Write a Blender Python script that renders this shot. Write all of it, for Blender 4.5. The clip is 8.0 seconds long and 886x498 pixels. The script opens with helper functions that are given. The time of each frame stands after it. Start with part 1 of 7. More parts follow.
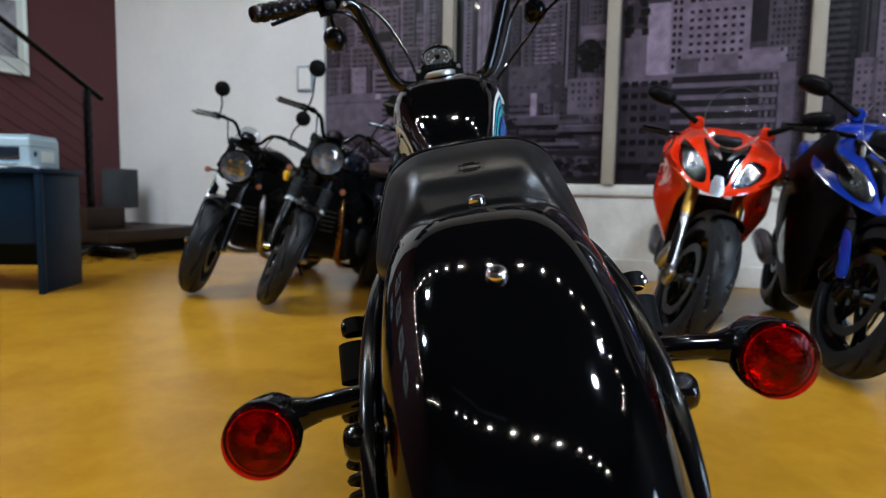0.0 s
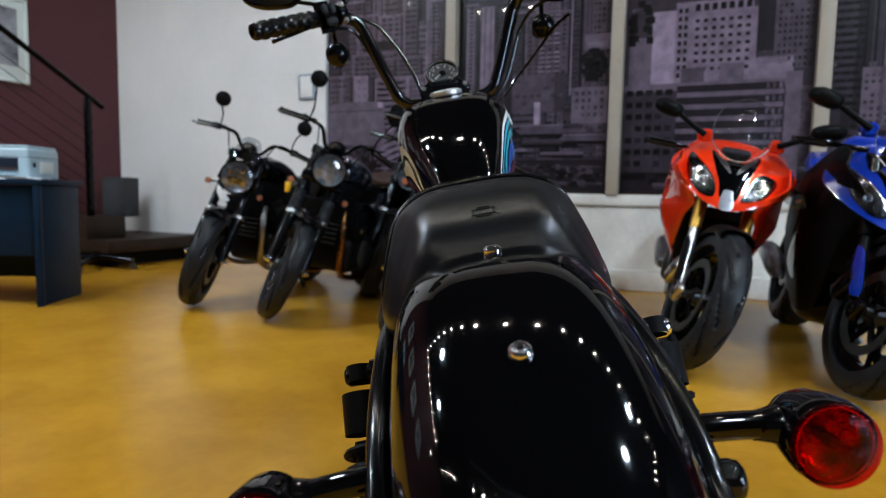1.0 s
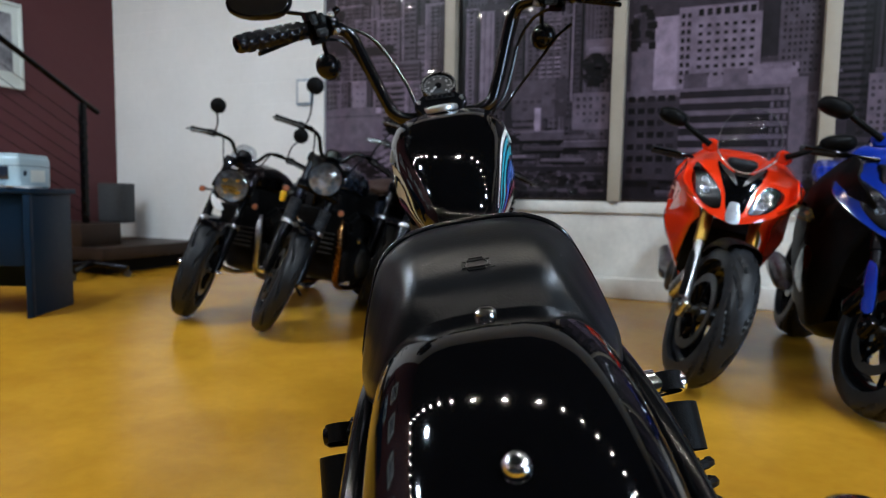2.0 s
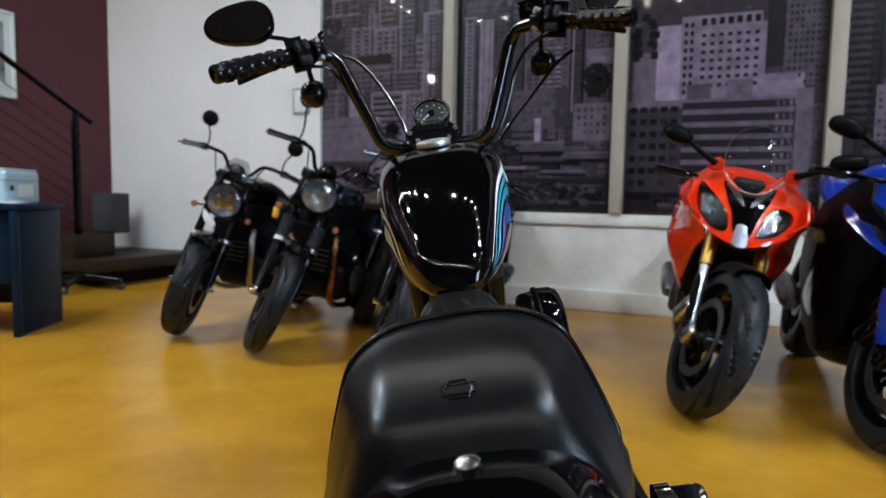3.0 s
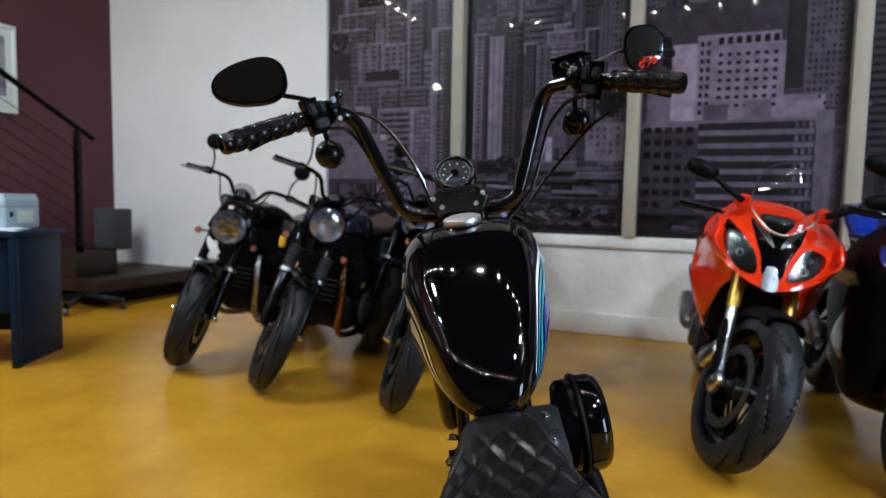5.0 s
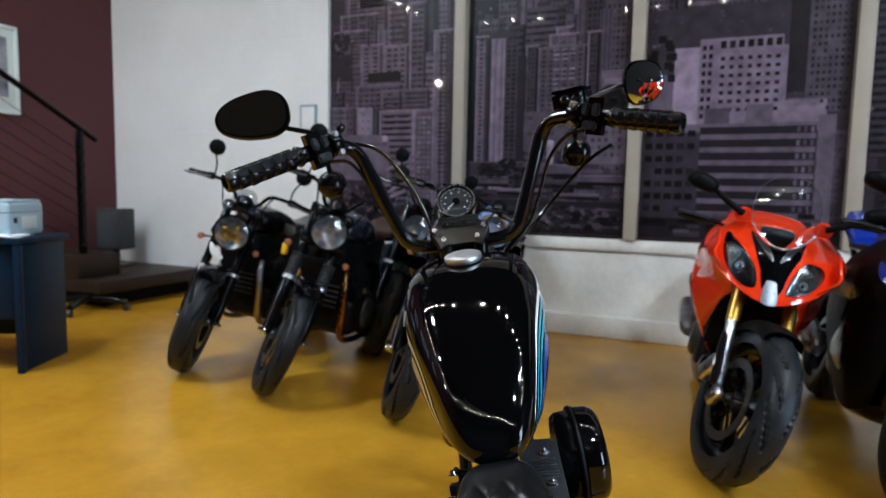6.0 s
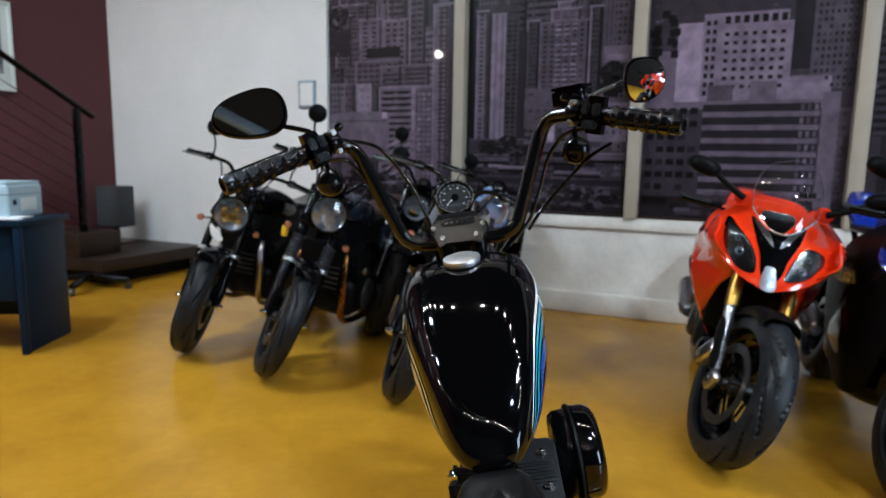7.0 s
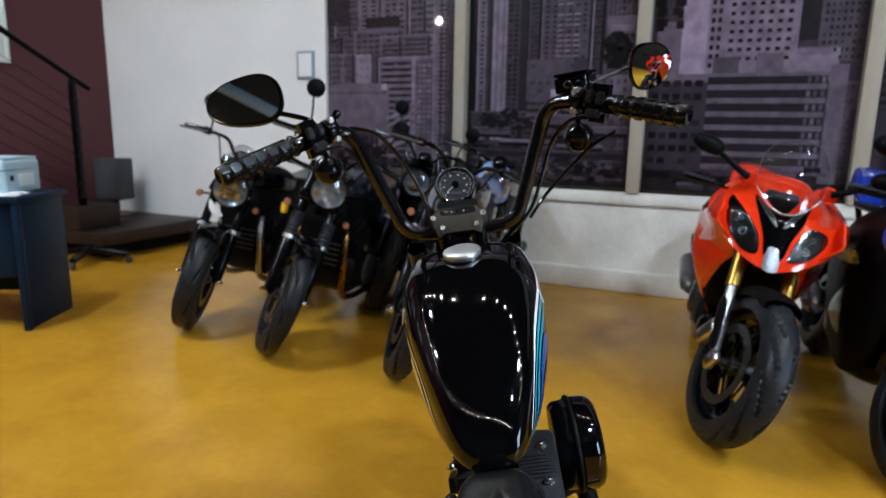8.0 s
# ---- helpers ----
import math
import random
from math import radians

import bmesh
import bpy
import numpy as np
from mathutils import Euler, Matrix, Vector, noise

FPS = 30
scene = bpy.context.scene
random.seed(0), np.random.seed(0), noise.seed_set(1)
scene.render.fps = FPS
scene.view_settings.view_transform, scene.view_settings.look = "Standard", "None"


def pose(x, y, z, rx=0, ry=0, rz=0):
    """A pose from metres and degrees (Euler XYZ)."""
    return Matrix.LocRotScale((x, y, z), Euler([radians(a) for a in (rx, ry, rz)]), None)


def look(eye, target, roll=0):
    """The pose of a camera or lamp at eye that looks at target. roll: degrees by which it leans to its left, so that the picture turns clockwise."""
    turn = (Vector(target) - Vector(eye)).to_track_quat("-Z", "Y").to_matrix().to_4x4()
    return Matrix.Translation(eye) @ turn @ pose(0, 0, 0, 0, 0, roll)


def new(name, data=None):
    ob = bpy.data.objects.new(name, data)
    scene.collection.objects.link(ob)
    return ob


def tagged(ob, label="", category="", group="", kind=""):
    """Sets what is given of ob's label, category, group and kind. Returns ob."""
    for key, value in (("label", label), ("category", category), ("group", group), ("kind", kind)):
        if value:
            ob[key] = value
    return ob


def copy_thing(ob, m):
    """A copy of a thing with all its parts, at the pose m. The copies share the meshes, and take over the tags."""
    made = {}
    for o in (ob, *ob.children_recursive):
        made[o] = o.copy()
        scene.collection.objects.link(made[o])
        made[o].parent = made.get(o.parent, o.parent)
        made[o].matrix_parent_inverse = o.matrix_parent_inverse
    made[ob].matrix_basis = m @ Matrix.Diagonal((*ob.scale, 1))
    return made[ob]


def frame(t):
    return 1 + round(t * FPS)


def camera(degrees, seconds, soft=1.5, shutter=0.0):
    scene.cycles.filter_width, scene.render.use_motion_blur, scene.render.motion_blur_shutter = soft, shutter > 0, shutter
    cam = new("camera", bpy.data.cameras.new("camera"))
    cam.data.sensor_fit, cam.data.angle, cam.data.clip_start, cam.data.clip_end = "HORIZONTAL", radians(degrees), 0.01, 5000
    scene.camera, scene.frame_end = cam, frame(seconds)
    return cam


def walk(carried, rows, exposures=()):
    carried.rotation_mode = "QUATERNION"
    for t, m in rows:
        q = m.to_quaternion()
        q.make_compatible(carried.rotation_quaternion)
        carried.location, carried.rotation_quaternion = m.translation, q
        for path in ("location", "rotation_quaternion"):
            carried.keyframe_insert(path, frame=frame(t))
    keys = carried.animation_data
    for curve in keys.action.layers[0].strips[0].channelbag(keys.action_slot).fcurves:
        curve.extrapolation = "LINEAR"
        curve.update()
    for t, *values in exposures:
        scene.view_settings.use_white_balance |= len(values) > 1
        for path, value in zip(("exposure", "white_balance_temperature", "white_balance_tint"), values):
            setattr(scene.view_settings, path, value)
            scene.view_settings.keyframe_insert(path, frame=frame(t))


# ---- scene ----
cam = camera(71.0, 8.0, soft=1.0)
cam.data.dof.use_dof = True
cam.data.dof.focus_distance, cam.data.dof.aperture_fstop = 0.70, 6.4
PATH = [
    (0, (0.511, 1.11, 0.672), (-0.264, 2.943, 0.48), 1.0),
    (0.5, (0.496, 1.126, 0.689), (-0.283, 2.959, 0.503), 1.0),
    (1, (0.48, 1.154, 0.713), (-0.3, 2.987, 0.535), 1.0),
    (1.5, (0.468, 1.194, 0.731), (-0.313, 3.027, 0.559), 1.0),
    (1.7, (0.465, 1.211, 0.74), (-0.317, 3.043, 0.566), 1.0),
    (2.8, (0.439, 1.302, 0.811), (-0.343, 3.135, 0.649), 1.0),
    (3, (0.435, 1.33, 0.832), (-0.349, 3.162, 0.667), 1.0),
    (3.5, (0.423, 1.366, 0.87), (-0.363, 3.198, 0.707), 1.0),
    (4, (0.397, 1.391, 0.897), (-0.39, 3.222, 0.734), 1.0),
    (4.5, (0.36, 1.412, 0.932), (-0.43, 3.242, 0.768), 1.05),
    (5, (0.34, 1.418, 0.976), (-0.451, 3.248, 0.816), 1.1),
    (5.2, (0.338, 1.418, 0.996), (-0.453, 3.248, 0.836), 1.1),
    (6.3, (0.344, 1.408, 1.08), (-0.451, 3.232, 0.868), 1.1),
    (6.5, (0.343, 1.408, 1.093), (-0.449, 3.23, 0.86), 1.1),
    (7, (0.343, 1.417, 1.118), (-0.448, 3.232, 0.838), 1.0),
    (7.5, (0.339, 1.431, 1.138), (-0.451, 3.239, 0.806), 1.0),
    (8, (0.335, 1.438, 1.159), (-0.451, 3.238, 0.779), 1.0),
]
walk(cam, [(t, look(eye, target, roll)) for t, eye, target, roll in PATH],
     exposures=[(0, -0.03), (1.7, -0.01), (4, 0.07), (8, 0.06)])

# ---- world: the showroom is closed, only a faint rest of daylight outside ----
world = bpy.data.worlds.new("world")
scene.world = world
world.use_nodes = True
world.node_tree.nodes["Background"].inputs[0].default_value = (0.05, 0.06, 0.08, 1)
world.node_tree.nodes["Background"].inputs[1].default_value = 0.2
CEILING_Z = 4.6
DOWNLIGHT = 465.0
PANEL_LIGHT = 480.0
DAYLIGHT = 260.0

# ---- materials ----
def shader(name, color, rough=0.5, metal=0.0, vary=0.12, scale=6.0, bump=0.0, bump_scale=60.0, coat=0.0,
           color2=None, rough_vary=0.08, spec=0.5):
    """A procedural surface: colour varied at two scales, roughness varied, fine relief."""
    m = bpy.data.materials.new(name)
    m.use_nodes = True
    nt = m.node_tree
    b = nt.nodes["Principled BSDF"]
    b.inputs["Metallic"].default_value = metal
    b.inputs["Specular IOR Level"].default_value = spec
    b.inputs["Coat Weight"].default_value = coat
    b.inputs["Coat Roughness"].default_value = 0.03
    tc = nt.nodes.new("ShaderNodeTexCoord")
    big = nt.nodes.new("ShaderNodeTexNoise")
    big.inputs["Scale"].default_value = scale
    big.inputs["Detail"].default_value = 5
    small = nt.nodes.new("ShaderNodeTexNoise")
    small.inputs["Scale"].default_value = scale * 9
    small.inputs["Detail"].default_value = 3
    nt.links.new(tc.outputs["Object"], big.inputs["Vector"])
    nt.links.new(tc.outputs["Object"], small.inputs["Vector"])
    add = nt.nodes.new("ShaderNodeMath")
    add.operation = "MULTIPLY_ADD"
    add.inputs[1].default_value = 0.35
    nt.links.new(small.outputs["Fac"], add.inputs[0])
    nt.links.new(big.outputs["Fac"], add.inputs[2])
    ramp = nt.nodes.new("ShaderNodeValToRGB")
    ramp.color_ramp.elements[0].position, ramp.color_ramp.elements[1].position = 0.42, 0.92
    c2 = color2 or tuple(min(1, c * (1 + vary)) for c in color)
    c1 = color if color2 else tuple(c * (1 - vary) for c in color)
    ramp.color_ramp.elements[0].color = (*c1, 1)
    ramp.color_ramp.elements[1].color = (*c2, 1)
    nt.links.new(add.outputs[0], ramp.inputs[0])
    nt.links.new(ramp.outputs[0], b.inputs["Base Color"])
    mr = nt.nodes.new("ShaderNodeMapRange")
    mr.inputs["To Min"].default_value = max(0.0, rough - rough_vary)
    mr.inputs["To Max"].default_value = min(1.0, rough + rough_vary)
    nt.links.new(small.outputs["Fac"], mr.inputs["Value"])
    nt.links.new(mr.outputs[0], b.inputs["Roughness"])
    if bump:
        n = nt.nodes.new("ShaderNodeTexNoise")
        n.inputs["Scale"].default_value = bump_scale
        n.inputs["Detail"].default_value = 4
        nt.links.new(tc.outputs["Object"], n.inputs["Vector"])
        bp = nt.nodes.new("ShaderNodeBump")
        bp.inputs["Strength"].default_value = bump
        bp.inputs["Distance"].default_value = 0.002
        nt.links.new(n.outputs["Fac"], bp.inputs["Height"])
        nt.links.new(bp.outputs[0], b.inputs["Normal"])
    return m


def emitter(name, color, strength):
    m = bpy.data.materials.new(name)
    m.use_nodes = True
    b = m.node_tree.nodes["Principled BSDF"]
    b.inputs["Base Color"].default_value = (*color, 1)
    b.inputs["Emission Color"].default_value = (*color, 1)
    b.inputs["Emission Strength"].default_value = strength
    return m


def thin_glass(name, color=(1, 1, 1), flutes=0, gloss=0.09):
    """A thin sheet: mostly see-through, with a clear gloss that grows at grazing view; flutes: moulded facets per metre."""
    m = bpy.data.materials.new(name)
    m.use_nodes = True
    nt = m.node_tree
    nt.nodes.remove(nt.nodes["Principled BSDF"])
    tr, gl = nt.nodes.new("ShaderNodeBsdfTransparent"), nt.nodes.new("ShaderNodeBsdfGlossy")
    tr.inputs[0].default_value = (*color, 1)
    gl.inputs["Roughness"].default_value = 0.02
    lw, mx = nt.nodes.new("ShaderNodeLayerWeight"), nt.nodes.new("ShaderNodeMixShader")
    pw, ma = nt.nodes.new("ShaderNodeMath"), nt.nodes.new("ShaderNodeMath")
    lw.inputs[0].default_value = 0.5
    pw.operation, ma.operation = "POWER", "MULTIPLY_ADD"
    pw.inputs[1].default_value, ma.inputs[1].default_value, ma.inputs[2].default_value = 5.0, 0.85, gloss
    nt.links.new(lw.outputs["Facing"], pw.inputs[0])
    nt.links.new(pw.outputs[0], ma.inputs[0])
    nt.links.new(ma.outputs[0], mx.inputs[0])
    nt.links.new(tr.outputs[0], mx.inputs[1])
    nt.links.new(gl.outputs[0], mx.inputs[2])
    nt.links.new(mx.outputs[0], nt.nodes["Material Output"].inputs[0])
    if flutes:
        tc, v, bp = nt.nodes.new("ShaderNodeTexCoord"), nt.nodes.new("ShaderNodeTexVoronoi"), nt.nodes.new("ShaderNodeBump")
        v.inputs["Scale"].default_value = flutes
        bp.inputs["Strength"].default_value, bp.inputs["Distance"].default_value = 0.35, 0.002
        nt.links.new(tc.outputs["Object"], v.inputs["Vector"])
        nt.links.new(v.outputs["Distance"], bp.inputs["Height"])
        nt.links.new(bp.outputs[0], gl.inputs["Normal"])
    return m


M = {
    "gloss_black": shader("gloss_black_paint", (0.0012, 0.0012, 0.0015), 0.045, vary=0.2, scale=3, rough_vary=0.015, spec=0.42),
    "satin_black": shader("satin_black_metal", (0.0018, 0.0021, 0.0026), 0.13, vary=0.25, scale=14, bump=0.04, bump_scale=300, spec=0.2, rough_vary=0.03),
    "matte_black": shader("matte_black_plastic", (0.0035, 0.0037, 0.0042), 0.45, vary=0.3, scale=20, bump=0.25, bump_scale=420, spec=0.07),
    "rubber": shader("tyre_rubber", (0.013, 0.0145, 0.017), 0.42, vary=0.45, scale=14, bump=0.3, bump_scale=200, spec=0.22),
    "rubber_shiny": shader("grip_rubber", (0.0028, 0.003, 0.0036), 0.14, vary=0.25, scale=30, bump=0.06, bump_scale=240, spec=0.34, rough_vary=0.04),
    "leather": shader("black_leather", (0.0035, 0.0038, 0.0045), 0.29, vary=0.2, scale=25, spec=0.30, rough_vary=0.03),
    "soft_black": shader("soft_black_paint", (0.003, 0.0032, 0.0038), 0.16, vary=0.2, scale=14, spec=0.30, rough_vary=0.04),
    "bar_black": shader("black_bar_enamel", (0.0018, 0.002, 0.0025), 0.10, vary=0.2, scale=14, spec=0.5, rough_vary=0.03),
    "charcoal": shader("charcoal_cast", (0.020, 0.022, 0.025), 0.42, vary=0.25, scale=20, bump=0.4, bump_scale=600, spec=0.3),
    "chrome": shader("chrome", (0.72, 0.72, 0.74), 0.09, metal=1.0, vary=0.05, scale=20),
    "steel": shader("brushed_steel", (0.52, 0.52, 0.53), 0.28, metal=1.0, vary=0.12, scale=26, bump=0.06, bump_scale=300),
    "brushed_cap": shader("brushed_aluminium", (0.80, 0.81, 0.83), 0.42, metal=1.0, vary=0.1, scale=12, bump=0.08, bump_scale=400),
    "engine_black": shader("wrinkle_black", (0.005, 0.0053, 0.006), 0.38, vary=0.25, scale=30, bump=0.5, bump_scale=650, spec=0.15),
    "engine_grey": shader("engine_grey_metal", (0.08, 0.08, 0.08), 0.35, metal=0.8, vary=0.25, scale=18, bump=0.15, bump_scale=120),
    "gold": shader("gold_anodised", (0.40, 0.23, 0.045), 0.30, metal=1.0, vary=0.12, scale=12),
    "copper": shader("heat_tinted_pipe", (0.30, 0.15, 0.06), 0.26, metal=1.0, vary=0.3, scale=9),
    "red": shader("red_bodywork_paint", (0.78, 0.035, 0.006), 0.10, vary=0.05, scale=2, coat=1.0, rough_vary=0.02),
    "blue": shader("blue_bodywork_paint", (0.005, 0.026, 0.27), 0.12, vary=0.08, scale=2, coat=0.5, rough_vary=0.02),
    "white_paint": shader("white_stripe_paint", (0.72, 0.72, 0.72), 0.16, vary=0.04, scale=3, rough_vary=0.02),
    "teal_paint": shader("teal_stripe_paint", (0.02, 0.34, 0.44), 0.16, vary=0.06, scale=3, rough_vary=0.02),
    "blue_stripe": shader("blue_stripe_paint", (0.02, 0.09, 0.35), 0.16, vary=0.06, scale=3, rough_vary=0.02),
    "plum_stripe": shader("plum_stripe_paint", (0.10, 0.02, 0.05), 0.16, vary=0.06, scale=3, rough_vary=0.02),
    "sand_stripe": shader("sand_stripe_paint", (0.45, 0.38, 0.24), 0.2, vary=0.06, scale=3, rough_vary=0.02),
    "navy_tank": shader("dark_navy_tank_paint", (0.014, 0.020, 0.034), 0.16, vary=0.1, scale=3, coat=1.0, rough_vary=0.03),
    "grey_tank": shader("dark_grey_tank_paint", (0.045, 0.047, 0.052), 0.22, vary=0.1, scale=3, coat=1.0, rough_vary=0.03),
    "silver_tank": shader("silver_tank_paint", (0.24, 0.25, 0.27), 0.22, metal=0.7, vary=0.08, scale=4),
    "brown_leather": shader("brown_leather", (0.045, 0.022, 0.012), 0.42, vary=0.2, scale=18, bump=0.4, bump_scale=400),
    "pale_blue": shader("pale_blue_screen", (0.16, 0.25, 0.46), 0.15, vary=0.15, scale=6),
    "amber": shader("amber_lens", (0.34, 0.12, 0.065), 0.15, vary=0.08, scale=10),
    "yellow": shader("yellow_plastic", (0.75, 0.42, 0.02), 0.3, vary=0.08, scale=10),
    "mirror": shader("mirror_glass", (0.66, 0.70, 0.74), 0.015, metal=1.0, vary=0.01, scale=2, rough_vary=0.005),
    "lamp_reflector": shader("lamp_reflector", (0.20, 0.225, 0.26), 0.16, metal=0.35, vary=0.7, scale=40, bump=1.0, bump_scale=55),
    "smoke_lens": shader("dark_headlight_lens", (0.06, 0.065, 0.07), 0.06, vary=0.4, scale=16, coat=1.0, rough_vary=0.02),
    "signal_bowl": shader("signal_reflector_bowl", (0.46, 0.44, 0.45), 0.20, metal=0.8, vary=0.9, scale=90, bump=1.0, bump_scale=150),
    "dial": shader("dial_black", (0.012, 0.013, 0.015), 0.35, vary=0.1, scale=20),
    "dial_white": shader("dial_print_white", (0.75, 0.76, 0.78), 0.5, vary=0.04, scale=20),
    "lamp_bowl": shader("headlight_bowl", (0.17, 0.18, 0.195), 0.14, metal=1.0, vary=0.8, scale=26, bump=0.7, bump_scale=38),
    "silver_stripe": shader("silver_stripe_paint", (0.20, 0.21, 0.235), 0.3, metal=0.4, vary=0.06, scale=6),
    "screen": thin_glass("smoked_screen", (0.80, 0.82, 0.84)),
    "lens_clear": thin_glass("clear_lens", (0.93, 0.94, 0.95)),
    "lens_fluted": thin_glass("fluted_lens", (0.86, 0.88, 0.90), flutes=95, gloss=0.2),
    "red_lens": thin_glass("red_lens_plastic", (0.86, 0.005, 0.03), flutes=260, gloss=0.02),
}


def leather_grain(m, scale, strength):
    """Fine pebble grain with soft creases."""
    nt = m.node_tree
    tc, v, n = nt.nodes.new("ShaderNodeTexCoord"), nt.nodes.new("ShaderNodeTexVoronoi"), nt.nodes.new("ShaderNodeTexNoise")
    mx, bp = nt.nodes.new("ShaderNodeMath"), nt.nodes.new("ShaderNodeBump")
    v.feature = "SMOOTH_F1"
    v.inputs["Scale"].default_value, n.inputs["Scale"].default_value, n.inputs["Detail"].default_value = scale, 45, 2
    mx.operation = "MULTIPLY_ADD"
    mx.inputs[1].default_value = 0.6
    bp.inputs["Strength"].default_value, bp.inputs["Distance"].default_value = strength, 0.0012
    nt.links.new(tc.outputs["Object"], v.inputs["Vector"])
    nt.links.new(tc.outputs["Object"], n.inputs["Vector"])
    nt.links.new(n.outputs["Fac"], mx.inputs[0])
    nt.links.new(v.outputs["Distance"], mx.inputs[2])
    nt.links.new(mx.outputs[0], bp.inputs["Height"])
    nt.links.new(bp.outputs[0], nt.nodes["Principled BSDF"].inputs["Normal"])


leather_grain(M["leather"], 480, 0.10)


def floor_material():
    """Ochre acid-stained concrete under a clear sealer: clouds, mottling, light scuffs."""
    m = bpy.data.materials.new("stained_concrete")
    m.use_nodes = True
    nt = m.node_tree
    b = nt.nodes["Principled BSDF"]
    tc = nt.nodes.new("ShaderNodeTexCoord")

    def noise_at(scale, detail, dist=0.0):
        n = nt.nodes.new("ShaderNodeTexNoise")
        n.inputs["Scale"].default_value, n.inputs["Detail"].default_value = scale, detail
        n.inputs["Distortion"].default_value = dist
        nt.links.new(tc.outputs["Object"], n.inputs["Vector"])
        return n
    big, mid, fine, spot = noise_at(0.8, 5, 0.3), noise_at(3.4, 9, 0.5), noise_at(60, 4), noise_at(19, 6, 0.8)
    r1 = nt.nodes.new("ShaderNodeValToRGB")
    for e, p, c in zip(r1.color_ramp.elements, (0.3, 0.72), ((0.387, 0.182, 0.0125), (0.512, 0.267, 0.025))):
        e.position, e.color = p, (*c, 1)
    nt.links.new(big.outputs["Fac"], r1.inputs[0])
    r2 = nt.nodes.new("ShaderNodeValToRGB")
    for e, p, c in zip(r2.color_ramp.elements, (0.34, 0.7), ((0.84, 0.79, 0.72), (1.07, 1.06, 1.04))):
        e.position, e.color = p, (*c, 1)
    nt.links.new(mid.outputs["Fac"], r2.inputs[0])
    mul = nt.nodes.new("ShaderNodeMix")
    mul.data_type, mul.blend_type = "RGBA", "MULTIPLY"
    mul.inputs[0].default_value = 0.75
    nt.links.new(r1.outputs[0], mul.inputs[6])
    nt.links.new(r2.outputs[0], mul.inputs[7])
    r3 = nt.nodes.new("ShaderNodeValToRGB")
    for e, p, c in zip(r3.color_ramp.elements, (0.32, 0.66), ((0.92, 0.90, 0.86), (1.03, 1.03, 1.03))):
        e.position, e.color = p, (*c, 1)
    nt.links.new(spot.outputs["Fac"], r3.inputs[0])
    mul2 = nt.nodes.new("ShaderNodeMix")
    mul2.data_type, mul2.blend_type = "RGBA", "MULTIPLY"
    mul2.inputs[0].default_value = 0.7
    nt.links.new(mul.outputs[2], mul2.inputs[6])
    nt.links.new(r3.outputs[0], mul2.inputs[7])
    nt.links.new(mul2.outputs[2], b.inputs["Base Color"])
    mr = nt.nodes.new("ShaderNodeMapRange")
    mr.inputs["To Min"].default_value, mr.inputs["To Max"].default_value = 0.15, 0.30
    nt.links.new(big.outputs["Fac"], mr.inputs["Value"])
    nt.links.new(mr.outputs[0], b.inputs["Roughness"])
    bp = nt.nodes.new("ShaderNodeBump")
    bp.inputs["Strength"].default_value, bp.inputs["Distance"].default_value = 0.12, 0.002
    nt.links.new(fine.outputs["Fac"], bp.inputs["Height"])
    nt.links.new(bp.outputs[0], b.inputs["Normal"])
    b.inputs["Specular IOR Level"].default_value = 0.16
    return m


def brick_paint(name, color, strength=0.35):
    """Wall paint over brickwork: only the relief of the courses shows."""
    m = shader(name, color, 0.62, vary=0.05, scale=1.6)
    nt = m.node_tree
    b = nt.nodes["Principled BSDF"]
    tc = nt.nodes.new("ShaderNodeTexCoord")
    mp = nt.nodes.new("ShaderNodeMapping")
    mp.inputs["Rotation"].default_value = (radians(90), 0, 0)
    br = nt.nodes.new("ShaderNodeTexBrick")
    br.inputs["Scale"].default_value = 1.0
    br.inputs["Brick Width"].default_value, br.inputs["Row Height"].default_value = 0.40, 0.20
    br.inputs["Mortar Size"].default_value, br.inputs["Mortar Smooth"].default_value = 0.006, 0.6
    br.inputs["Color1"].default_value = br.inputs["Color2"].default_value = (1, 1, 1, 1)
    br.inputs["Mortar"].default_value = (0, 0, 0, 1)
    ns = nt.nodes.new("ShaderNodeTexNoise")
    ns.inputs["Scale"].default_value, ns.inputs["Detail"].default_value = 24, 6
    mix = nt.nodes.new("ShaderNodeMath")
    mix.operation = "MULTIPLY_ADD"
    mix.inputs[1].default_value = 0.5
    bp = nt.nodes.new("ShaderNodeBump")
    bp.inputs["Strength"].default_value, bp.inputs["Distance"].default_value = strength, 0.006
    nt.links.new(tc.outputs["Object"], mp.inputs[0])
    nt.links.new(mp.outputs[0], br.inputs["Vector"])
    nt.links.new(tc.outputs["Object"], ns.inputs["Vector"])
    nt.links.new(ns.outputs["Fac"], mix.inputs[0])
    nt.links.new(br.outputs["Color"], mix.inputs[2])
    nt.links.new(mix.outputs[0], bp.inputs["Height"])
    nt.links.new(bp.outputs[0], b.inputs["Normal"])
    return m


M["floor"] = floor_material()
M["wall_white"] = brick_paint("white_painted_blockwork", (0.76, 0.75, 0.73))
M["wall_red"] = brick_paint("burgundy_painted_blockwork", (0.075, 0.0135, 0.017), 0.2)
M["wall_dark"] = brick_paint("slate_painted_wall", (0.012, 0.014, 0.018), 0.2)
M["sill_white"] = shader("worn_white_render", (0.74, 0.72, 0.67), 0.6, vary=0.16, scale=3, bump=0.5, bump_scale=30)
M["mullion"] = shader("cream_painted_frame", (0.40, 0.355, 0.285), 0.45, vary=0.08, scale=4)
M["ceiling_black"] = shader("black_ceiling_paint", (0.006, 0.006, 0.007), 0.85, vary=0.1, scale=2)
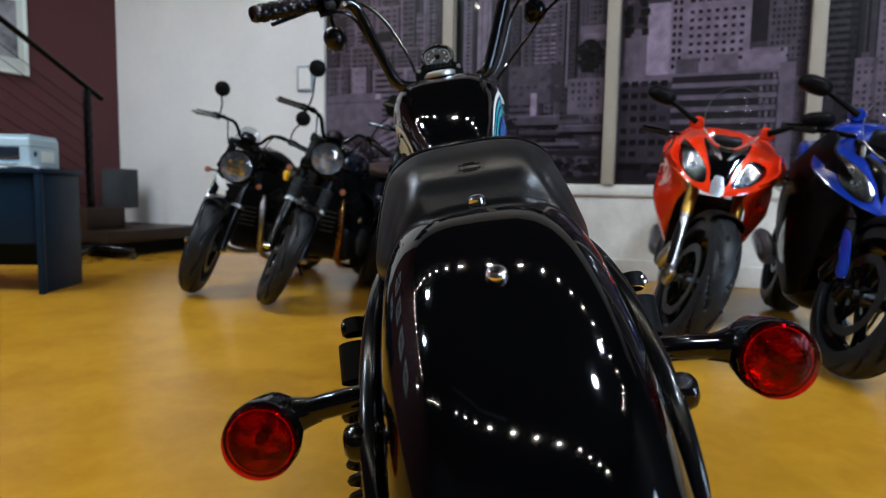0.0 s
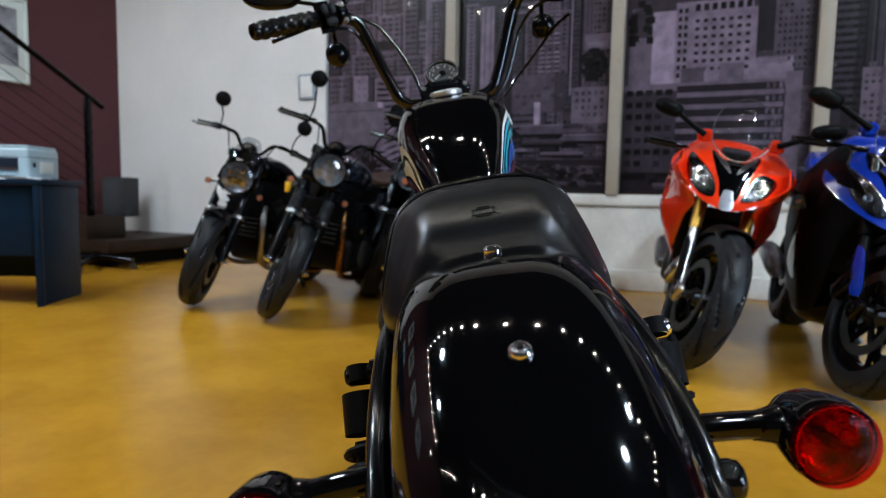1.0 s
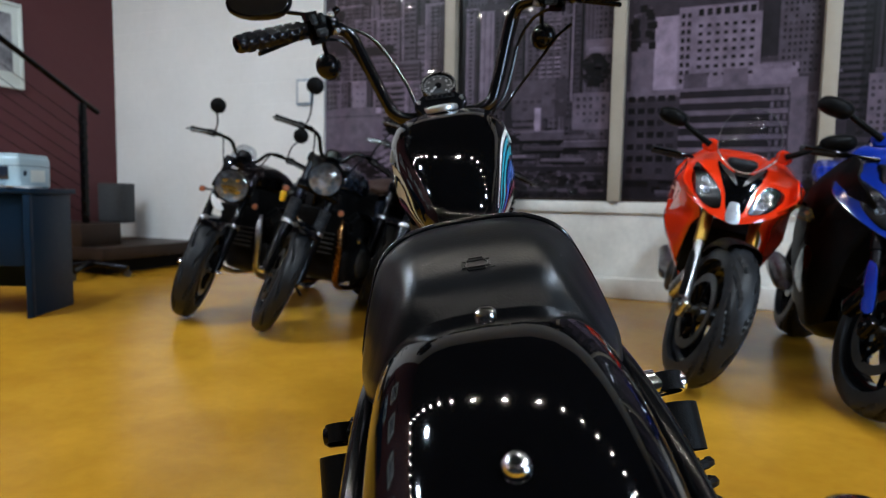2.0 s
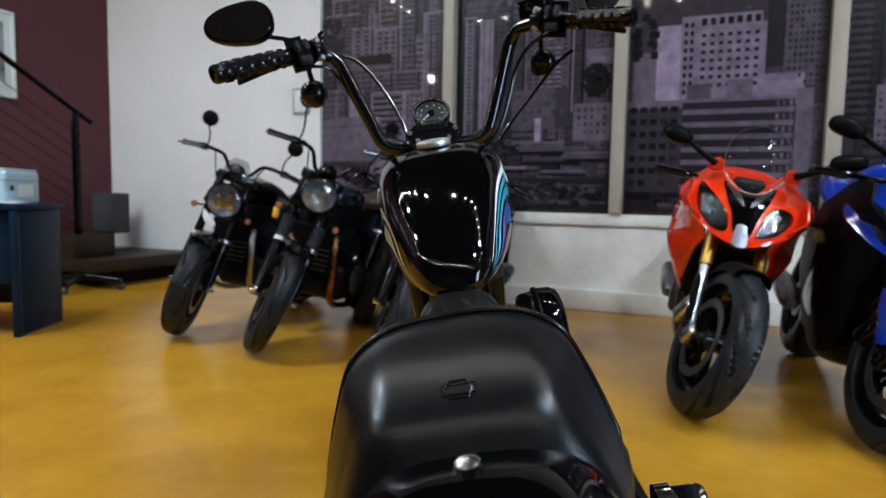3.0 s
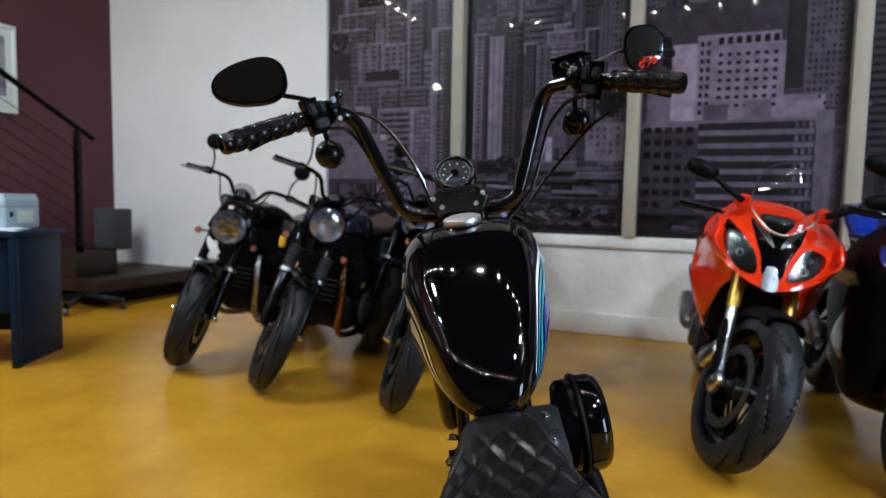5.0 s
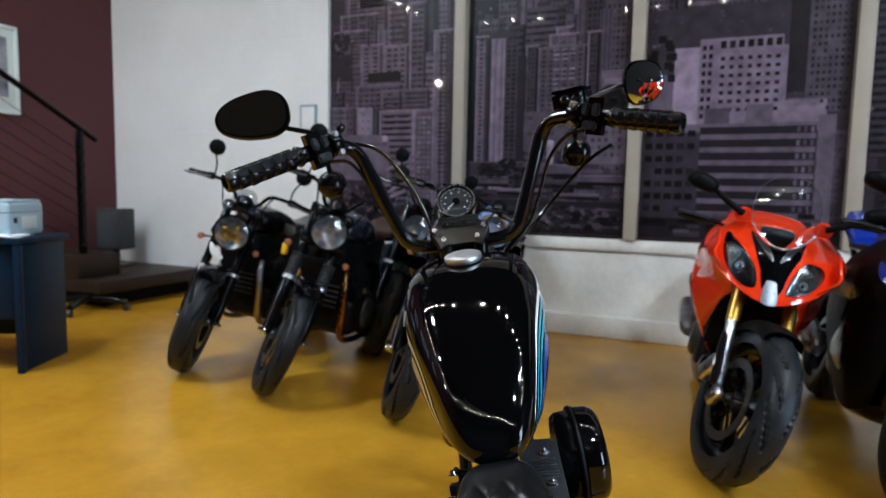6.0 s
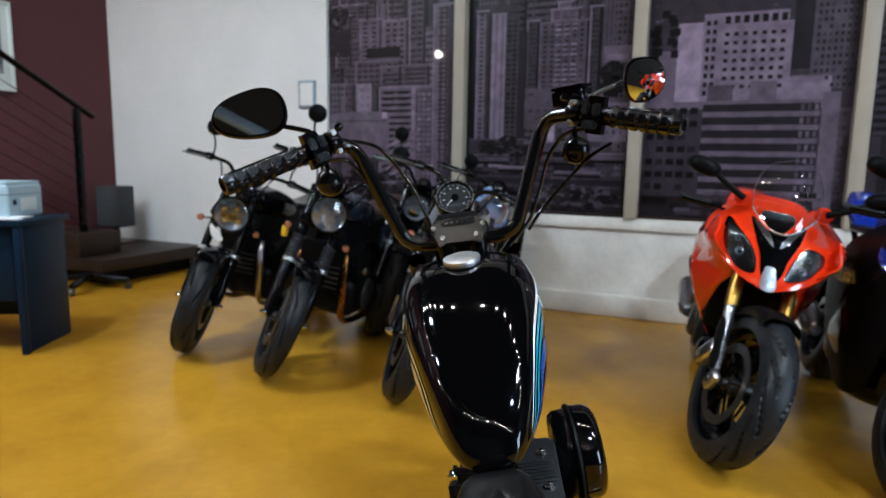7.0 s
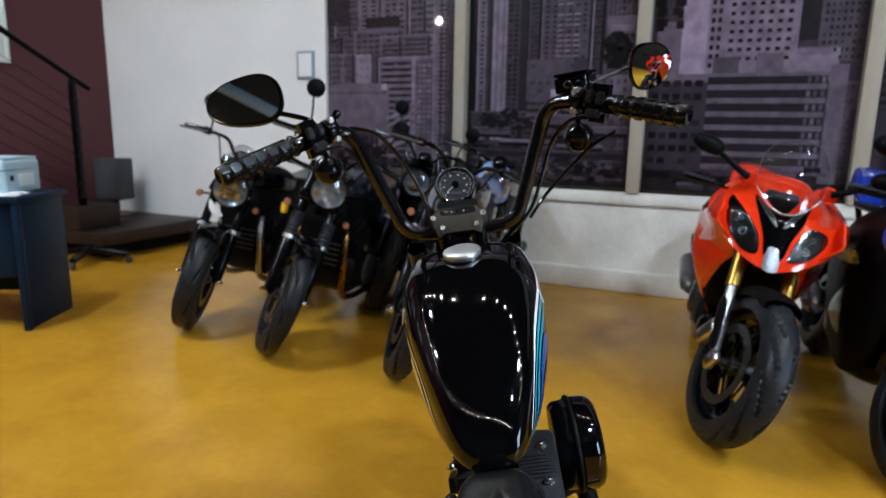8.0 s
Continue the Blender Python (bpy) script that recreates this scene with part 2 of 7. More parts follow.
M["blue_grey"] = shader("grey_blue_paint", (0.24, 0.31, 0.38), 0.5, vary=0.1, scale=3)
M["dark_wood"] = shader("dark_stained_wood", (0.022, 0.013, 0.009), 0.45, vary=0.4, scale=5, bump=0.2, bump_scale=40, spec=0.2)
M["navy_desk"] = shader("navy_lacquer", (0.0032, 0.0145, 0.033), 0.45, vary=0.1, scale=3, spec=0.12)
M["printer_white"] = shader("pale_plastic", (0.33, 0.45, 0.51), 0.4, vary=0.05, scale=5)
M["paper"] = shader("paper_white", (0.75, 0.76, 0.78), 0.6, vary=0.04, scale=6)
M["speaker"] = shader("charcoal_fabric", (0.035, 0.038, 0.042), 0.8, vary=0.2, scale=30, bump=0.4, bump_scale=500)
M["photo_dark"] = shader("photo_print_dark", (0.05, 0.05, 0.06), 0.3, vary=0.8, scale=5, color2=(0.35, 0.35, 0.37))
M["frame_pale"] = shader("pale_mount", (0.62, 0.66, 0.62), 0.4, vary=0.04, scale=5)
M["down_warm"] = emitter("warm_downlight", (1.0, 0.93, 0.84), DOWNLIGHT)
M["panel_cool"] = emitter("cool_panel_light", (0.67, 0.835, 1.0), PANEL_LIGHT)
INK = [shader("print_ink", (0.50 * v, 0.385 * v, 0.53 * v), 0.36, vary=0.34, scale=13, spec=0.2, coat=0.6)
       for v in (0.006, 0.026, 0.068, 0.135, 0.22, 0.34, 0.52)]


# ---- mesh helpers ----
def finish(name, bm, material, parent=None, label="", sharp=38, mats=None):
    me = bpy.data.meshes.new(name)
    bmesh.ops.recalc_face_normals(bm, faces=bm.faces)
    for f in bm.faces:
        f.smooth = True
    bm.to_mesh(me)
    bm.free()
    me.set_sharp_from_angle(angle=radians(sharp))
    for mt in (mats or [material]):
        me.materials.append(mt)
    ob = new(name, me)
    if isinstance(parent, tuple):
        ob.parent, ob.matrix_basis = parent
    elif parent is not None:
        ob.parent = parent
    if label:
        tagged(ob, label=label)
    return ob


def part(name, bm, material, parent, label="", sharp=38):
    return finish(name, bm, M[material] if isinstance(material, str) else material, parent, label, sharp)


def structure(name, bm, material, label, category):
    return tagged(finish(name, bm, M[material] if isinstance(material, str) else material), label, category, kind="structure")


def thing(name, m, label, category, group=""):
    ob = new(name)
    ob.empty_display_size = 0.1
    ob.matrix_basis = m
    return tagged(ob, label, category, group)


def single(name, bm, material, m, label, category, group=""):
    ob = finish(name, bm, M[material] if isinstance(material, str) else material)
    ob.matrix_basis = m
    return tagged(ob, label, category, group)


def box(bm, size, at=(0, 0, 0), bevel=0.0, rot=None, segs=2):
    tmp = bmesh.new()
    bmesh.ops.create_cube(tmp, size=1)
    bmesh.ops.scale(tmp, vec=size, verts=tmp.verts)
    if bevel:
        bmesh.ops.bevel(tmp, geom=tmp.edges[:], offset=min(bevel, min(size) * 0.49), segments=segs, affect="EDGES", profile=0.5)
    m = Matrix.Translation(at) @ (rot.to_4x4() if rot else Matrix())
    return merge(bm, tmp, m)


def merge(bm, tmp, m=None):
    vs = {v: bm.verts.new(m @ v.co if m else v.co) for v in tmp.verts}
    for f in tmp.faces:
        bm.faces.new([vs[v] for v in f.verts])
    tmp.free()
    return bm


def loft(bm, rings, closed=True, caps=True):
    rows = [[bm.verts.new(p) for p in r] for r in rings]
    n = len(rows[0])
    for a, b in zip(rows, rows[1:]):
        for i in range(n if closed else n - 1):
            j = (i + 1) % n
            bm.faces.new((a[i], a[j], b[j], b[i]))
    if caps and closed:
        bm.faces.new(rows[0][::-1])
        bm.faces.new(rows[-1])
    return bm


def smooth_path(pts, res=8, closed=False):
    """Points on a Catmull-Rom curve through pts."""
    p = [Vector(q) for q in pts]
    n = len(p)
    out = []
    for i in range(n if closed else n - 1):
        a, b, c, d = (p[(i + k) % n] if closed else p[min(max(i + k, 0), n - 1)] for k in (-1, 0, 1, 2))
        for s in range(res):
            t = s / res
            out.append(0.5 * (2 * b + (c - a) * t + (2 * a - 5 * b + 4 * c - d) * t * t + (3 * b - a - 3 * c + d) * t ** 3))
    if not closed:
        out.append(p[-1])
    return out


def tube(bm, pts, r, segs=10, res=8, smooth=True, closed=False, caps=True):
    """A round bar along pts; r is a radius or a function of the way along (0 to 1)."""
    path = smooth_path(pts, res, closed) if smooth else [Vector(p) for p in pts]
    n = len(path)
    rings, up = [], None
    for i, p in enumerate(path):
        q0 = path[(i - 1) % n] if closed else path[max(i - 1, 0)]
        q1 = path[(i + 1) % n] if closed else path[min(i + 1, n - 1)]
        d = (q1 - q0).normalized()
        if up is None:
            up = d.orthogonal().normalized()
        up = (up - d * up.dot(d)).normalized()
        side = d.cross(up)
        rr = r(i / (n - 1)) if callable(r) else r
        rings.append([p + (up * math.cos(a) + side * math.sin(a)) * rr
                      for a in (2 * math.pi * k / segs for k in range(segs))])
    if closed:
        rings.append(rings[0])
        rows = [[bm.verts.new(p) for p in ring] for ring in rings[:-1]]
        for i in range(len(rows)):
            a, b = rows[i], rows[(i + 1) % len(rows)]
            for k in range(segs):
                j = (k + 1) % segs
                bm.faces.new((a[k], a[j], b[j], b[k]))
        return bm
    return loft(bm, rings, caps=caps)


def axis_matrix(at, direction):
    """A frame at a point with its z along direction."""
    return Matrix.Translation(at) @ Vector(direction).to_track_quat("Z", "Y").to_matrix().to_4x4()


def lathe(bm, profile, at=(0, 0, 0), axis=(0, 0, 1), segs=24):
    """A turned body: profile of (radius, height along the axis)."""
    m = axis_matrix(at, axis)
    rows = []
    for r, h in profile:
        if r < 1e-6:
            rows.append([bm.verts.new(m @ Vector((0, 0, h)))])
        else:
            rows.append([bm.verts.new(m @ Vector((r * math.cos(2 * math.pi * k / segs), r * math.sin(2 * math.pi * k / segs), h)))
                         for k in range(segs)])
    for a, b in zip(rows, rows[1:]):
        for k in range(segs):
            j = (k + 1) % segs
            if len(a) == 1 and len(b) == 1:
                continue
            if len(a) == 1:
                bm.faces.new((a[0], b[j], b[k]))
            elif len(b) == 1:
                bm.faces.new((a[k], a[j], b[0]))
            else:
                bm.faces.new((a[k], a[j], b[j], b[k]))
    for row in (rows[0], rows[-1]):
        if len(row) > 1 and not all(v.is_manifold for v in row):
            try:
                bm.faces.new(row)
            except ValueError:
                pass
    return bm


def cyl(bm, a, b, r, segs=14, r2=None):
    a, b = Vector(a), Vector(b)
    h = (b - a).length
    return lathe(bm, [(r, 0), (r2 or r, h)], a, b - a, segs)


def lerp_table(rows, y):
    """Smooth, never overshooting values between rows (y, v1, v2 ...), which rise in y."""
    if y <= rows[0][0]:
        return rows[0][1:]
    if y >= rows[-1][0]:
        return rows[-1][1:]
    i = next(k for k in range(len(rows) - 1) if y <= rows[k + 1][0])

    def slope(k, c):
        if k <= 0 or k >= len(rows) - 1:
            k0, k1 = (0, 1) if k <= 0 else (len(rows) - 2, len(rows) - 1)
            return (rows[k1][c] - rows[k0][c]) / (rows[k1][0] - rows[k0][0])
        a = (rows[k][c] - rows[k - 1][c]) / (rows[k][0] - rows[k - 1][0])
        b = (rows[k + 1][c] - rows[k][c]) / (rows[k + 1][0] - rows[k][0])
        return 2 * a * b / (a + b) if a * b > 0 else 0.0
    h = rows[i + 1][0] - rows[i][0]
    t = (y - rows[i][0]) / h
    out = []
    for c in range(1, len(rows[0])):
        p, q, m0, m1 = rows[i][c], rows[i + 1][c], slope(i, c) * h, slope(i + 1, c) * h
        out.append((2 * t ** 3 - 3 * t * t + 1) * p + (t ** 3 - 2 * t * t + t) * m0 + (3 * t * t - 2 * t ** 3) * q + (t ** 3 - t * t) * m1)
    return tuple(out)


def spow(v, e):
    return math.copysign(abs(v) ** e, v)


def B():
    return bmesh.new()

# ---- the room ----
NORTH, WEST, EAST, SOUTH = 6.1, -5.5, 5.6, -3.6
MURAL_L, MURAL_Z = -2.83, 0.73

bm = B()
bmesh.ops.create_grid(bm, x_segments=4, y_segments=4, size=0.5)
bmesh.ops.scale(bm, vec=(EAST - WEST, NORTH - SOUTH, 1), verts=bm.verts)
bmesh.ops.translate(bm, vec=((EAST + WEST) / 2, (NORTH + SOUTH) / 2, 0), verts=bm.verts)
ret = bmesh.ops.extrude_face_region(bm, geom=bm.faces[:])
bmesh.ops.translate(bm, vec=(0, 0, -0.1), verts=[g for g in ret["geom"] if isinstance(g, bmesh.types.BMVert)])
structure("floor", bm, "floor", "glossy ochre-stained concrete showroom floor with cloudy mottling", "floor")

W = 0.2
bm = B()
box(bm, (MURAL_L - WEST + W, W, CEILING_Z), ((MURAL_L + WEST - W) / 2, NORTH + W / 2, CEILING_Z / 2))
structure("wall_north", bm, "wall_white", "white painted blockwork wall with faint courses", "wall")
bm = B()
box(bm, (EAST - MURAL_L, W, MURAL_Z), ((EAST + MURAL_L) / 2, NORTH + W / 2, MURAL_Z / 2))
structure("wall_north_low", bm, "sill_white", "worn off-white rendered parapet under the city mural", "wall")
bm = B()
box(bm, (EAST - MURAL_L, 0.03, 0.085), ((EAST + MURAL_L) / 2, NORTH - 0.012, MURAL_Z - 0.0445), 0.008)
structure("trim_ledge", bm, "sill_white", "rounded off-white ledge along the top of the parapet", "ledge")
bm = B()
box(bm, (EAST - MURAL_L, W, CEILING_Z - 3.5), ((EAST + MURAL_L) / 2, NORTH + W / 2, (CEILING_Z + 3.5) / 2))
structure("wall_north_top", bm, "wall_white", "white painted wall strip above the mural", "wall")
bm = B()
box(bm, (EAST - MURAL_L + 0.25, 0.07, 0.155), ((EAST + MURAL_L - 0.25) / 2, NORTH - 0.037, 0.0775), 0.012)
structure("baseboard", bm, "sill_white", "thick off-white concrete kerb along the wall foot", "kerb")
bm = B()
box(bm, (W, NORTH - SOUTH, CEILING_Z), (WEST - W / 2, (NORTH + SOUTH) / 2, CEILING_Z / 2))
structure("wall_west", bm, "wall_red", "matt burgundy painted wall", "wall")
# east wall with the glazed shopfront that the mirrors show as a cool strip
for nm, y0, y1, z0, z1 in (("wall_east_a", 1.9, NORTH, 0, CEILING_Z), ("wall_east_b", SOUTH, 0.2, 0, CEILING_Z), ("wall_east_c", 0.2, 1.9, 2.7, CEILING_Z), ("wall_east_d", 0.2, 1.9, 0, 0.25)):
    bm = B()
    box(bm, (W, y1 - y0, z1 - z0), (EAST + W / 2, (y0 + y1) / 2, (z0 + z1) / 2))
    structure(nm, bm, "wall_dark", "plain dark slate painted wall beside the shopfront", "wall")
win = tagged(new("window_1"), "dark-framed shopfront window with cool daylight outside", "window", kind="structure")
win.location = (EAST + W / 2, 1.05, 0.25)
for k in range(3):
    bm = B()
    box(bm, (0.06, 0.06, 2.45), (0, -0.82 + 0.82 * k, 1.225), 0.006)
    part("window_frame", bm, "satin_black", win)
for z in (0.03, 2.42):
    bm = B()
    box(bm, (0.06, 1.58, 0.06), (0, 0, z), 0.006)
    part("window_frame", bm, "satin_black", win)
for k in range(2):
    bm = B()
    box(bm, (0.008, 0.75, 2.33), (0, -0.41 + 0.82 * k, 1.225))
    pane = part("pane", bm, "lens_clear", win)
    pane.visible_shadow = False
lamp = bpy.data.lights.new("daylight", "AREA")
lamp.shape, lamp.size, lamp.size_y = "RECTANGLE", 2.35, 1.6
lamp.energy, lamp.color = DAYLIGHT, (0.57, 0.765, 1.0)
day = new("daylight", lamp)
day.matrix_basis = pose(EAST + W + 0.02, 1.05, 1.475, 0, 90, 0)
bm = B()
box(bm, (EAST - WEST, W, CEILING_Z), ((EAST + WEST) / 2, SOUTH - W / 2, CEILING_Z / 2))
structure("wall_south", bm, "wall_dark", "plain dark slate painted wall", "wall")
bm = B()
box(bm, (EAST - WEST + 2 * W, NORTH - SOUTH + 2 * W, 0.15), ((EAST + WEST) / 2, (NORTH + SOUTH) / 2, CEILING_Z + 0.075))
structure("ceiling", bm, "ceiling_black", "black painted ceiling with rows of small downlights", "ceiling")

# pale strip added out of view; its colour gives the left mirror's bright band
bm = B()
box(bm, (2.2, 0.07, 0.10), (-0.46, -1.13, CEILING_Z - 0.055), 0.01, Euler((0, 0, radians(-13))).to_matrix())
structure("mirror_strip", bm, "blue_grey", "pale grey-blue strip added under the black ceiling for the left mirror's bright band", "ceiling beam")

# downlights: a ring of small warm lamps under the black ceiling, four larger cool panels inside it
RING = (-5.38, 4.81, -1.76, 2.94)


def downlight():
    ob = thing("downlight", Matrix(), "small round warm downlight in the black ceiling", "downlight", "ring of ceiling downlights")
    b = B()
    lathe(b, [(0.041, 0.0), (0.047, -0.014), (0.041, -0.019), (0.034, -0.005)], segs=16)
    part("bezel", b, "satin_black", ob)
    b = B()
    lathe(b, [(0.0, -0.0115), (0.033, -0.0115), (0.033, -0.005)], segs=16)
    part("diffuser", b, "down_warm", ob, "glowing warm diffuser")
    return ob


spots = []
x0, x1, y0, y1 = RING
for i in range(19):
    spots.append((x0 + (x1 - x0) * i / 18, y1))
    if i not in (0, 5, 6, 18):
        spots.append((x0 + (x1 - x0) * i / 18, y0))
for i in range(1, 13):
    for x in (x0, x1):
        if i > (2 if x == x0 else 9):
            spots.append((x, y0 + (y1 - y0) * i / 13))
first = downlight()
first.matrix_basis = pose(spots[0][0], spots[0][1], CEILING_Z - 0.001)
for x, y in spots[1:]:
    copy_thing(first, pose(x, y, CEILING_Z - 0.001))


def panel_lamp():
    ob = thing("ceiling_panel_lamp", Matrix(), "larger round cool-white lamp in the black ceiling", "ceiling lamp", "cool ceiling lamps")
    b = B()
    lathe(b, [(0.183, 0.0), (0.195, -0.036), (0.177, -0.041), (0.165, -0.012)], segs=28)
    part("housing", b, "satin_black", ob)
    b = B()
    lathe(b, [(0.0, -0.024), (0.163, -0.024), (0.163, -0.012)], segs=28)
    part("diffuser", b, "panel_cool", ob, "glowing cool diffuser")
    return ob


first = panel_lamp()
first.matrix_basis = pose(-3.24, 2.14, CEILING_Z - 0.001)
for x, y in ((-4.09, 0.56), (2.98, 2.51), (2.74, 0.92)):
    copy_thing(first, pose(x, y, CEILING_Z - 0.001))

# a pendant spot near the west wall, mirrored as a small bright dot in the glossy mural
hang = thing("pendant_spot", pose(-4.62, -0.18, 3.11), "small black pendant spot with a bright lens under the ceiling", "pendant lamp")
aim = Vector((0.35, 0.90, -0.25))
bm = B()
lathe(bm, [(0.0, -0.15), (0.035, -0.145), (0.05, -0.12), (0.055, 0.0), (0.058, 0.012), (0.048, 0.014), (0.046, 0.0)], (0, 0, 0), aim, 24)
part("shade", bm, "satin_black", hang)
bm = B()
lathe(bm, [(0.0, 0.008), (0.046, 0.006), (0.046, -0.004)], (0, 0, 0), aim, 24)
part("lens", bm, "down_warm", hang, "glowing warm lens")
bm = B()
cyl(bm, (-0.03, -0.08, 0.05), (-0.03, -0.08, CEILING_Z - 3.111), 0.008, 10)
part("rod", bm, "satin_black", hang)

# ---- city mural behind cream posts ----
FACE = NORTH + 0.04
bm = B()
box(bm, (EAST - MURAL_L, 0.02, 3.5 - MURAL_Z), ((EAST + MURAL_L) / 2, FACE + 0.01, (3.5 + MURAL_Z) / 2))
mural = structure("mural_panel", bm, INK[1], "large monochrome city photograph print with a purple-grey tone", "mural")
rng = random.Random(7)
quads = []


def patch(x0, x1, z0, z1, ink, layer):
    """One printed tone of the photograph."""
    if x1 > x0 and z1 > z0:
        quads.append((max(x0, MURAL_L), min(x1, EAST), max(z0, MURAL_Z), min(z1, 3.5), min(6, max(0, ink)), layer))


def windows(x0, x1, z0, z1, nx, nz, ink, layer, fx=0.55, fz=0.5, skip=0.08):
    dx, dz = (x1 - x0) / nx, (z1 - z0) / nz
    for i in range(nx):
        for j in range(nz):
            if rng.random() > skip:
                k = ink + (1 if rng.random() < 0.25 else 0)
                patch(x0 + dx * (i + 0.5 - fx / 2), x0 + dx * (i + 0.5 + fx / 2), z0 + dz * (j + 0.5 - fz / 2), z0 + dz * (j + 0.5 + fz / 2), k, layer)


def bands(x0, x1, z0, z1, n, ink, layer, f=0.5):
    dz = (z1 - z0) / n
    for j in range(n):
        patch(x0, x1, z0 + dz * (j + 0.5 - f / 2), z0 + dz * (j + 0.5 + f / 2), ink, layer)
        for _ in range(3):
            a = x0 + (x1 - x0) * rng.random()
            patch(a, min(x1, a + (x1 - x0) * 0.08), z0 + dz * (j + 0.5 - f / 2), z0 + dz * (j + 0.5 + f / 2), ink + 1, layer + 1)


def tower(x0, x1, z0, z1, ink, layer, kind):
    patch(x0, x1, z0, z1, ink, layer)
    patch(x1 - (x1 - x0) * 0.22, x1, z0, z1, ink - 1, layer + 1)
    w, h = x1 - x0, z1 - z0
    if kind == 0:
        windows(x0 + w * 0.06, x1 - w * 0.06, z0, z1 - 0.03, max(3, int(w / 0.035)), max(4, int(h / 0.045)), ink - 2, layer + 2)
    elif kind == 1:
        bands(x0, x1, z0, z1 - 0.02, max(3, int(h / 0.05)), ink - 2, layer + 2, 0.45)
    elif kind == 2:
        for k in range(max(2, int(w / 0.05))):
            a = x0 + w * (k + 0.3) / max(2, int(w / 0.05))
            patch(a, a + 0.014, z0, z1 - 0.03, ink - 2, layer + 2)
    patch(x0 + w * 0.25, x0 + w * 0.6, z1, z1 + 0.035, ink - 1, layer)


# far and middle blocks
x = MURAL_L
while x < EAST:
    w = rng.uniform(0.10, 0.26)
    tower(x, x + w, 0.73, rng.uniform(2.3, 3.45), rng.choice((2, 3, 3, 4)), 0, rng.choice((0, 0, 1, 2)))
    x += w * rng.uniform(0.7, 1.05)
x = MURAL_L
while x < EAST:
    w = rng.uniform(0.12, 0.32)
    tower(x, x + w, 0.73, rng.uniform(1.5, 2.5), rng.choice((2, 3, 3, 4)), 4, rng.choice((0, 1, 2, 0)))
    x += w * rng.uniform(0.8, 1.3)
x = MURAL_L
while x < EAST:
    w = rng.uniform(0.10, 0.30)
    z = rng.uniform(0.95, 1.35)
    tower(x, x + w, 0.73, z, rng.choice((1, 2, 2, 3)), 8, rng.choice((1, 0, 3)))
    x += w * rng.uniform(0.7, 1.2)
for _ in range(60):
    a, z = rng.uniform(MURAL_L, EAST), rng.uniform(0.75, 1.05)
    patch(a, a + rng.uniform(0.04, 0.22), z, z + rng.uniform(0.015, 0.06), rng.choice((0, 1, 1, 2, 3)), 12)

def crown(cx, cz, rx, rz, n, inks, layer):
    """Trees and rooftop clutter: many small uneven tones in an oval."""
    for _ in range(n):
        q, r = rng.uniform(0, 2 * math.pi), math.sqrt(rng.random())
        x, z, w = cx + rx * r * math.cos(q), cz + rz * r * math.sin(q), rng.uniform(0.008, 0.03)
        patch(x - w, x + w, z - w * 0.6, z + w * 0.6, rng.choice(inks), layer)


def slab(x0, x1, z0, z1, face, notch, rows, layer, cols=1, fx=0.8, fz=0.45, edge=5):
    """A block of flats: pale face, rows of dark balcony slots, a lit edge and a shaded flank."""
    patch(x0, x1, z0, z1, face, layer)
    patch(x0, x0 + 0.012, z0, z1, edge, layer + 1)
    patch(x1 - 0.02, x1, z0, z1, face - 2, layer + 1)
    windows(x0 + 0.015, x1 - 0.025, z0 + 0.01, z1 - 0.02, cols, rows, notch, layer + 1, fx, fz, 0.04)
    patch(x0 - 0.006, x1 + 0.006, z1 - 0.012, z1, edge, layer + 2)


# first panel: flats behind a pale hall, a dark hoarding, a tall slab at its edge
slab(-2.76, -2.60, 1.9, 2.34, 3, 1, 12, 9, 3)
slab(-2.52, -2.31, 1.85, 2.29, 4, 1, 11, 10, 2, 0.5)
slab(-2.29, -2.06, 1.8, 2.27, 4, 1, 10, 10, 3, 0.6)
slab(-2.05, -1.90, 1.75, 2.6, 3, 1, 18, 10, 2)
patch(-2.83, -2.60, 2.0, 2.22, 1, 12)
crown(-2.74, 2.32, 0.10, 0.10, 60, (0, 0, 1), 12)
patch(-2.45, -2.13, 1.965, 2.05, 0, 14)
patch(-2.46, -2.12, 1.955, 1.968, 3, 14)
slab(-2.56, -2.12, 1.74, 1.95, 3, 1, 4, 13, 7, 0.7, 0.4, 4)
slab(-2.31, -1.86, 1.72, 1.90, 3, 1, 4, 14, 2, 0.9, 0.35, 4)
slab(-2.84, -2.57, 1.49, 1.77, 3, 1, 5, 15, 6, 0.5, 0.5, 4)
patch(-2.70, -2.66, 1.49, 1.77, 4, 16)
patch(-2.55, -2.38, 1.49, 1.76, 5, 15)
windows(-2.52, -2.41, 1.55, 1.74, 2, 3, 4, 16, 0.5, 0.3)
patch(-2.40, -2.37, 1.49, 1.76, 2, 16)
slab(-2.33, -1.81, 0.92, 1.73, 4, 1, 15, 15, 1, 0.96, 0.40, 5)
windows(-2.30, -2.03, 0.95, 1.70, 2, 15, 0, 17, 0.72, 0.34, 0.05)
patch(-2.02, -1.985, 0.92, 1.73, 5, 17)
patch(-1.98, -1.83, 0.92, 1.70, 3, 17)
windows(-1.97, -1.84, 0.95, 1.68, 3, 18, 4, 18, 0.7, 0.5, 0.1)
patch(-2.85, -2.23, 1.10, 1.50, 4, 19)
for k in range(8):
    w = 0.31 * math.sqrt(1 - (k / 8.0) ** 2)
    patch(-2.53 - w, -2.53 + w, 1.48 + 0.006 * k, 1.487 + 0.006 * k, 4, 19)
patch(-2.83, -2.26, 1.44, 1.455, 3, 20)
patch(-2.30, -2.25, 1.47, 1.52, 6, 20)
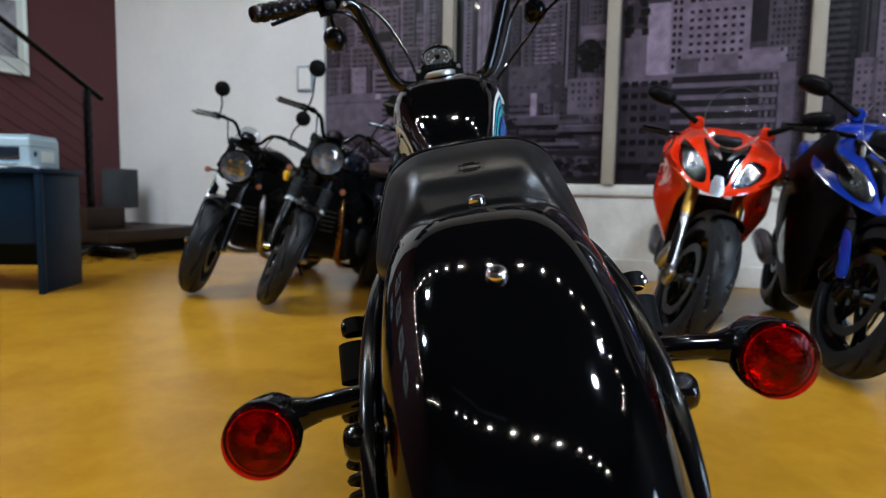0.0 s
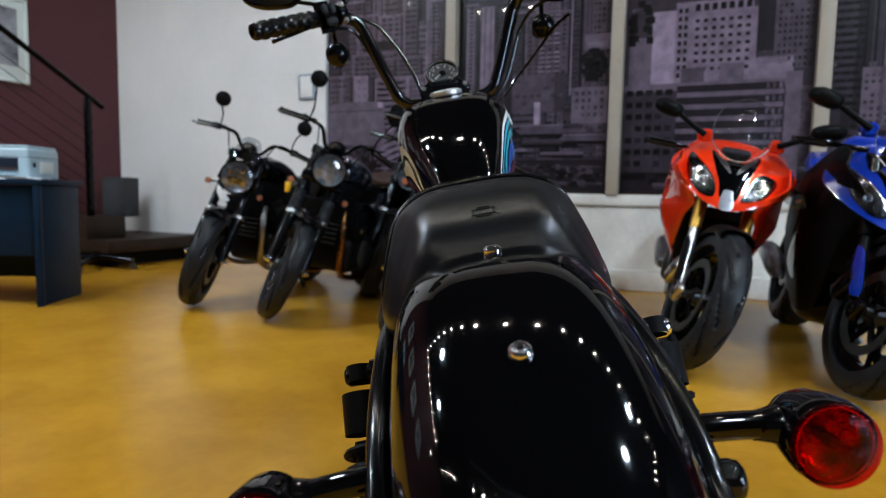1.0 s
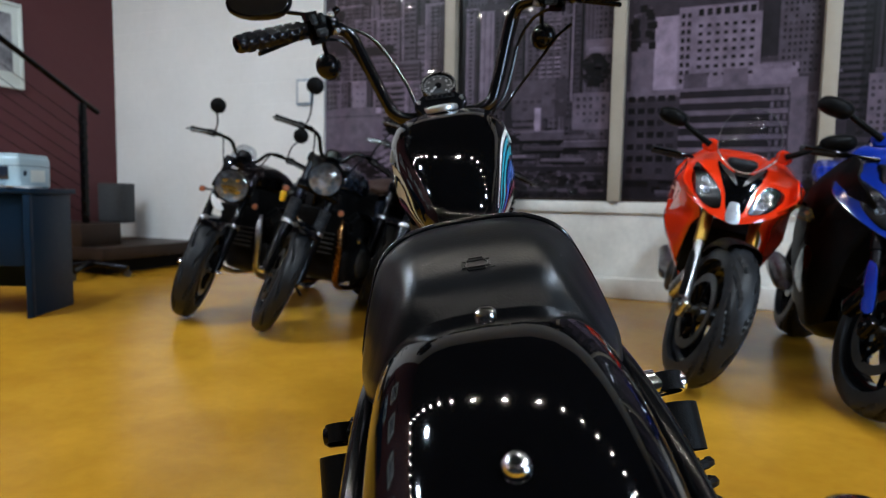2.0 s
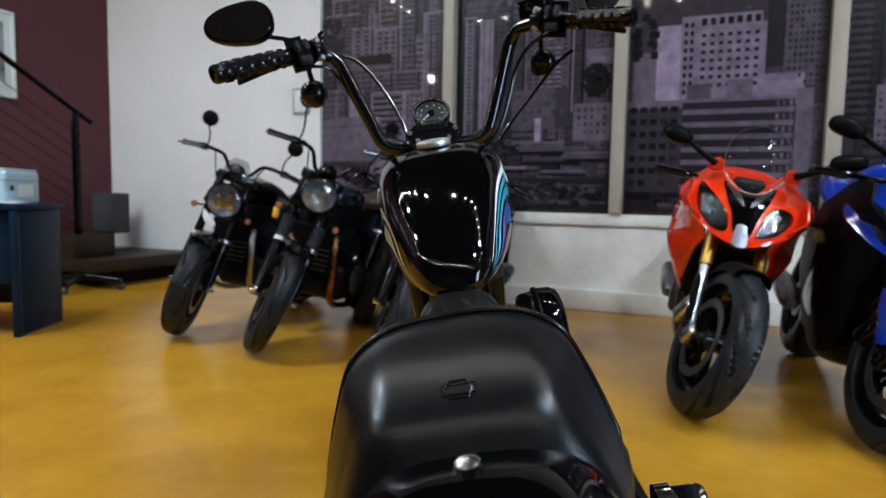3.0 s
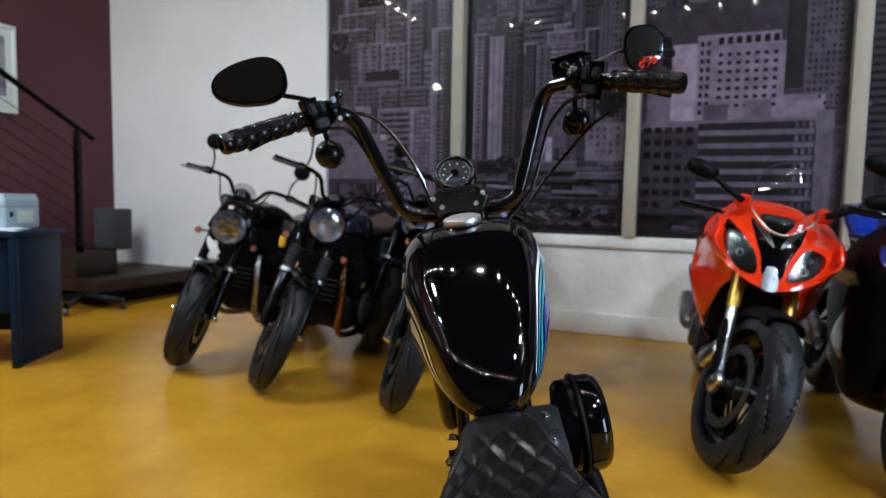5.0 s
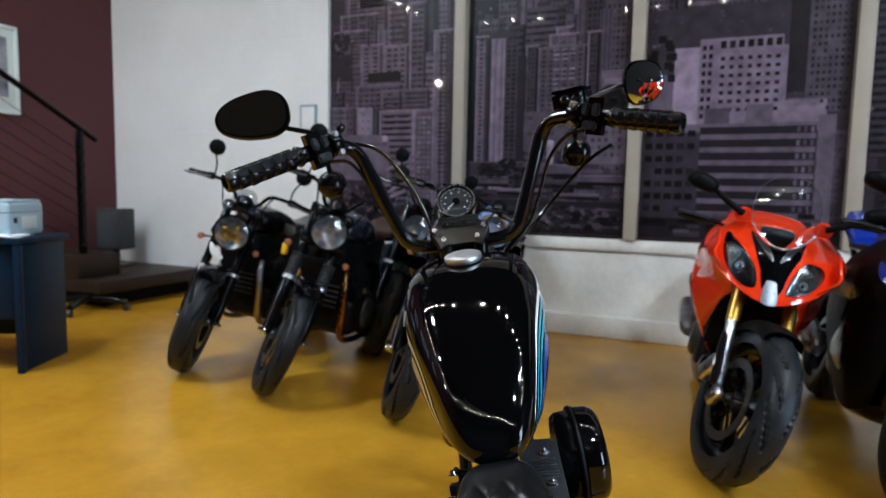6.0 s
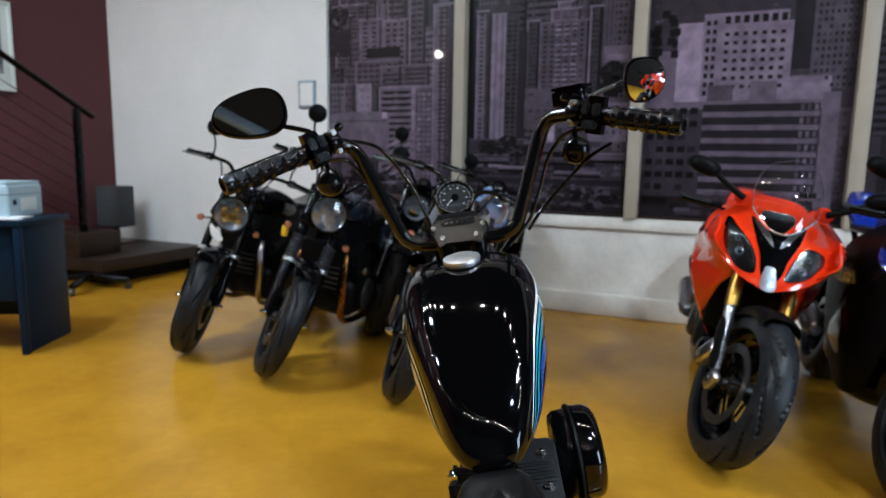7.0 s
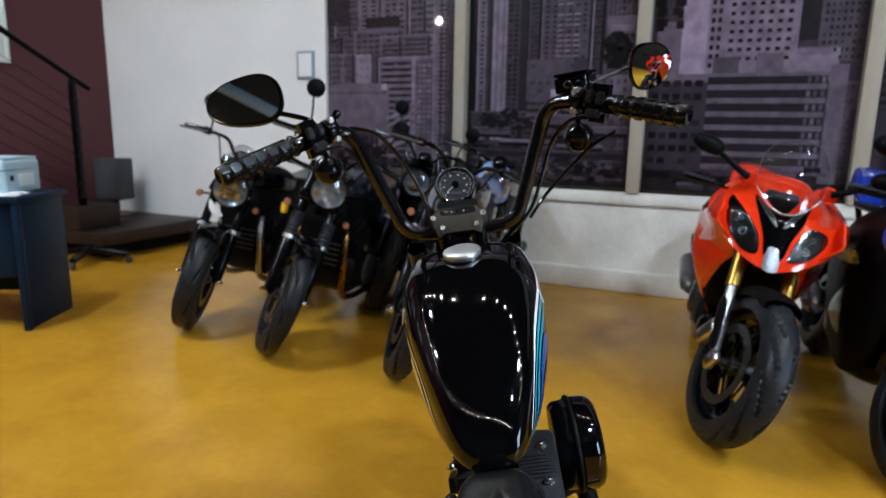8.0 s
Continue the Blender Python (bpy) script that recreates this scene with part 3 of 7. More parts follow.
patch(-2.83, -2.3, 1.10, 1.14, 2, 20)
for k in range(5):
    for q in range(12):
        patch(-2.26 + 0.026 * q, -2.234 + 0.026 * q, 0.97 + 0.062 * k + 0.011 * q, 1.0 + 0.062 * k + 0.011 * q, 5 if q < 9 else 4, 20)
slab(-1.83, -1.66, 0.90, 2.36, 4, 2, 40, 18, 1, 0.5, 0.5, 5)
for x in (-1.765, -1.715, -1.695):
    patch(x, x + 0.012, 0.95, 2.33, 1, 20)
patch(-1.66, -1.61, 0.73, 3.4, 2, 19)
for z in (2.42, 2.55, 2.7, 2.9):
    slab(-2.8 + 0.5 * (z - 2.4), -2.45 + 0.6 * (z - 2.4), z - 0.3, z, 3, 1, 8, 7, 4)
crown(-2.45, 0.9, 0.40, 0.12, 160, (0, 0, 1, 2), 21)
# second panel: a striped pair of towers, a stepped tower, low roofs and trees
patch(-1.53, -1.455, 0.80, 2.36, 0, 16)
slab(-1.455, -1.36, 1.08, 2.28, 4, 1, 34, 15, 1, 0.5, 0.45, 5)
patch(-1.36, -1.33, 1.08, 2.26, 1, 16)
patch(-1.33, -1.215, 1.08, 2.25, 5, 16)
patch(-1.30, -1.285, 1.08, 2.24, 4, 17)
patch(-1.25, -1.235, 1.08, 2.24, 4, 17)
patch(-1.215, -1.11, 1.10, 2.24, 2, 16)
windows(-1.21, -1.12, 1.12, 2.2, 2, 30, 0, 17, 0.6, 0.55, 0.05)
patch(-1.47, -1.10, 2.25, 2.30, 2, 17)
patch(-1.11, -1.04, 1.3, 2.1, 1, 14)
slab(-1.05, -0.95, 1.55, 2.18, 2, 1, 18, 13, 2)
slab(-0.95, -0.58, 1.66, 2.16, 3, 1, 13, 14, 6, 0.42, 0.5, 4)
windows(-0.84, -0.66, 1.68, 2.15, 3, 13, 5, 17, 0.72, 0.30, 0.05)
slab(-0.87, -0.65, 2.16, 2.25, 4, 2, 3, 14, 3)
slab(-0.82, -0.70, 2.25, 2.30, 4, 2, 2, 14, 2)
slab(-0.58, -0.49, 1.5, 2.25, 2, 1, 20, 13, 2)
patch(-0.50, -0.40, 1.5, 2.4, 3, 13)
for x in (-0.49, -0.46, -0.43):
    patch(x, x + 0.01, 1.5, 2.4, 2, 14)
patch(-1.05, -0.60, 1.38, 1.68, 3, 15)
windows(-1.03, -0.62, 1.42, 1.66, 7, 4, 2, 16, 0.6, 0.4, 0.3)
patch(-0.70, -0.60, 1.38, 1.68, 2, 16)
patch(-0.86, -0.81, 1.20, 1.46, 6, 18)
patch(-0.81, -0.795, 1.20, 1.46, 3, 18)
patch(-0.47, -0.27, 1.84, 1.96, 4, 15)
patch(-0.45, -0.29, 1.86, 1.90, 5, 16)
crown(-0.40, 1.73, 0.10, 0.12, 130, (0, 0, 0, 1), 17)
patch(-0.56, -0.28, 1.28, 1.56, 4, 16)
windows(-0.54, -0.30, 1.32, 1.54, 5, 4, 2, 17, 0.5, 0.5, 0.1)
for x0, x1, z0, z1, k in ((-1.50, -1.05, 1.16, 1.30, 2), (-1.48, -1.16, 1.10, 1.18, 3), (-1.05, -0.62, 1.18, 1.28, 3), (-0.95, -0.50, 1.10, 1.16, 2), (-0.62, -0.28, 1.12, 1.20, 3), (-1.25, -0.92, 1.04, 1.09, 4), (-0.80, -0.45, 1.01, 1.06, 3)):
    patch(x0, x1, z0, z1, k, 18)
    patch(x0, x1, z1 - 0.012, z1, k + 1, 19)
    patch(x0, x1, z0, z0 + 0.025, 0, 19)
patch(-1.52, -0.28, 0.73, 1.02, 1, 17)
bands(-1.5, -0.3, 0.78, 1.04, 4, 2, 18, 0.28)
crown(-1.20, 1.24, 0.22, 0.07, 90, (0, 0, 1), 19)
crown(-0.9, 0.86, 0.6, 0.11, 170, (0, 0, 1, 2, 3), 20)
# fine grain of lit and shaded details over the whole print
for _ in range(900):
    a, z = rng.uniform(MURAL_L, 1.2), 0.75 + 1.75 * rng.random()
    if not (0.0 < a < 0.75 and 1.5 < z < 2.15):
        patch(a, a + rng.uniform(0.006, 0.03), z, z + rng.uniform(0.005, 0.022), rng.choice((2, 2, 3, 3, 4)), 13)

# third panel: the pale hotel block with its grid of dark openings
patch(-0.16, 1.1, 1.5, 2.35, 2, 13)
patch(0.03, 0.73, 1.55, 2.06, 5, 14)
patch(0.03, 0.19, 1.55, 2.08, 6, 15)
patch(0.19, 0.70, 2.03, 2.13, 5, 15)
windows(0.20, 0.28, 1.58, 2.10, 2, 9, 0, 16, 0.62, 0.55, 0.0)
windows(0.31, 0.70, 1.62, 2.02, 7, 7, 0, 16, 0.5, 0.42, 0.0)
windows(0.31, 0.70, 2.05, 2.12, 7, 1, 0, 16, 0.62, 0.7, 0.0)
for k in range(16):
    a, z = rng.uniform(-0.16, 0.0), rng.uniform(1.82, 2.15)
    patch(a, a + 0.05, z, z + 0.05, 0, 15)
patch(-0.13, 0.03, 1.55, 1.9, 4, 14)
for a, b, c, d, k in ((0.24, 0.40, 1.53, 1.66, 3), (0.50, 0.66, 1.53, 1.68, 4), (0.72, 0.97, 1.53, 1.70, 5), (0.74, 0.95, 1.66, 1.71, 4)):
    patch(a, b, c, d, k, 17)
tower(0.84, 1.10, 1.62, 2.6, 3, 15, 0)
patch(0.73, 0.84, 1.75, 2.4, 1, 15)
patch(-0.16, 1.02, 0.86, 1.54, 2, 18)
patch(-0.16, 0.95, 1.50, 1.555, 4, 20)
for k in range(7):
    patch(0.22, 0.92, 0.92 + 0.088 * k, 0.955 + 0.088 * k, 4, 20)
    patch(0.22, 0.92, 0.955 + 0.088 * k, 1.005 + 0.088 * k, 1, 20)
    windows(0.80, 0.92, 0.957 + 0.088 * k, 1.003 + 0.088 * k, 3, 1, 3, 21, 0.5, 0.8)
    windows(-0.15, 0.2, 0.93 + 0.088 * k, 1.0 + 0.088 * k, 5, 1, 0, 21, 0.7, 0.6)
patch(0.93, 1.03, 0.80, 1.60, 4, 21)
patch(-0.16, 1.1, 0.73, 0.90, 1, 21)
for _ in range(24):
    a, z = rng.uniform(-0.15, 1.05), rng.uniform(0.74, 0.92)
    patch(a, a + rng.uniform(0.05, 0.2), z, z + rng.uniform(0.02, 0.05), rng.choice((0, 0, 2, 3)), 22)

bm = B()
for x0, x1, z0, z1, ink, layer in quads:
    y = FACE - 0.0006 - 0.00045 * layer - 0.00002 * rng.random()
    f = bm.faces.new([bm.verts.new((a, y, b)) for a, b in ((x0, z0), (x1, z0), (x1, z1), (x0, z1))])
    f.material_index = ink
me = bpy.data.meshes.new("mural_print")
bm.to_mesh(me)
bm.free()
for ink in INK:
    me.materials.append(ink)
ob = new("mural_print", me)
ob.parent = mural
tagged(ob, label="printed tones of city towers, windows and roofs", kind="stuff")

for k in range(5):
    bm = B()
    x = -1.569 + 1.357 * k
    box(bm, (0.092, 0.11, 3.5 - MURAL_Z), (x, NORTH + 0.0, (3.5 + MURAL_Z) / 2), 0.006)
    structure("mullion_%d" % (k + 1), bm, "mullion", "cream painted post between the mural panels", "post")
bm = B()
box(bm, (EAST - MURAL_L, 0.045, 0.018), ((EAST + MURAL_L) / 2, NORTH + 0.018, MURAL_Z + 0.010), 0.003)
structure("trim_mural", bm, "dark_wood", "thin brown wooden bead under the mural", "trim")

# ---- wheels, shared by all the motorcycles ----
def wheel(parent, at, radius, width, rim_r, style="cast", rotor=0.0, tyre_label="black road tyre", tread=0, mat="satin_black"):
    """A wheel in the y-z plane about at: tyre, rim, spokes, hub and brake discs."""
    at = Vector(at)
    bm = B()
    prof = [(rim_r + 0.004, -width * 0.34), (rim_r + 0.006, -width * 0.30), (rim_r - 0.022, -width * 0.22), (rim_r - 0.024, width * 0.22),
            (rim_r + 0.006, width * 0.30), (rim_r + 0.004, width * 0.34), (rim_r - 0.012, width * 0.34), (rim_r - 0.034, width * 0.2),
            (rim_r - 0.034, -width * 0.2), (rim_r - 0.012, -width * 0.34), (rim_r + 0.004, -width * 0.34)]
    lathe(bm, prof, axis=(1, 0, 0), segs=48)
    top = part("wheel", bm, "chrome" if style == "wire" else mat, parent, "bright wire wheel" if style == "wire" else "black cast wheel")
    top.matrix_basis = top.matrix_basis @ Matrix.Translation(at)
    segs, ps = (150, 26) if tread else (56, 14)
    rings = []
    for i in range(segs):
        a = 2 * math.pi * i / segs
        ring = []
        for k in range(ps):
            b = math.pi * (k / (ps - 1)) - math.pi / 2
            w = math.sin(b)
            d = math.cos(b)
            r = rim_r + (radius - rim_r) * abs(d) ** 0.62
            groove = 0.0
            e = abs(k - (ps - 1) / 2)
            if tread and 1.6 < e < ps / 2 - 4 and (i + int(1.25 * e + 0.08 * e * e) + (tread if k > ps / 2 else 0)) % (2 * tread) < 3:
                groove = 0.011
            ring.append(Vector((width / 2 * spow(w, 0.85), (r - groove) * math.sin(a), (r - groove) * math.cos(a))))
        rings.append(ring)
    bm = B()
    rows = [[bm.verts.new(p) for p in r] for r in rings]
    for i in range(segs):
        a, b = rows[i], rows[(i + 1) % segs]
        for k in range(ps):
            j = (k + 1) % ps
            bm.faces.new((a[k], a[j], b[j], b[k]))
    part("tyre", bm, "rubber", top, tyre_label, sharp=16 if tread else 50)
    if style == "wire":
        bm = B()
        for i in range(36):
            a = 2 * math.pi * i / 36
            s = 1 if i % 2 else -1
            c = a + (0.5 if (i // 2) % 2 else -0.5)
            cyl(bm, (s * 0.035, 0.03 * math.sin(c), 0.03 * math.cos(c)),
                (s * 0.006, (rim_r - 0.03) * math.sin(a), (rim_r - 0.03) * math.cos(a)), 0.0022, 5)
        part("spokes", bm, "chrome", top, "thin chrome wire spokes")
    else:
        for i in range(5):
            a = 2 * math.pi * i / 5 + 0.3
            for da in (-0.13, 0.13):
                bm = B()
                p0 = Vector((0, 0.035 * math.sin(a), 0.035 * math.cos(a)))
                p1 = Vector((0, (rim_r - 0.03) * math.sin(a + da), (rim_r - 0.03) * math.cos(a + da)))
                tube(bm, [p0, (p0 + p1) / 2, p1], 0.011, 6, 3)
                part("spoke", bm, mat, top)
    bm = B()
    lathe(bm, [(0.0, -0.07), (0.016, -0.07), (0.018, -0.05), (0.04, -0.045), (0.034, 0.0), (0.04, 0.045), (0.018, 0.05), (0.016, 0.07), (0.0, 0.07)], axis=(1, 0, 0), segs=20)
    part("hub", bm, "engine_grey", top)
    if rotor:
        for s in (-1, 1):
            bm = B()
            x = s * (width * 0.34 + 0.012)
            lathe(bm, [(rotor, x - 0.0025), (rotor, x + 0.0025), (rotor - 0.035, x + 0.0025), (rotor - 0.035, x - 0.0025), (rotor, x - 0.0025)], axis=(1, 0, 0), segs=40)
            part("brake_disc", bm, "engine_grey", top, "dark drilled brake disc")
            for i in range(6):
                bm = B()
                a = i * math.pi / 3
                cyl(bm, (x, 0.03 * math.sin(a), 0.03 * math.cos(a)), (x, (rotor - 0.03) * math.sin(a + 0.2), (rotor - 0.03) * math.cos(a + 0.2)), 0.006, 6)
                part("carrier_arm", bm, "satin_black", top)
    return top


# ---- the near motorcycle: a black bobber cruiser leaning on its side stand ----
CRUISER = pose(0.4875, 1.558, 0, 0, 0, 22.3) @ pose(0, 0, 0, 0, -10.5, 0)
cruiser = thing("cruiser_motorcycle", CRUISER, "gloss black bobber cruiser motorcycle leaning on its side stand", "motorcycle")
AXLE_R, AXLE_F = Vector((0, 0.22, 0.322)), Vector((0, 1.735, 0.325))

wheel(cruiser, AXLE_R, 0.322, 0.150, 0.215, "cast", tyre_label="wide black rear tyre")
wheel(cruiser, AXLE_F, 0.325, 0.105, 0.245, "cast", rotor=0.145)


def fender_ring(a, hw, r0, depth, n=29):
    """A cross section of the fender at the angle a (0 straight up, positive to the front)."""
    ring = []
    for k in range(n):
        u = math.pi * k / (n - 1)
        x, d = hw * spow(math.cos(u), 0.62), spow(math.sin(u), 0.75)
        r = r0 - depth * (1 - d)
        ring.append(AXLE_R + Vector((x, r * math.sin(a), r * math.cos(a))))
    return ring


bm = B()
rings_o = [fender_ring(radians(a), 0.106, 0.350, 0.115) for a in np.linspace(-68, 52, 61)]
rings_i = [fender_ring(radians(a), 0.103, 0.347, 0.112) for a in np.linspace(-68, 52, 61)]
n = len(rings_o[0])
loft(bm, [o + i[::-1] for o, i in zip(rings_o, rings_i)])
part("rear_fender", bm, "gloss_black", cruiser, "mirror-gloss black bobbed rear fender", sharp=60)

bm = B()
lathe(bm, [(0.0, 0.0062), (0.0045, 0.0058), (0.0072, 0.0042), (0.0084, 0.0018), (0.0084, -0.002)], AXLE_R + Vector((0, -0.186, 0.2975)), (0, -0.53, 0.85), 24)
b2 = part("fender_bolt", bm, "chrome", cruiser, "domed chrome bolt")
bm = B()
lathe(bm, [(0.0, 0.0068), (0.0026, 0.0068), (0.0034, 0.0056)], AXLE_R + Vector((0, -0.186, 0.2975)), (0, -0.53, 0.85), 6)
part("bolt_socket", bm, "matte_black", b2)

# fender struts, signal bosses and rear turn signals
for s in (-1, 1):
    bm = B()
    path = smooth_path([(s * 0.116, 0.56, 0.575), (s * 0.1165, 0.40, 0.588), (s * 0.1165, 0.25, 0.582), (s * 0.1165, 0.13, 0.552), (s * 0.115, 0.050, 0.508), (s * 0.113, 0.012, 0.462), (s * 0.110, 0.0, 0.43)], 8)
    rings = []
    for i, p in enumerate(path):
        d = (path[min(i + 1, len(path) - 1)] - path[max(i - 1, 0)]).normalized()
        up = Vector((1, 0, 0)).cross(d)
        h = 0.026 - 0.006 * i / len(path)
        rings.append([p + Vector((0.0095 * spow(math.cos(u), 0.6), 0, 0)) + up * (h * spow(math.sin(u), 0.6)) for u in (2 * math.pi * k / 16 for k in range(16))])
    loft(bm, rings)
    part("fender_strut", bm, "soft_black", cruiser, sharp=60)
    bm = B()
    lathe(bm, [(0.0, 0.024), (0.008, 0.0235), (0.0125, 0.0205), (0.0145, 0.015), (0.0145, -0.004), (0.012, -0.01), (0.0, -0.01)], (s * 0.113, 0.040, 0.508), (s, -0.15, 0), 24)
    part("signal_boss", bm, "gloss_black", cruiser)
    bm = B()
    tube(bm, [(s * 0.112, 0.068, 0.534), (s * 0.145, 0.070, 0.531), (s * 0.182, 0.072, 0.526)], 0.0105, 14, 6)
    lathe(bm, [(0.015, 0.0), (0.0125, 0.008), (0.0105, 0.018)], (s * 0.178, 0.072, 0.526), (-s, 0, 0.1), 16)
    sig = part("rear_turn_signal", bm, "gloss_black", cruiser, "black stalk turn signal with a round red lens")
    bm = B()
    lathe(bm, [(0.0, 0.060), (0.010, 0.0585), (0.020, 0.053), (0.0255, 0.041), (0.0285, 0.026), (0.0305, 0.012), (0.031, 0.004), (0.030, 0.0), (0.0275, 0.0), (0.0275, 0.012), (0.0, 0.016)], (s * 0.203, 0.046, 0.518), (0, 1, 0.03), 40)
    part("signal_housing", bm, "gloss_black", sig)
    bm = B()
    prof = [(0.0298, 0.004), (0.0298, -0.003), (0.029, -0.0052), (0.027, -0.0078)]
    prof += [(0.0255 - 0.0015 * q, -0.0088 - 0.0050 * (1 - ((0.0255 - 0.0015 * q) / 0.0255) ** 2) - 0.00028 * (q % 2)) for q in range(17)] + [(0.0, -0.0140)]
    lathe(bm, prof + [(0.0, -0.0108), (0.012, -0.0102), (0.020, -0.0084), (0.0255, -0.004), (0.0262, 0.004), (0.0298, 0.004)], (s * 0.203, 0.044, 0.5175), (0, 1, 0.03), 40)
    part("signal_lens", bm, "red_lens", sig, "round translucent red lens")
    bm = B()
    lathe(bm, [(0.0272, 0.002), (0.0262, 0.004), (0.024, 0.0085), (0.020, 0.0115), (0.014, 0.0130), (0.007, 0.0135), (0.0, 0.0135)], (s * 0.203, 0.045, 0.518), (0, 1, 0.03), 30)
    part("signal_reflector", bm, "signal_bowl", sig, "pale moulded reflector bowl")
    bm = B()
    tube(bm, [Vector((s * 0.203 + 0.0262 * math.cos(q), 0.046, 0.518 + 0.0262 * math.sin(q))) for q in (2 * math.pi * k / 36 for k in range(36))], 0.0014, 6, smooth=False, closed=True)
    part("reflector_ring", bm, "chrome", sig)
    bm = B()
    lathe(bm, [(0.0, -0.006), (0.004, -0.005), (0.0055, 0.0), (0.005, 0.006), (0.003, 0.012)], (s * 0.203, 0.050, 0.5185), (0, 1, 0.03), 14)
    part("signal_bulb", bm, "smoke_lens", sig, "dark bulb")

# licence and lower rear: shocks with coil springs
for s in (-1, 1):
    up, low = Vector((s * (0.188 if s > 0 else 0.176), 0.378, 0.540)), Vector((s * 0.172, 0.245, 0.29))
    d = (low - up).normalized()
    bm = B()
    cyl(bm, up + d * 0.0, up + d * 0.02, 0.016)
    cyl(bm, up + d * 0.034, up + d * 0.082, 0.024, 22)
    cyl(bm, up + d * 0.09, low, 0.014)
    lathe(bm, [(0.018, -0.018), (0.022, 0.0), (0.018, 0.018)], low, (1, 0, 0), 18)
    shock = part("rear_shock", bm, "matte_black", cruiser, "black rear shock absorber with a coil spring")
    bm = B()
    pts = []
    for i in range(121):
        t = i / 120
        a = t * 2 * math.pi * 8
        side = Vector((1, 0, 0))
        fw = d.cross(side)
        pts.append(up + d * (0.095 + 0.15 * t) + (side * math.cos(a) + fw * math.sin(a)) * 0.023)
    tube(bm, pts, 0.0052, 7, smooth=False)
    part("coil_spring", bm, "matte_black", shock)
    bm = B()
    lathe(bm, [(0.0, 0.012), (0.009, 0.011), (0.0125, 0.006), (0.013, -0.02), (0.017, -0.021), (0.017, -0.035)], up + Vector((s * 0.006, -0.005, -0.010)), (s, 0, 0), 20)
    part("shock_bolt", bm, "chrome" if s > 0 else "satin_black", shock, "chrome acorn nut" if s > 0 else "black acorn nut")

# seat: solo saddle, smooth rear cowl, quilted nose
SEAT = [(0.200, 0.046, 0.648, 0.632), (0.211, 0.082, 0.668, 0.622), (0.224, 0.099, 0.692, 0.612), (0.240, 0.107, 0.706, 0.604), (0.285, 0.117, 0.728, 0.600),
        (0.325, 0.1215, 0.738, 0.604), (0.352, 0.1215, 0.7395, 0.610), (0.385, 0.120, 0.727, 0.620), (0.43, 0.119, 0.706, 0.626), (0.50, 0.116, 0.688, 0.630),
        (0.57, 0.107, 0.679, 0.628), (0.64, 0.091, 0.682, 0.628), (0.70, 0.075, 0.695, 0.630), (0.735, 0.064, 0.703, 0.64), (0.755, 0.050, 0.698, 0.66)]


SEAT_SIDE = [(0.0, 0.0, 1.0), (0.15, 0.20, 0.998), (0.32, 0.44, 0.975), (0.46, 0.62, 0.91), (0.58, 0.75, 0.81), (0.74, 0.865, 0.56), (0.86, 0.95, 0.30), (0.94, 0.99, 0.12), (0.975, 0.985, 0.04), (1.0, 0.95, 0.0)]

COWL_SIDE = [(0.0, 0.0, 1.0), (0.16, 0.24, 0.999), (0.32, 0.47, 0.985), (0.42, 0.575, 0.945), (0.52, 0.655, 0.86), (0.70, 0.80, 0.585), (0.86, 0.925, 0.29), (0.94, 0.985, 0.12), (0.975, 0.985, 0.04), (1.0, 0.95, 0.0)]


def seat_point(y, u, lift=0.0):
    """A point of the seat's skin: u from -1 (left foot) over 0 (crest) to 1 (right foot)."""
    w, top, bot = lerp_table(SEAT, y)
    fx, fz = lerp_table(SEAT_SIDE, abs(u))
    k = min(1.0, max(0.0, (0.318 - y) / 0.065))
    gx, gz = lerp_table(COWL_SIDE, abs(u))
    fx, fz = fx + (gx - fx) * k, fz + (gz - fz) * k
    return Vector((math.copysign(w * fx, u), y, bot + (top - bot + lift) * fz))


def arch(y, u):
    """The seat's sections bow back towards their ends, so that the crest line is an arc."""
    k = min(1.0, max(0.0, (0.46 - y) / 0.1)) * min(1.0, max(0.0, (y - 0.200) / 0.12))
    return y - 0.052 * k * abs(u) ** 1.8


def seat_skin(y, u, quilt=False):
    p = seat_point(y, u)
    q = Vector((p.x, arch(y, u), p.z))
    if quilt:
        f = min(1.0, max(0.0, (y - 0.375) / 0.03)) * min(1.0, max(0.0, (0.705 - y) / 0.05)) * min(1, max(0, (0.78 - abs(u)) / 0.08))
        e1, e2 = y / 0.071 + q.x / 0.036, y / 0.071 - q.x / 0.036
        g = min(abs(e1 - round(e1)), abs(e2 - round(e2)))
        puff = min(1.0, g / 0.30)
        q.z += f * (0.0055 * (puff * (2 - puff)) - 0.004)
        if g < 0.035:
            q.z -= 0.0012 * f
    return q


bm = B()
ys = np.concatenate([np.linspace(0.200, 0.37, 30), np.linspace(0.3735, 0.755, 130)])
us = np.linspace(-1, 1, 97)
rows = [[bm.verts.new(seat_skin(y, u, True)) for u in us] for y in ys]
for a, b in zip(rows, rows[1:]):
    for i in range(len(us) - 1):
        bm.faces.new((a[i], a[i + 1], b[i + 1], b[i]))
for a, b in zip(rows, rows[1:]):
    bm.faces.new((a[0], b[0], b[-1], a[-1]))
bm.faces.new(rows[0][::-1])
bm.faces.new(rows[-1])
seat = part("seat", bm, "leather", cruiser, "black leather solo seat with a quilted nose", sharp=70)
bm = B()
tube(bm, [seat_skin(0.354, u) + Vector((0, 0, 0.0015)) for u in np.linspace(-0.97, 0.97, 41)], 0.0036, 10, smooth=False)
part("piping", bm, "rubber_shiny", seat, "thin glossy piping along the seat crest")
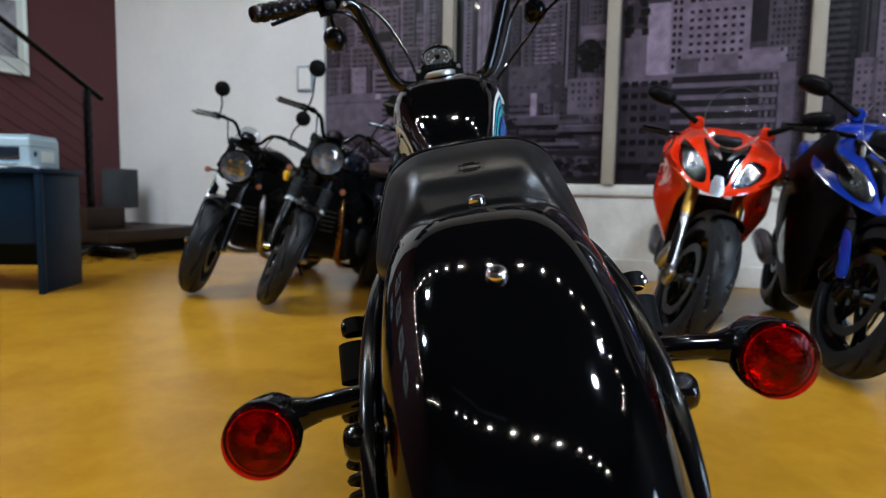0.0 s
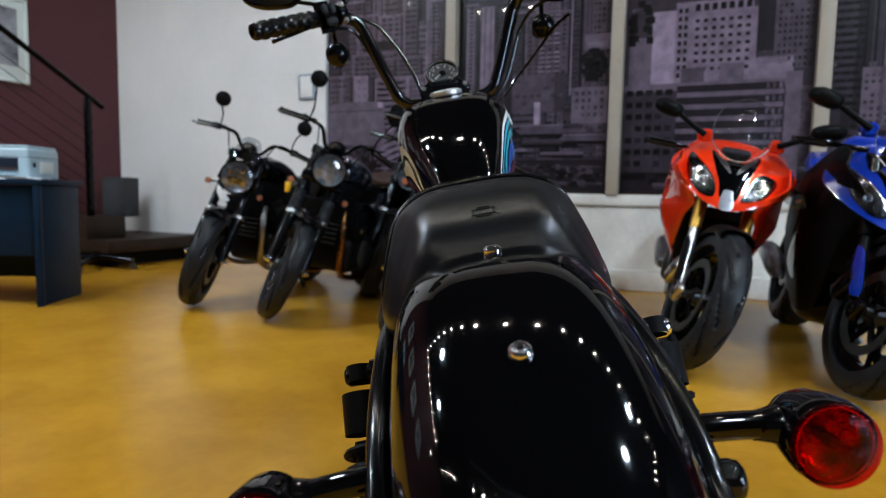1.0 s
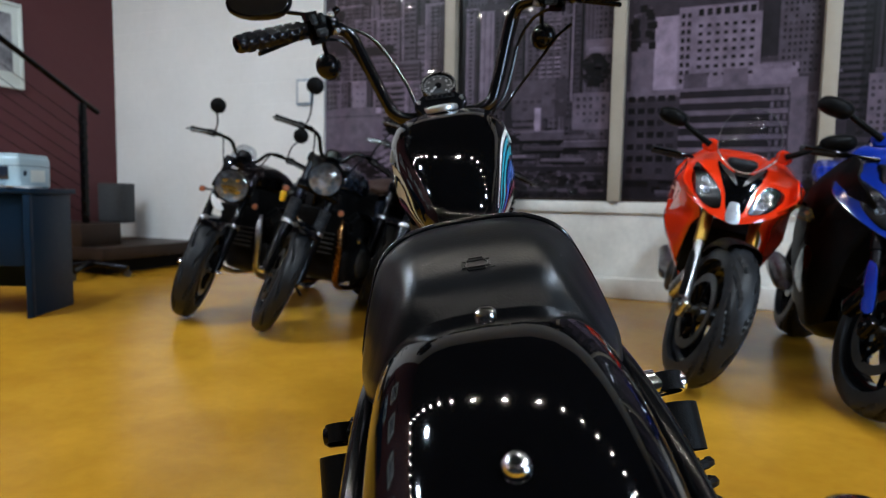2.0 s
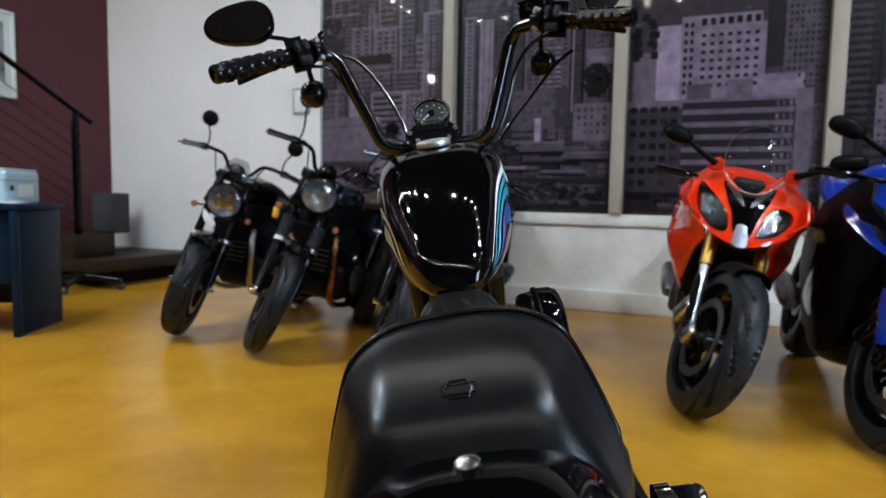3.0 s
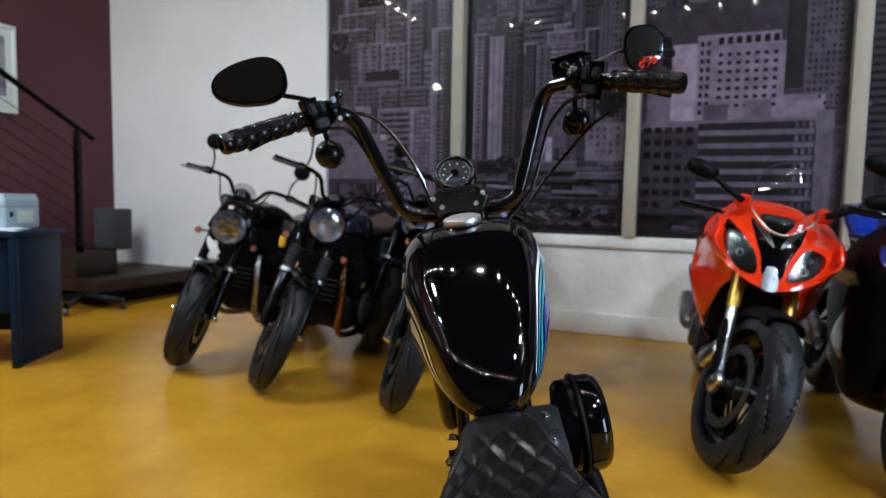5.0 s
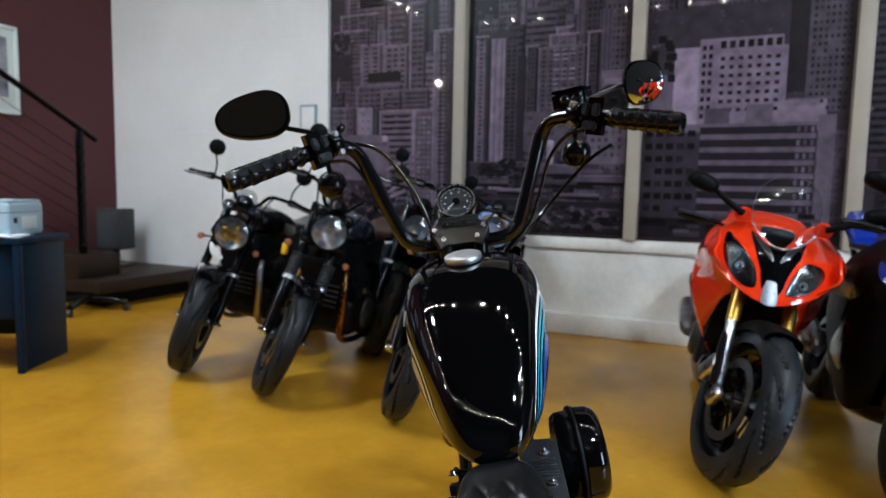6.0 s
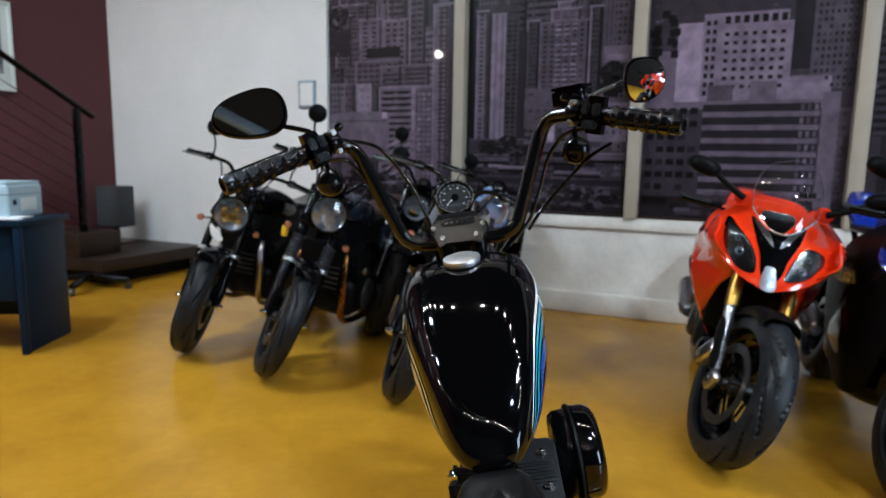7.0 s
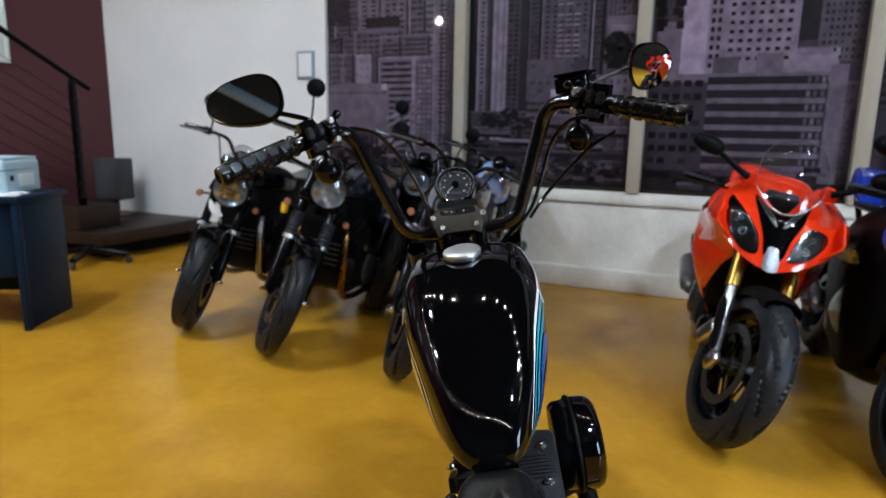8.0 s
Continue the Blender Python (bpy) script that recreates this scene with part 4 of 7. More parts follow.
# pressed emblem: plain bar and shield outline
bm = B()
c = seat_skin(0.243, 0)
nrm = Vector((1, 0, 0)).cross(seat_skin(0.246, 0) - seat_skin(0.240, 0)).normalized()
em = axis_matrix(c + nrm * 0.0004, nrm)
for pts in ([(-0.012, -0.0045), (0.012, -0.0045), (0.012, 0.0045), (-0.012, 0.0045)], [(-0.007, -0.008), (0.007, -0.008), (0.010, 0.0), (0.006, 0.008), (-0.006, 0.008), (-0.010, 0.0)]):
    tube(bm, [em @ Vector((x, y, 0)) for x, y in pts], 0.0008, 6, smooth=False, closed=True)
part("pressed_emblem", bm, "leather", seat, "small shield outline pressed into the leather")
bm = B()
box(bm, (0.05, 0.045, 0.004), (0, 0.197, 0.664), 0.0018, Euler((radians(14), 0, 0)).to_matrix())
tab = part("seat_tab", bm, "satin_black", seat)
bm = B()
lathe(bm, [(0.0, 0.014), (0.005, 0.0135), (0.0085, 0.011), (0.0095, 0.006), (0.0098, 0.003), (0.014, 0.0025), (0.014, 0.0)], (0, 0.197, 0.665), (0, -0.25, 0.97), 20)
part("seat_bolt", bm, "chrome", seat, "chrome thumb bolt")

# tank
TANK = [(0.746, 0.012, 0.712, 0.702), (0.750, 0.030, 0.728, 0.696), (0.760, 0.045, 0.750, 0.692), (0.784, 0.061, 0.784, 0.690), (0.820, 0.076, 0.820, 0.692), (0.868, 0.093, 0.859, 0.697), (0.935, 0.111, 0.904, 0.704),
        (1.00, 0.122, 0.935, 0.714), (1.06, 0.127, 0.949, 0.724), (1.12, 0.127, 0.951, 0.736), (1.17, 0.123, 0.946, 0.750), (1.20, 0.113, 0.935, 0.766), (1.215, 0.092, 0.913, 0.79), (1.22, 0.05, 0.87, 0.82)]


def tank_skin(y, a, off=0.0):
    w, top, bot = lerp_table(TANK, y)
    mid, h = (top + bot) / 2, (top - bot) / 2
    k = min(1.0, max(0.0, (y - 0.90) / 0.25))
    e = 0.60 - 0.04 * k + 0.22 * min(1.0, max(0.0, (0.84 - y) / 0.09))
    d = Vector((spow(math.cos(a), e), 0, spow(math.sin(a), e)))
    return Vector((w * d.x, y, mid + h * d.z)) + Vector((d.x, 0, d.z)).normalized() * off


bm = B()
ys = np.concatenate([np.linspace(0.746, 0.790, 26), np.linspace(0.797, 1.15, 60), np.linspace(1.155, 1.22, 22)])
loft(bm, [[tank_skin(y, 2 * math.pi * k / 120) for k in range(120)] for y in ys])
tank = part("fuel_tank", bm, "gloss_black", cruiser, "mirror-gloss black peanut fuel tank with side stripes", sharp=75)
for s, cols in ((1, ("white_paint", "teal_paint", "teal_paint", "blue_stripe", "plum_stripe")), (-1, ("sand_stripe", "sand_stripe", "plum_stripe"))):
    for j, col in enumerate(cols):
        bm = B()
        rows = []
        for i in range(49):
            t = i / 48
            y = 0.785 + 0.38 * t
            a0 = radians((-4 if s > 0 else -22) + 50 * t ** 0.9 - 8.5 * j + 12 * math.sin(t * 7.0))
            wd = radians(5.8) * math.sin(math.pi * min(1, max(0, t))) ** 0.45
            angs = [a0 + wd * k / 4 for k in range(5)]
            angs = [a if s > 0 else math.pi - a for a in angs]
            rows.append([bm.verts.new(tank_skin(y, a, 0.0011)) for a in angs])
        for a, b in zip(rows, rows[1:]):
            for k in range(4):
                bm.faces.new((a[k], a[k + 1], b[k + 1], b[k]))
        part("side_stripe", bm, col, tank)
for s in (1, -1):
    bm = B()
    for t, r in ((0.0, 0.010), (0.0, 0.0065)):
        c, ax = tank_skin(1.0, radians(12) if s > 0 else math.pi - radians(12), 0.0018), Vector((s, 0, 0.25))
        m = axis_matrix(c, ax)
        tube(bm, [m @ Vector((r * math.cos(q), r * math.sin(q) * 1.3, 0)) for q in (2 * math.pi * k / 20 for k in range(20))], 0.0011, 6, smooth=False, closed=True)
    part("tank_badge", bm, "dial_white", tank, "small white ring emblem on the tank side")
bm = B()
cp = Vector((-0.003, 1.058, 0.9415))
lathe(bm, [(0.030, -0.006), (0.030, 0.009), (0.0335, 0.0095), (0.0345, 0.012), (0.0345, 0.0155), (0.034, 0.0185), (0.026, 0.0215), (0.012, 0.0228), (0.0, 0.023)], cp, (0, -0.16, 1), 48)
part("filler_cap", bm, "brushed_cap", tank, "round brushed aluminium filler cap")
bm = B()
lathe(bm, [(0.0375, 0.0), (0.039, 0.004), (0.0375, 0.0085), (0.034, 0.009)], cp, (0, -0.16, 1), 48)
part("filler_neck", bm, "gloss_black", tank, "black filler neck ring")

# console cover and gauge, bars, controls
fork = (cruiser, pose(0, 1.25, 0.965) @ pose(0, 0, 0, 0, 2.0, 0) @ pose(0, -1.25, -0.965))
bm = B()
half = [(0.0, 1.247, 0.966), (0.05, 1.247, 0.966), (0.090, 1.249, 0.969), (0.119, 1.251, 0.985), (0.136, 1.252, 1.02), (0.158, 1.251, 1.08), (0.181, 1.249, 1.145),
        (0.194, 1.246, 1.176), (0.213, 1.238, 1.196), (0.240, 1.216, 1.199), (0.275, 1.180, 1.192), (0.345, 1.113, 1.170), (0.405, 1.062, 1.149)]
tube(bm, [(-x, y, z) for x, y, z in half[:0:-1]] + half, 0.0148, 16, 7)
bars = part("handlebar", bm, "bar_black", fork, "tall black mini-ape handlebar")
for s in (-1, 1):
    ga, gb = Vector((s * 0.300, 1.157, 1.185)), Vector((s * 0.417, 1.053, 1.145))
    d = (gb - ga).normalized()
    out = 0.028 if s > 0 else 0.0
    ga += d * out * 0.9
    L = (gb - ga).length
    bm = B()
    prof = [(0.0, 0.0), (0.021, 0.0), (0.0215, 0.004), (0.0175, 0.010)]
    for i in range(5):
        h = 0.014 + i * (L - 0.032) / 5
        st = (L - 0.032) / 5
        prof += [(0.0172, h), (0.0185, h + 0.002), (0.0190, h + st * 0.5), (0.0185, h + st - 0.003), (0.0168, h + st - 0.0005)]
    prof += [(0.0185, L - 0.018), (0.0195, L - 0.014), (0.0195, L - 0.006), (0.017, L), (0.010, L + 0.001), (0.009, L - 0.003), (0.0, L - 0.003)]
    lathe(bm, prof, ga, d, 28)
    grip = part("grip", bm, "rubber_shiny", fork, "ribbed black rubber grip")
    # raised pads along the grip
    fr = axis_matrix(ga, d)
    for i in range(5):
        for q in range(5):
            a = q * 2 * math.pi / 5 + 0.4
            tmp = B()
            bmesh.ops.create_cube(tmp, size=1)
            bmesh.ops.scale(tmp, vec=(0.003, 0.017, (L - 0.032) / 5 - 0.006), verts=tmp.verts)
            bmesh.ops.bevel(tmp, geom=tmp.edges[:], offset=0.001, segments=1, affect="EDGES")
            h = 0.014 + (i + 0.5) * (L - 0.032) / 5
            part("grip_pad", merge(B(), tmp, fr @ Matrix.Translation((0.0185 * math.cos(a), 0.0185 * math.sin(a), h)) @ Matrix.Rotation(a, 4, "Z")), "rubber_shiny", grip)
    # switch housing
    c = Vector((s * 0.272, 1.182, 1.194)) + d * out
    right = d.cross(Vector((0, 0, 1))).normalized()
    upv = right.cross(d).normalized()
    basis = Matrix((d, right, upv)).transposed().to_4x4()
    f = Matrix.Translation(c) @ basis
    tmp, bm = B(), B()
    bmesh.ops.create_cube(tmp, size=1)
    bmesh.ops.scale(tmp, vec=(0.074, 0.056, 0.072), verts=tmp.verts)
    bmesh.ops.bevel(tmp, geom=tmp.edges[:], offset=0.020, segments=6, affect="EDGES")
    merge(bm, tmp, f)
    hs = part("switch_housing", bm, "gloss_black", fork, "black switch housing")
    back = -1 if right.y > 0 else 1
    for (px, pz, sx, sz) in ((0.012, 0.013, 0.015, 0.024), (-0.010, 0.013, 0.015, 0.024), (0.001, -0.017, 0.030, 0.017)):
        tmp, bm = B(), B()
        bmesh.ops.create_cube(tmp, size=1)
        bmesh.ops.scale(tmp, vec=(sx, 0.012, sz), verts=tmp.verts)
        bmesh.ops.bevel(tmp, geom=tmp.edges[:], offset=0.003, segments=2, affect="EDGES")
        merge(bm, tmp, f @ Matrix.Translation((px, back * 0.0275, pz)) @ Matrix.Rotation(radians(6 * back), 4, "X"))
        part("switch_button", bm, "engine_black", hs)
    # clamp and screws towards the bike's middle
    bm = B()
    lathe(bm, [(0.0, -0.012), (0.022, -0.012), (0.024, -0.009), (0.024, 0.009), (0.022, 0.012), (0.0, 0.012)], c - d * 0.047, d, 24)
    clamp = part("lever_clamp", bm, "satin_black", fork)
    for k in (-1, 1):
        bm = B()
        lathe(bm, [(0.0, 0.004), (0.005, 0.004), (0.007, 0.002), (0.007, -0.012)], c - d * 0.047 + upv * (0.019 * k) + right * (0.018 * back), right * back, 14)
        part("clamp_screw", bm, "steel", clamp, "small steel screw")
    bm = B()
    kn = c - d * 0.062 + upv * 0.024 + right * (0.014 * back)
    cyl(bm, c - d * 0.045 + upv * 0.006, kn, 0.006, 12)
    lathe(bm, [(0.0, 0.013), (0.006, 0.013), (0.0085, 0.010), (0.0085, 0.0), (0.0055, -0.004)], kn, -d + upv * 0.5, 16)
    part("adjuster_knob", bm, "gloss_black", clamp)
    # lever in front of the grip
    bm = B()
    fwd = right * -back
    tube(bm, [c - d * 0.03 + fwd * 0.035, c + d * 0.01 + fwd * 0.055 - upv * 0.004, c + d * 0.07 + fwd * 0.055 - upv * 0.012, c + d * 0.13 + fwd * 0.05 - upv * 0.02], lambda t: 0.0065 - 0.001 * t, 10, 6)
    part("clutch_lever" if s < 0 else "brake_lever", bm, "satin_black", fork)
    # front turn signal bullets under the controls
    bm = B()
    sc = Vector((s * 0.268, 1.282, 1.126))
    lathe(bm, [(0.0, -0.034), (0.012, -0.0325), (0.022, -0.027), (0.029, -0.016), (0.0315, -0.003), (0.0315, 0.010), (0.030, 0.016), (0.0, 0.018)], sc, (0, 1, 0), 32)
    tube(bm, [sc + Vector((0, 0, 0.028)), sc + Vector((-s * 0.002, -0.03, 0.05)), c - d * 0.035 - upv * 0.02], 0.006, 10, 5)
    fs = part("front_turn_signal", bm, "soft_black", fork, "black bullet turn signal")
    bm = B()
    lathe(bm, [(0.0275, 0.0), (0.027, 0.010), (0.018, 0.016), (0.0, 0.018)], sc + Vector((0, 0.018, 0)), (0, 1, 0), 28)
    part("signal_lens", bm, "amber", fs, "amber lens")

# mirrors
for s, mc, face, tilt in ((-1, Vector((-0.396, 1.205, 1.283)), Vector((0.12, -0.93, 0.34)), 6), (1, Vector((0.402, 1.205, 1.246)), Vector((0.150, -0.975, -0.168)), 4)):
    face.normalize()
    m = Matrix.Translation(mc) @ face.to_track_quat("Z", "Y").to_matrix().to_4x4() @ Matrix.Rotation(radians(tilt), 4, "Z")
    out = []
    sgn = 1 if (m.to_3x3() @ Vector((1, 0, 0))).x * s > 0 else -1
    for k in range(48):
        a = 2 * math.pi * k / 48
        x, y = 0.074 * spow(math.cos(a), 0.80) * (1 if s < 0 else 0.56), 0.051 * spow(math.sin(a), 0.85) * (1 if s < 0 else 0.84)
        y *= 1.0 - 0.20 * (x / 0.074)
        out.append((x * sgn, y + 0.05 * x * 0.3))
    bm = B()
    loft(bm, [[m @ Vector((x * k, y * k, z)) for x, y in out] for k, z in ((0.94, 0.004), (1.0, 0.004), (1.03, 0.0), (1.03, -0.004), (0.97, -0.013), (0.80, -0.022), (0.4, -0.027))])
    mir = part("mirror", bm, "gloss_black", fork, "teardrop rear-view mirror with a black shell")
    bm = B()
    bulge = 0.0 if s < 0 else 1.0 / 1.3
    loft(bm, [[m @ Vector((x * k, y * k, z - bulge * (x * x + y * y) * k * k)) for x, y in out] for k, z in [(0.935, 0.0035)] + [(0.935 * q / 8, 0.0062) for q in range(8, 0, -1)]])
    part("mirror_glass", bm, "mirror", mir, "flat mirror glass" if s < 0 else "convex mirror glass", sharp=60)
    bm = B()
    base = Vector((s * 0.262, 1.205, 1.212))
    if s < 0:
        tube(bm, [base, base + Vector((s * 0.02, 0.014, 0.022)), m @ Vector((-0.03 * sgn, -0.012, -0.032)), m @ Vector((-0.028 * sgn, -0.008, -0.02))], 0.0052, 10, 6)
    else:
        tube(bm, [base, base + Vector((0.018, 0.006, 0.012)), m @ Vector((-0.045 * sgn, 0.0, -0.020)), m @ Vector((-0.02 * sgn, 0.002, -0.022))], 0.0042, 10, 6)
    part("mirror_stem", bm, "satin_black" if s < 0 else "engine_grey", mir)

# master cylinder on the right bar
bm = B()
tmp = B()
bmesh.ops.create_cube(tmp, size=1)
bmesh.ops.scale(tmp, vec=(0.075, 0.050, 0.046), verts=tmp.verts)
bmesh.ops.bevel(tmp, geom=tmp.edges[:], offset=0.009, segments=3, affect="EDGES")
merge(bm, tmp, Matrix.Translation((0.262, 1.235, 1.232)) @ Matrix.Rotation(radians(-38), 4, "Z"))
mcyl = part("brake_reservoir", bm, "gloss_black", fork, "black brake fluid reservoir")
bm = B()
tmp = B()
bmesh.ops.create_cube(tmp, size=1)
bmesh.ops.scale(tmp, vec=(0.074, 0.047, 0.006), verts=tmp.verts)
bmesh.ops.bevel(tmp, geom=tmp.edges[:], offset=0.0025, segments=2, affect="EDGES")
merge(bm, tmp, Matrix.Translation((0.262, 1.235, 1.252)) @ Matrix.Rotation(radians(-38), 4, "Z"))
part("reservoir_lid", bm, "satin_black", mcyl)

# riser, clamp plate, gauge
bm = B()
for s in (-1, 1):
    lathe(bm, [(0.016, -0.06), (0.017, -0.02), (0.019, 0.0), (0.019, 0.012)], (s * 0.036, 1.247, 0.955), (0, 0, 1), 20)
part("riser", bm, "satin_black", fork)
bm = B()
PLATE_X = -0.004
half = [(0.030, 0.966), (0.046, 0.958), (0.052, 0.974), (0.064, 0.988), (0.063, 1.002), (0.050, 1.009), (0.043, 1.016)]
outline = [(PLATE_X + x, z) for x, z in half] + [(PLATE_X - x, z) for x, z in half[::-1]]
plate = lambda x, z, o: Vector((x, 1.216 + (z - 0.960) * 0.42 - o, z + o * 0.4))
mid = (PLATE_X, 0.987)
loft(bm, [[plate(mid[0] + (x - mid[0]) * k, mid[1] + (z - mid[1]) * k, o) for x, z in outline] for k, o in ((1.0, -0.012), (1.0, -0.001), (0.985, 0.0015), (0.95, 0.003))])
clampt = part("bar_clamp_plate", bm, "soft_black", fork, "black handlebar clamp with steel screws")
for x, z in ((-0.052, 0.999), (0.052, 0.999), (-0.035, 0.979), (0.035, 0.979)):
    bm = B()
    lathe(bm, [(0.0, 0.001), (0.0024, 0.001), (0.0030, 0.004), (0.0046, 0.004), (0.0054, 0.0025), (0.0054, 0.0)], plate(PLATE_X + x, z, 0.003), (0, -1, 0.42), 16)
    part("clamp_screw", bm, "steel", clampt, "steel cap screw")
bm = B()
outl = [(0.036 * spow(math.cos(q), 0.35), 0.0062 * spow(math.sin(q), 0.6)) for q in (2 * math.pi * k / 24 for k in range(24))]
loft(bm, [[plate(PLATE_X + x * k, 1.0065 + z * k, o) for x, z in outl] for k, o in ((1.0, 0.002), (1.0, 0.0045), (0.94, 0.0055))])
strip = part("lamp_strip", bm, "matte_black", clampt)
for k in range(5):
    tmp = B()
    bmesh.ops.create_cube(tmp, size=1)
    bmesh.ops.scale(tmp, vec=(0.0075, 0.0016, 0.0045), verts=tmp.verts)
    part("warning_lamp", merge(B(), tmp, Matrix.Translation(plate(PLATE_X - 0.024 + 0.012 * k, 1.0065, 0.0058)) @ Matrix.Rotation(radians(-23), 4, "X")), "soft_black", strip)
gax = Vector((0, -math.cos(radians(36)), math.sin(radians(36))))
gc = Vector((-0.004, 1.342, 1.054))
bm = B()
lathe(bm, [(0.0, -0.070), (0.024, -0.068), (0.036, -0.055), (0.043, -0.030), (0.046, -0.004), (0.0465, 0.003), (0.045, 0.006), (0.0415, 0.005), (0.0405, -0.003), (0.0, -0.004)], gc, gax, 48)
gauge = part("speedometer", bm, "gloss_black", fork, "round black speedometer with white dial marks")
gm = axis_matrix(gc, gax)
if (gm.to_3x3() @ Vector((0, 1, 0))).z < 0:
    gm = gm @ Matrix.Rotation(math.pi, 4, "Z")
bm = B()
lathe(bm, [(0.0, -0.0005), (0.0405, -0.0005), (0.0405, -0.003)], gc, gax, 40)
part("dial", bm, "dial", gauge)
bm = B()
for i in range(29):
    a = radians(225 - i * 270 / 28)
    big = i % 2 == 0
    c = Vector((0.0345 * math.cos(a), 0.0345 * math.sin(a), 0.0004))
    tmp = B()
    bmesh.ops.create_cube(tmp, size=1)
    bmesh.ops.scale(tmp, vec=(0.0036 if big else 0.002, 0.0009, 0.0006), verts=tmp.verts)
    merge(bm, tmp, gm @ Matrix.Translation(c) @ Matrix.Rotation(a, 4, "Z"))
for i in range(8):
    a = radians(225 - i * 270 / 7)
    tmp = B()
    bmesh.ops.create_cube(tmp, size=1)
    bmesh.ops.scale(tmp, vec=(0.004, 0.0024, 0.0006), verts=tmp.verts)
    merge(bm, tmp, gm @ Matrix.Translation((0.026 * math.cos(a), 0.026 * math.sin(a), 0.0004)))
part("dial_marks", bm, "dial_white", gauge, "white dial marks")
bm = B()
tmp = B()
bmesh.ops.create_cube(tmp, size=1)
bmesh.ops.scale(tmp, vec=(0.030, 0.0012, 0.001), verts=tmp.verts)
merge(bm, tmp, gm @ Matrix.Rotation(radians(222), 4, "Z") @ Matrix.Translation((0.012, 0, 0.0018)))
part("needle", bm, "dial_white", gauge)
bm = B()
tmp = B()
bmesh.ops.create_cube(tmp, size=1)
bmesh.ops.scale(tmp, vec=(0.024, 0.008, 0.0008), verts=tmp.verts)
merge(bm, tmp, gm @ Matrix.Translation((0, -0.021, 0.0004)))
part("odometer_window", bm, "smoke_lens", gauge)
bm = B()
lathe(bm, [(0.009, -0.001), (0.008, 0.004), (0.0, 0.0048)], gc, gax, 20)
part("needle_hub", bm, "soft_black", gauge)
bm = B()
tube(bm, [gm @ Vector((0.0425 * math.cos(q), 0.0425 * math.sin(q), 0.0052)) for q in (2 * math.pi * k / 40 for k in range(40))], 0.0011, 6, smooth=False, closed=True)
part("bezel_ring", bm, "steel", gauge, "thin bright bezel ring")
bm = B()
loft(bm, [[Vector((PLATE_X + x * w, y0 + dy, z0 + dz)) for x, dy, dz in ((-1, -0.006, 0), (1, -0.006, 0), (1, 0.012, 0.004), (-1, 0.012, 0.004))] for w, y0, z0 in ((0.043, 1.246, 1.008), (0.044, 1.266, 1.014), (0.042, 1.300, 1.018), (0.036, 1.345, 1.012))])
part("gauge_bracket", bm, "matte_black", fork)

# hoses and cables
for nm, pts, r in (("clutch_cable", [(-0.232, 1.225, 1.19), (-0.205, 1.262, 1.205), (-0.15, 1.30, 1.18), (-0.095, 1.31, 1.09), (-0.065, 1.29, 1.0), (-0.055, 1.27, 0.90)], 0.0045),
                   ("brake_hose", [(0.225, 1.225, 1.205), (0.205, 1.262, 1.17), (0.175, 1.275, 1.09), (0.148, 1.272, 1.02), (0.118, 1.27, 0.965), (0.07, 1.28, 0.91)], 0.0055),
                   ("throttle_cable", [(0.27, 1.19, 1.165), (0.24, 1.235, 1.16), (0.205, 1.256, 1.12), (0.178, 1.262, 1.05), (0.15, 1.262, 0.99), (0.10, 1.255, 0.94)], 0.004),
                   ("switch_wire", [(-0.25, 1.20, 1.17), (-0.215, 1.228, 1.165), (-0.186, 1.243, 1.12), (-0.158, 1.246, 1.05), (-0.134, 1.246, 0.995), (-0.10, 1.26, 0.95)], 0.004)):
    bm = B()
    tube(bm, pts, r, 8, 8)
    part(nm, bm, "rubber_shiny", fork)
bm = B()
tube(bm, [(0.325, 1.205, 1.13), (0.29, 1.235, 1.11), (0.255, 1.28, 1.075), (0.19, 1.31, 1.01), (0.15, 1.30, 0.965)], 0.004, 8, 8)
part("brake_line", bm, "satin_black", fork)

# forks, headlight, front fender
for s in (-1, 1):
    bm = B()
    top, bot = Vector((s * 0.105, 1.285, 0.93)), Vector((s * 0.105, 1.735, 0.325))
    d = (bot - top).normalized()
    cyl(bm, top, top + d * 0.40, 0.0205, 18)
    leg = part("fork_tube", bm, "satin_black", fork)
    bm = B()
    lathe(bm, [(0.026, 0.0), (0.029, 0.02), (0.029, 0.33), (0.022, 0.36), (0.0, 0.365)], top + d * 0.38, d, 20)
    part("fork_lower", bm, "satin_black", leg)
    bm = B()
    lathe(bm, [(0.026 + 0.004 * (k % 2), 0.012 * k) for k in range(10)], top + d * 0.27, d, 18)
    part("fork_gaiter", bm, "rubber", leg, "ribbed rubber fork gaiter")
for z, y in ((0.925, 1.29), (0.79, 1.39)):
    bm = B()
    box(bm, (0.225, 0.055, 0.03), (0, y + 0.02, z - 0.03), 0.012, Euler((radians(-36), 0, 0)).to_matrix())
    part("triple_clamp", bm, "matte_black", fork)
bm = B()
lathe(bm, [(0.0, -0.11), (0.04, -0.105), (0.07, -0.085), (0.088, -0.04), (0.092, 0.0), (0.092, 0.012), (0.085, 0.014)], (0, 1.43, 0.86), (0, 1, 0), 36)
hl = part("headlight", bm, "gloss_black", fork, "round black headlight")
bm = B()
lathe(bm, [(0.085, 0.012), (0.06, 0.03), (0.03, 0.038), (0.0, 0.04)], (0, 1.43, 0.86), (0, 1, 0), 32)
part("headlight_lens", bm, "lens_clear", hl)
bm = B()
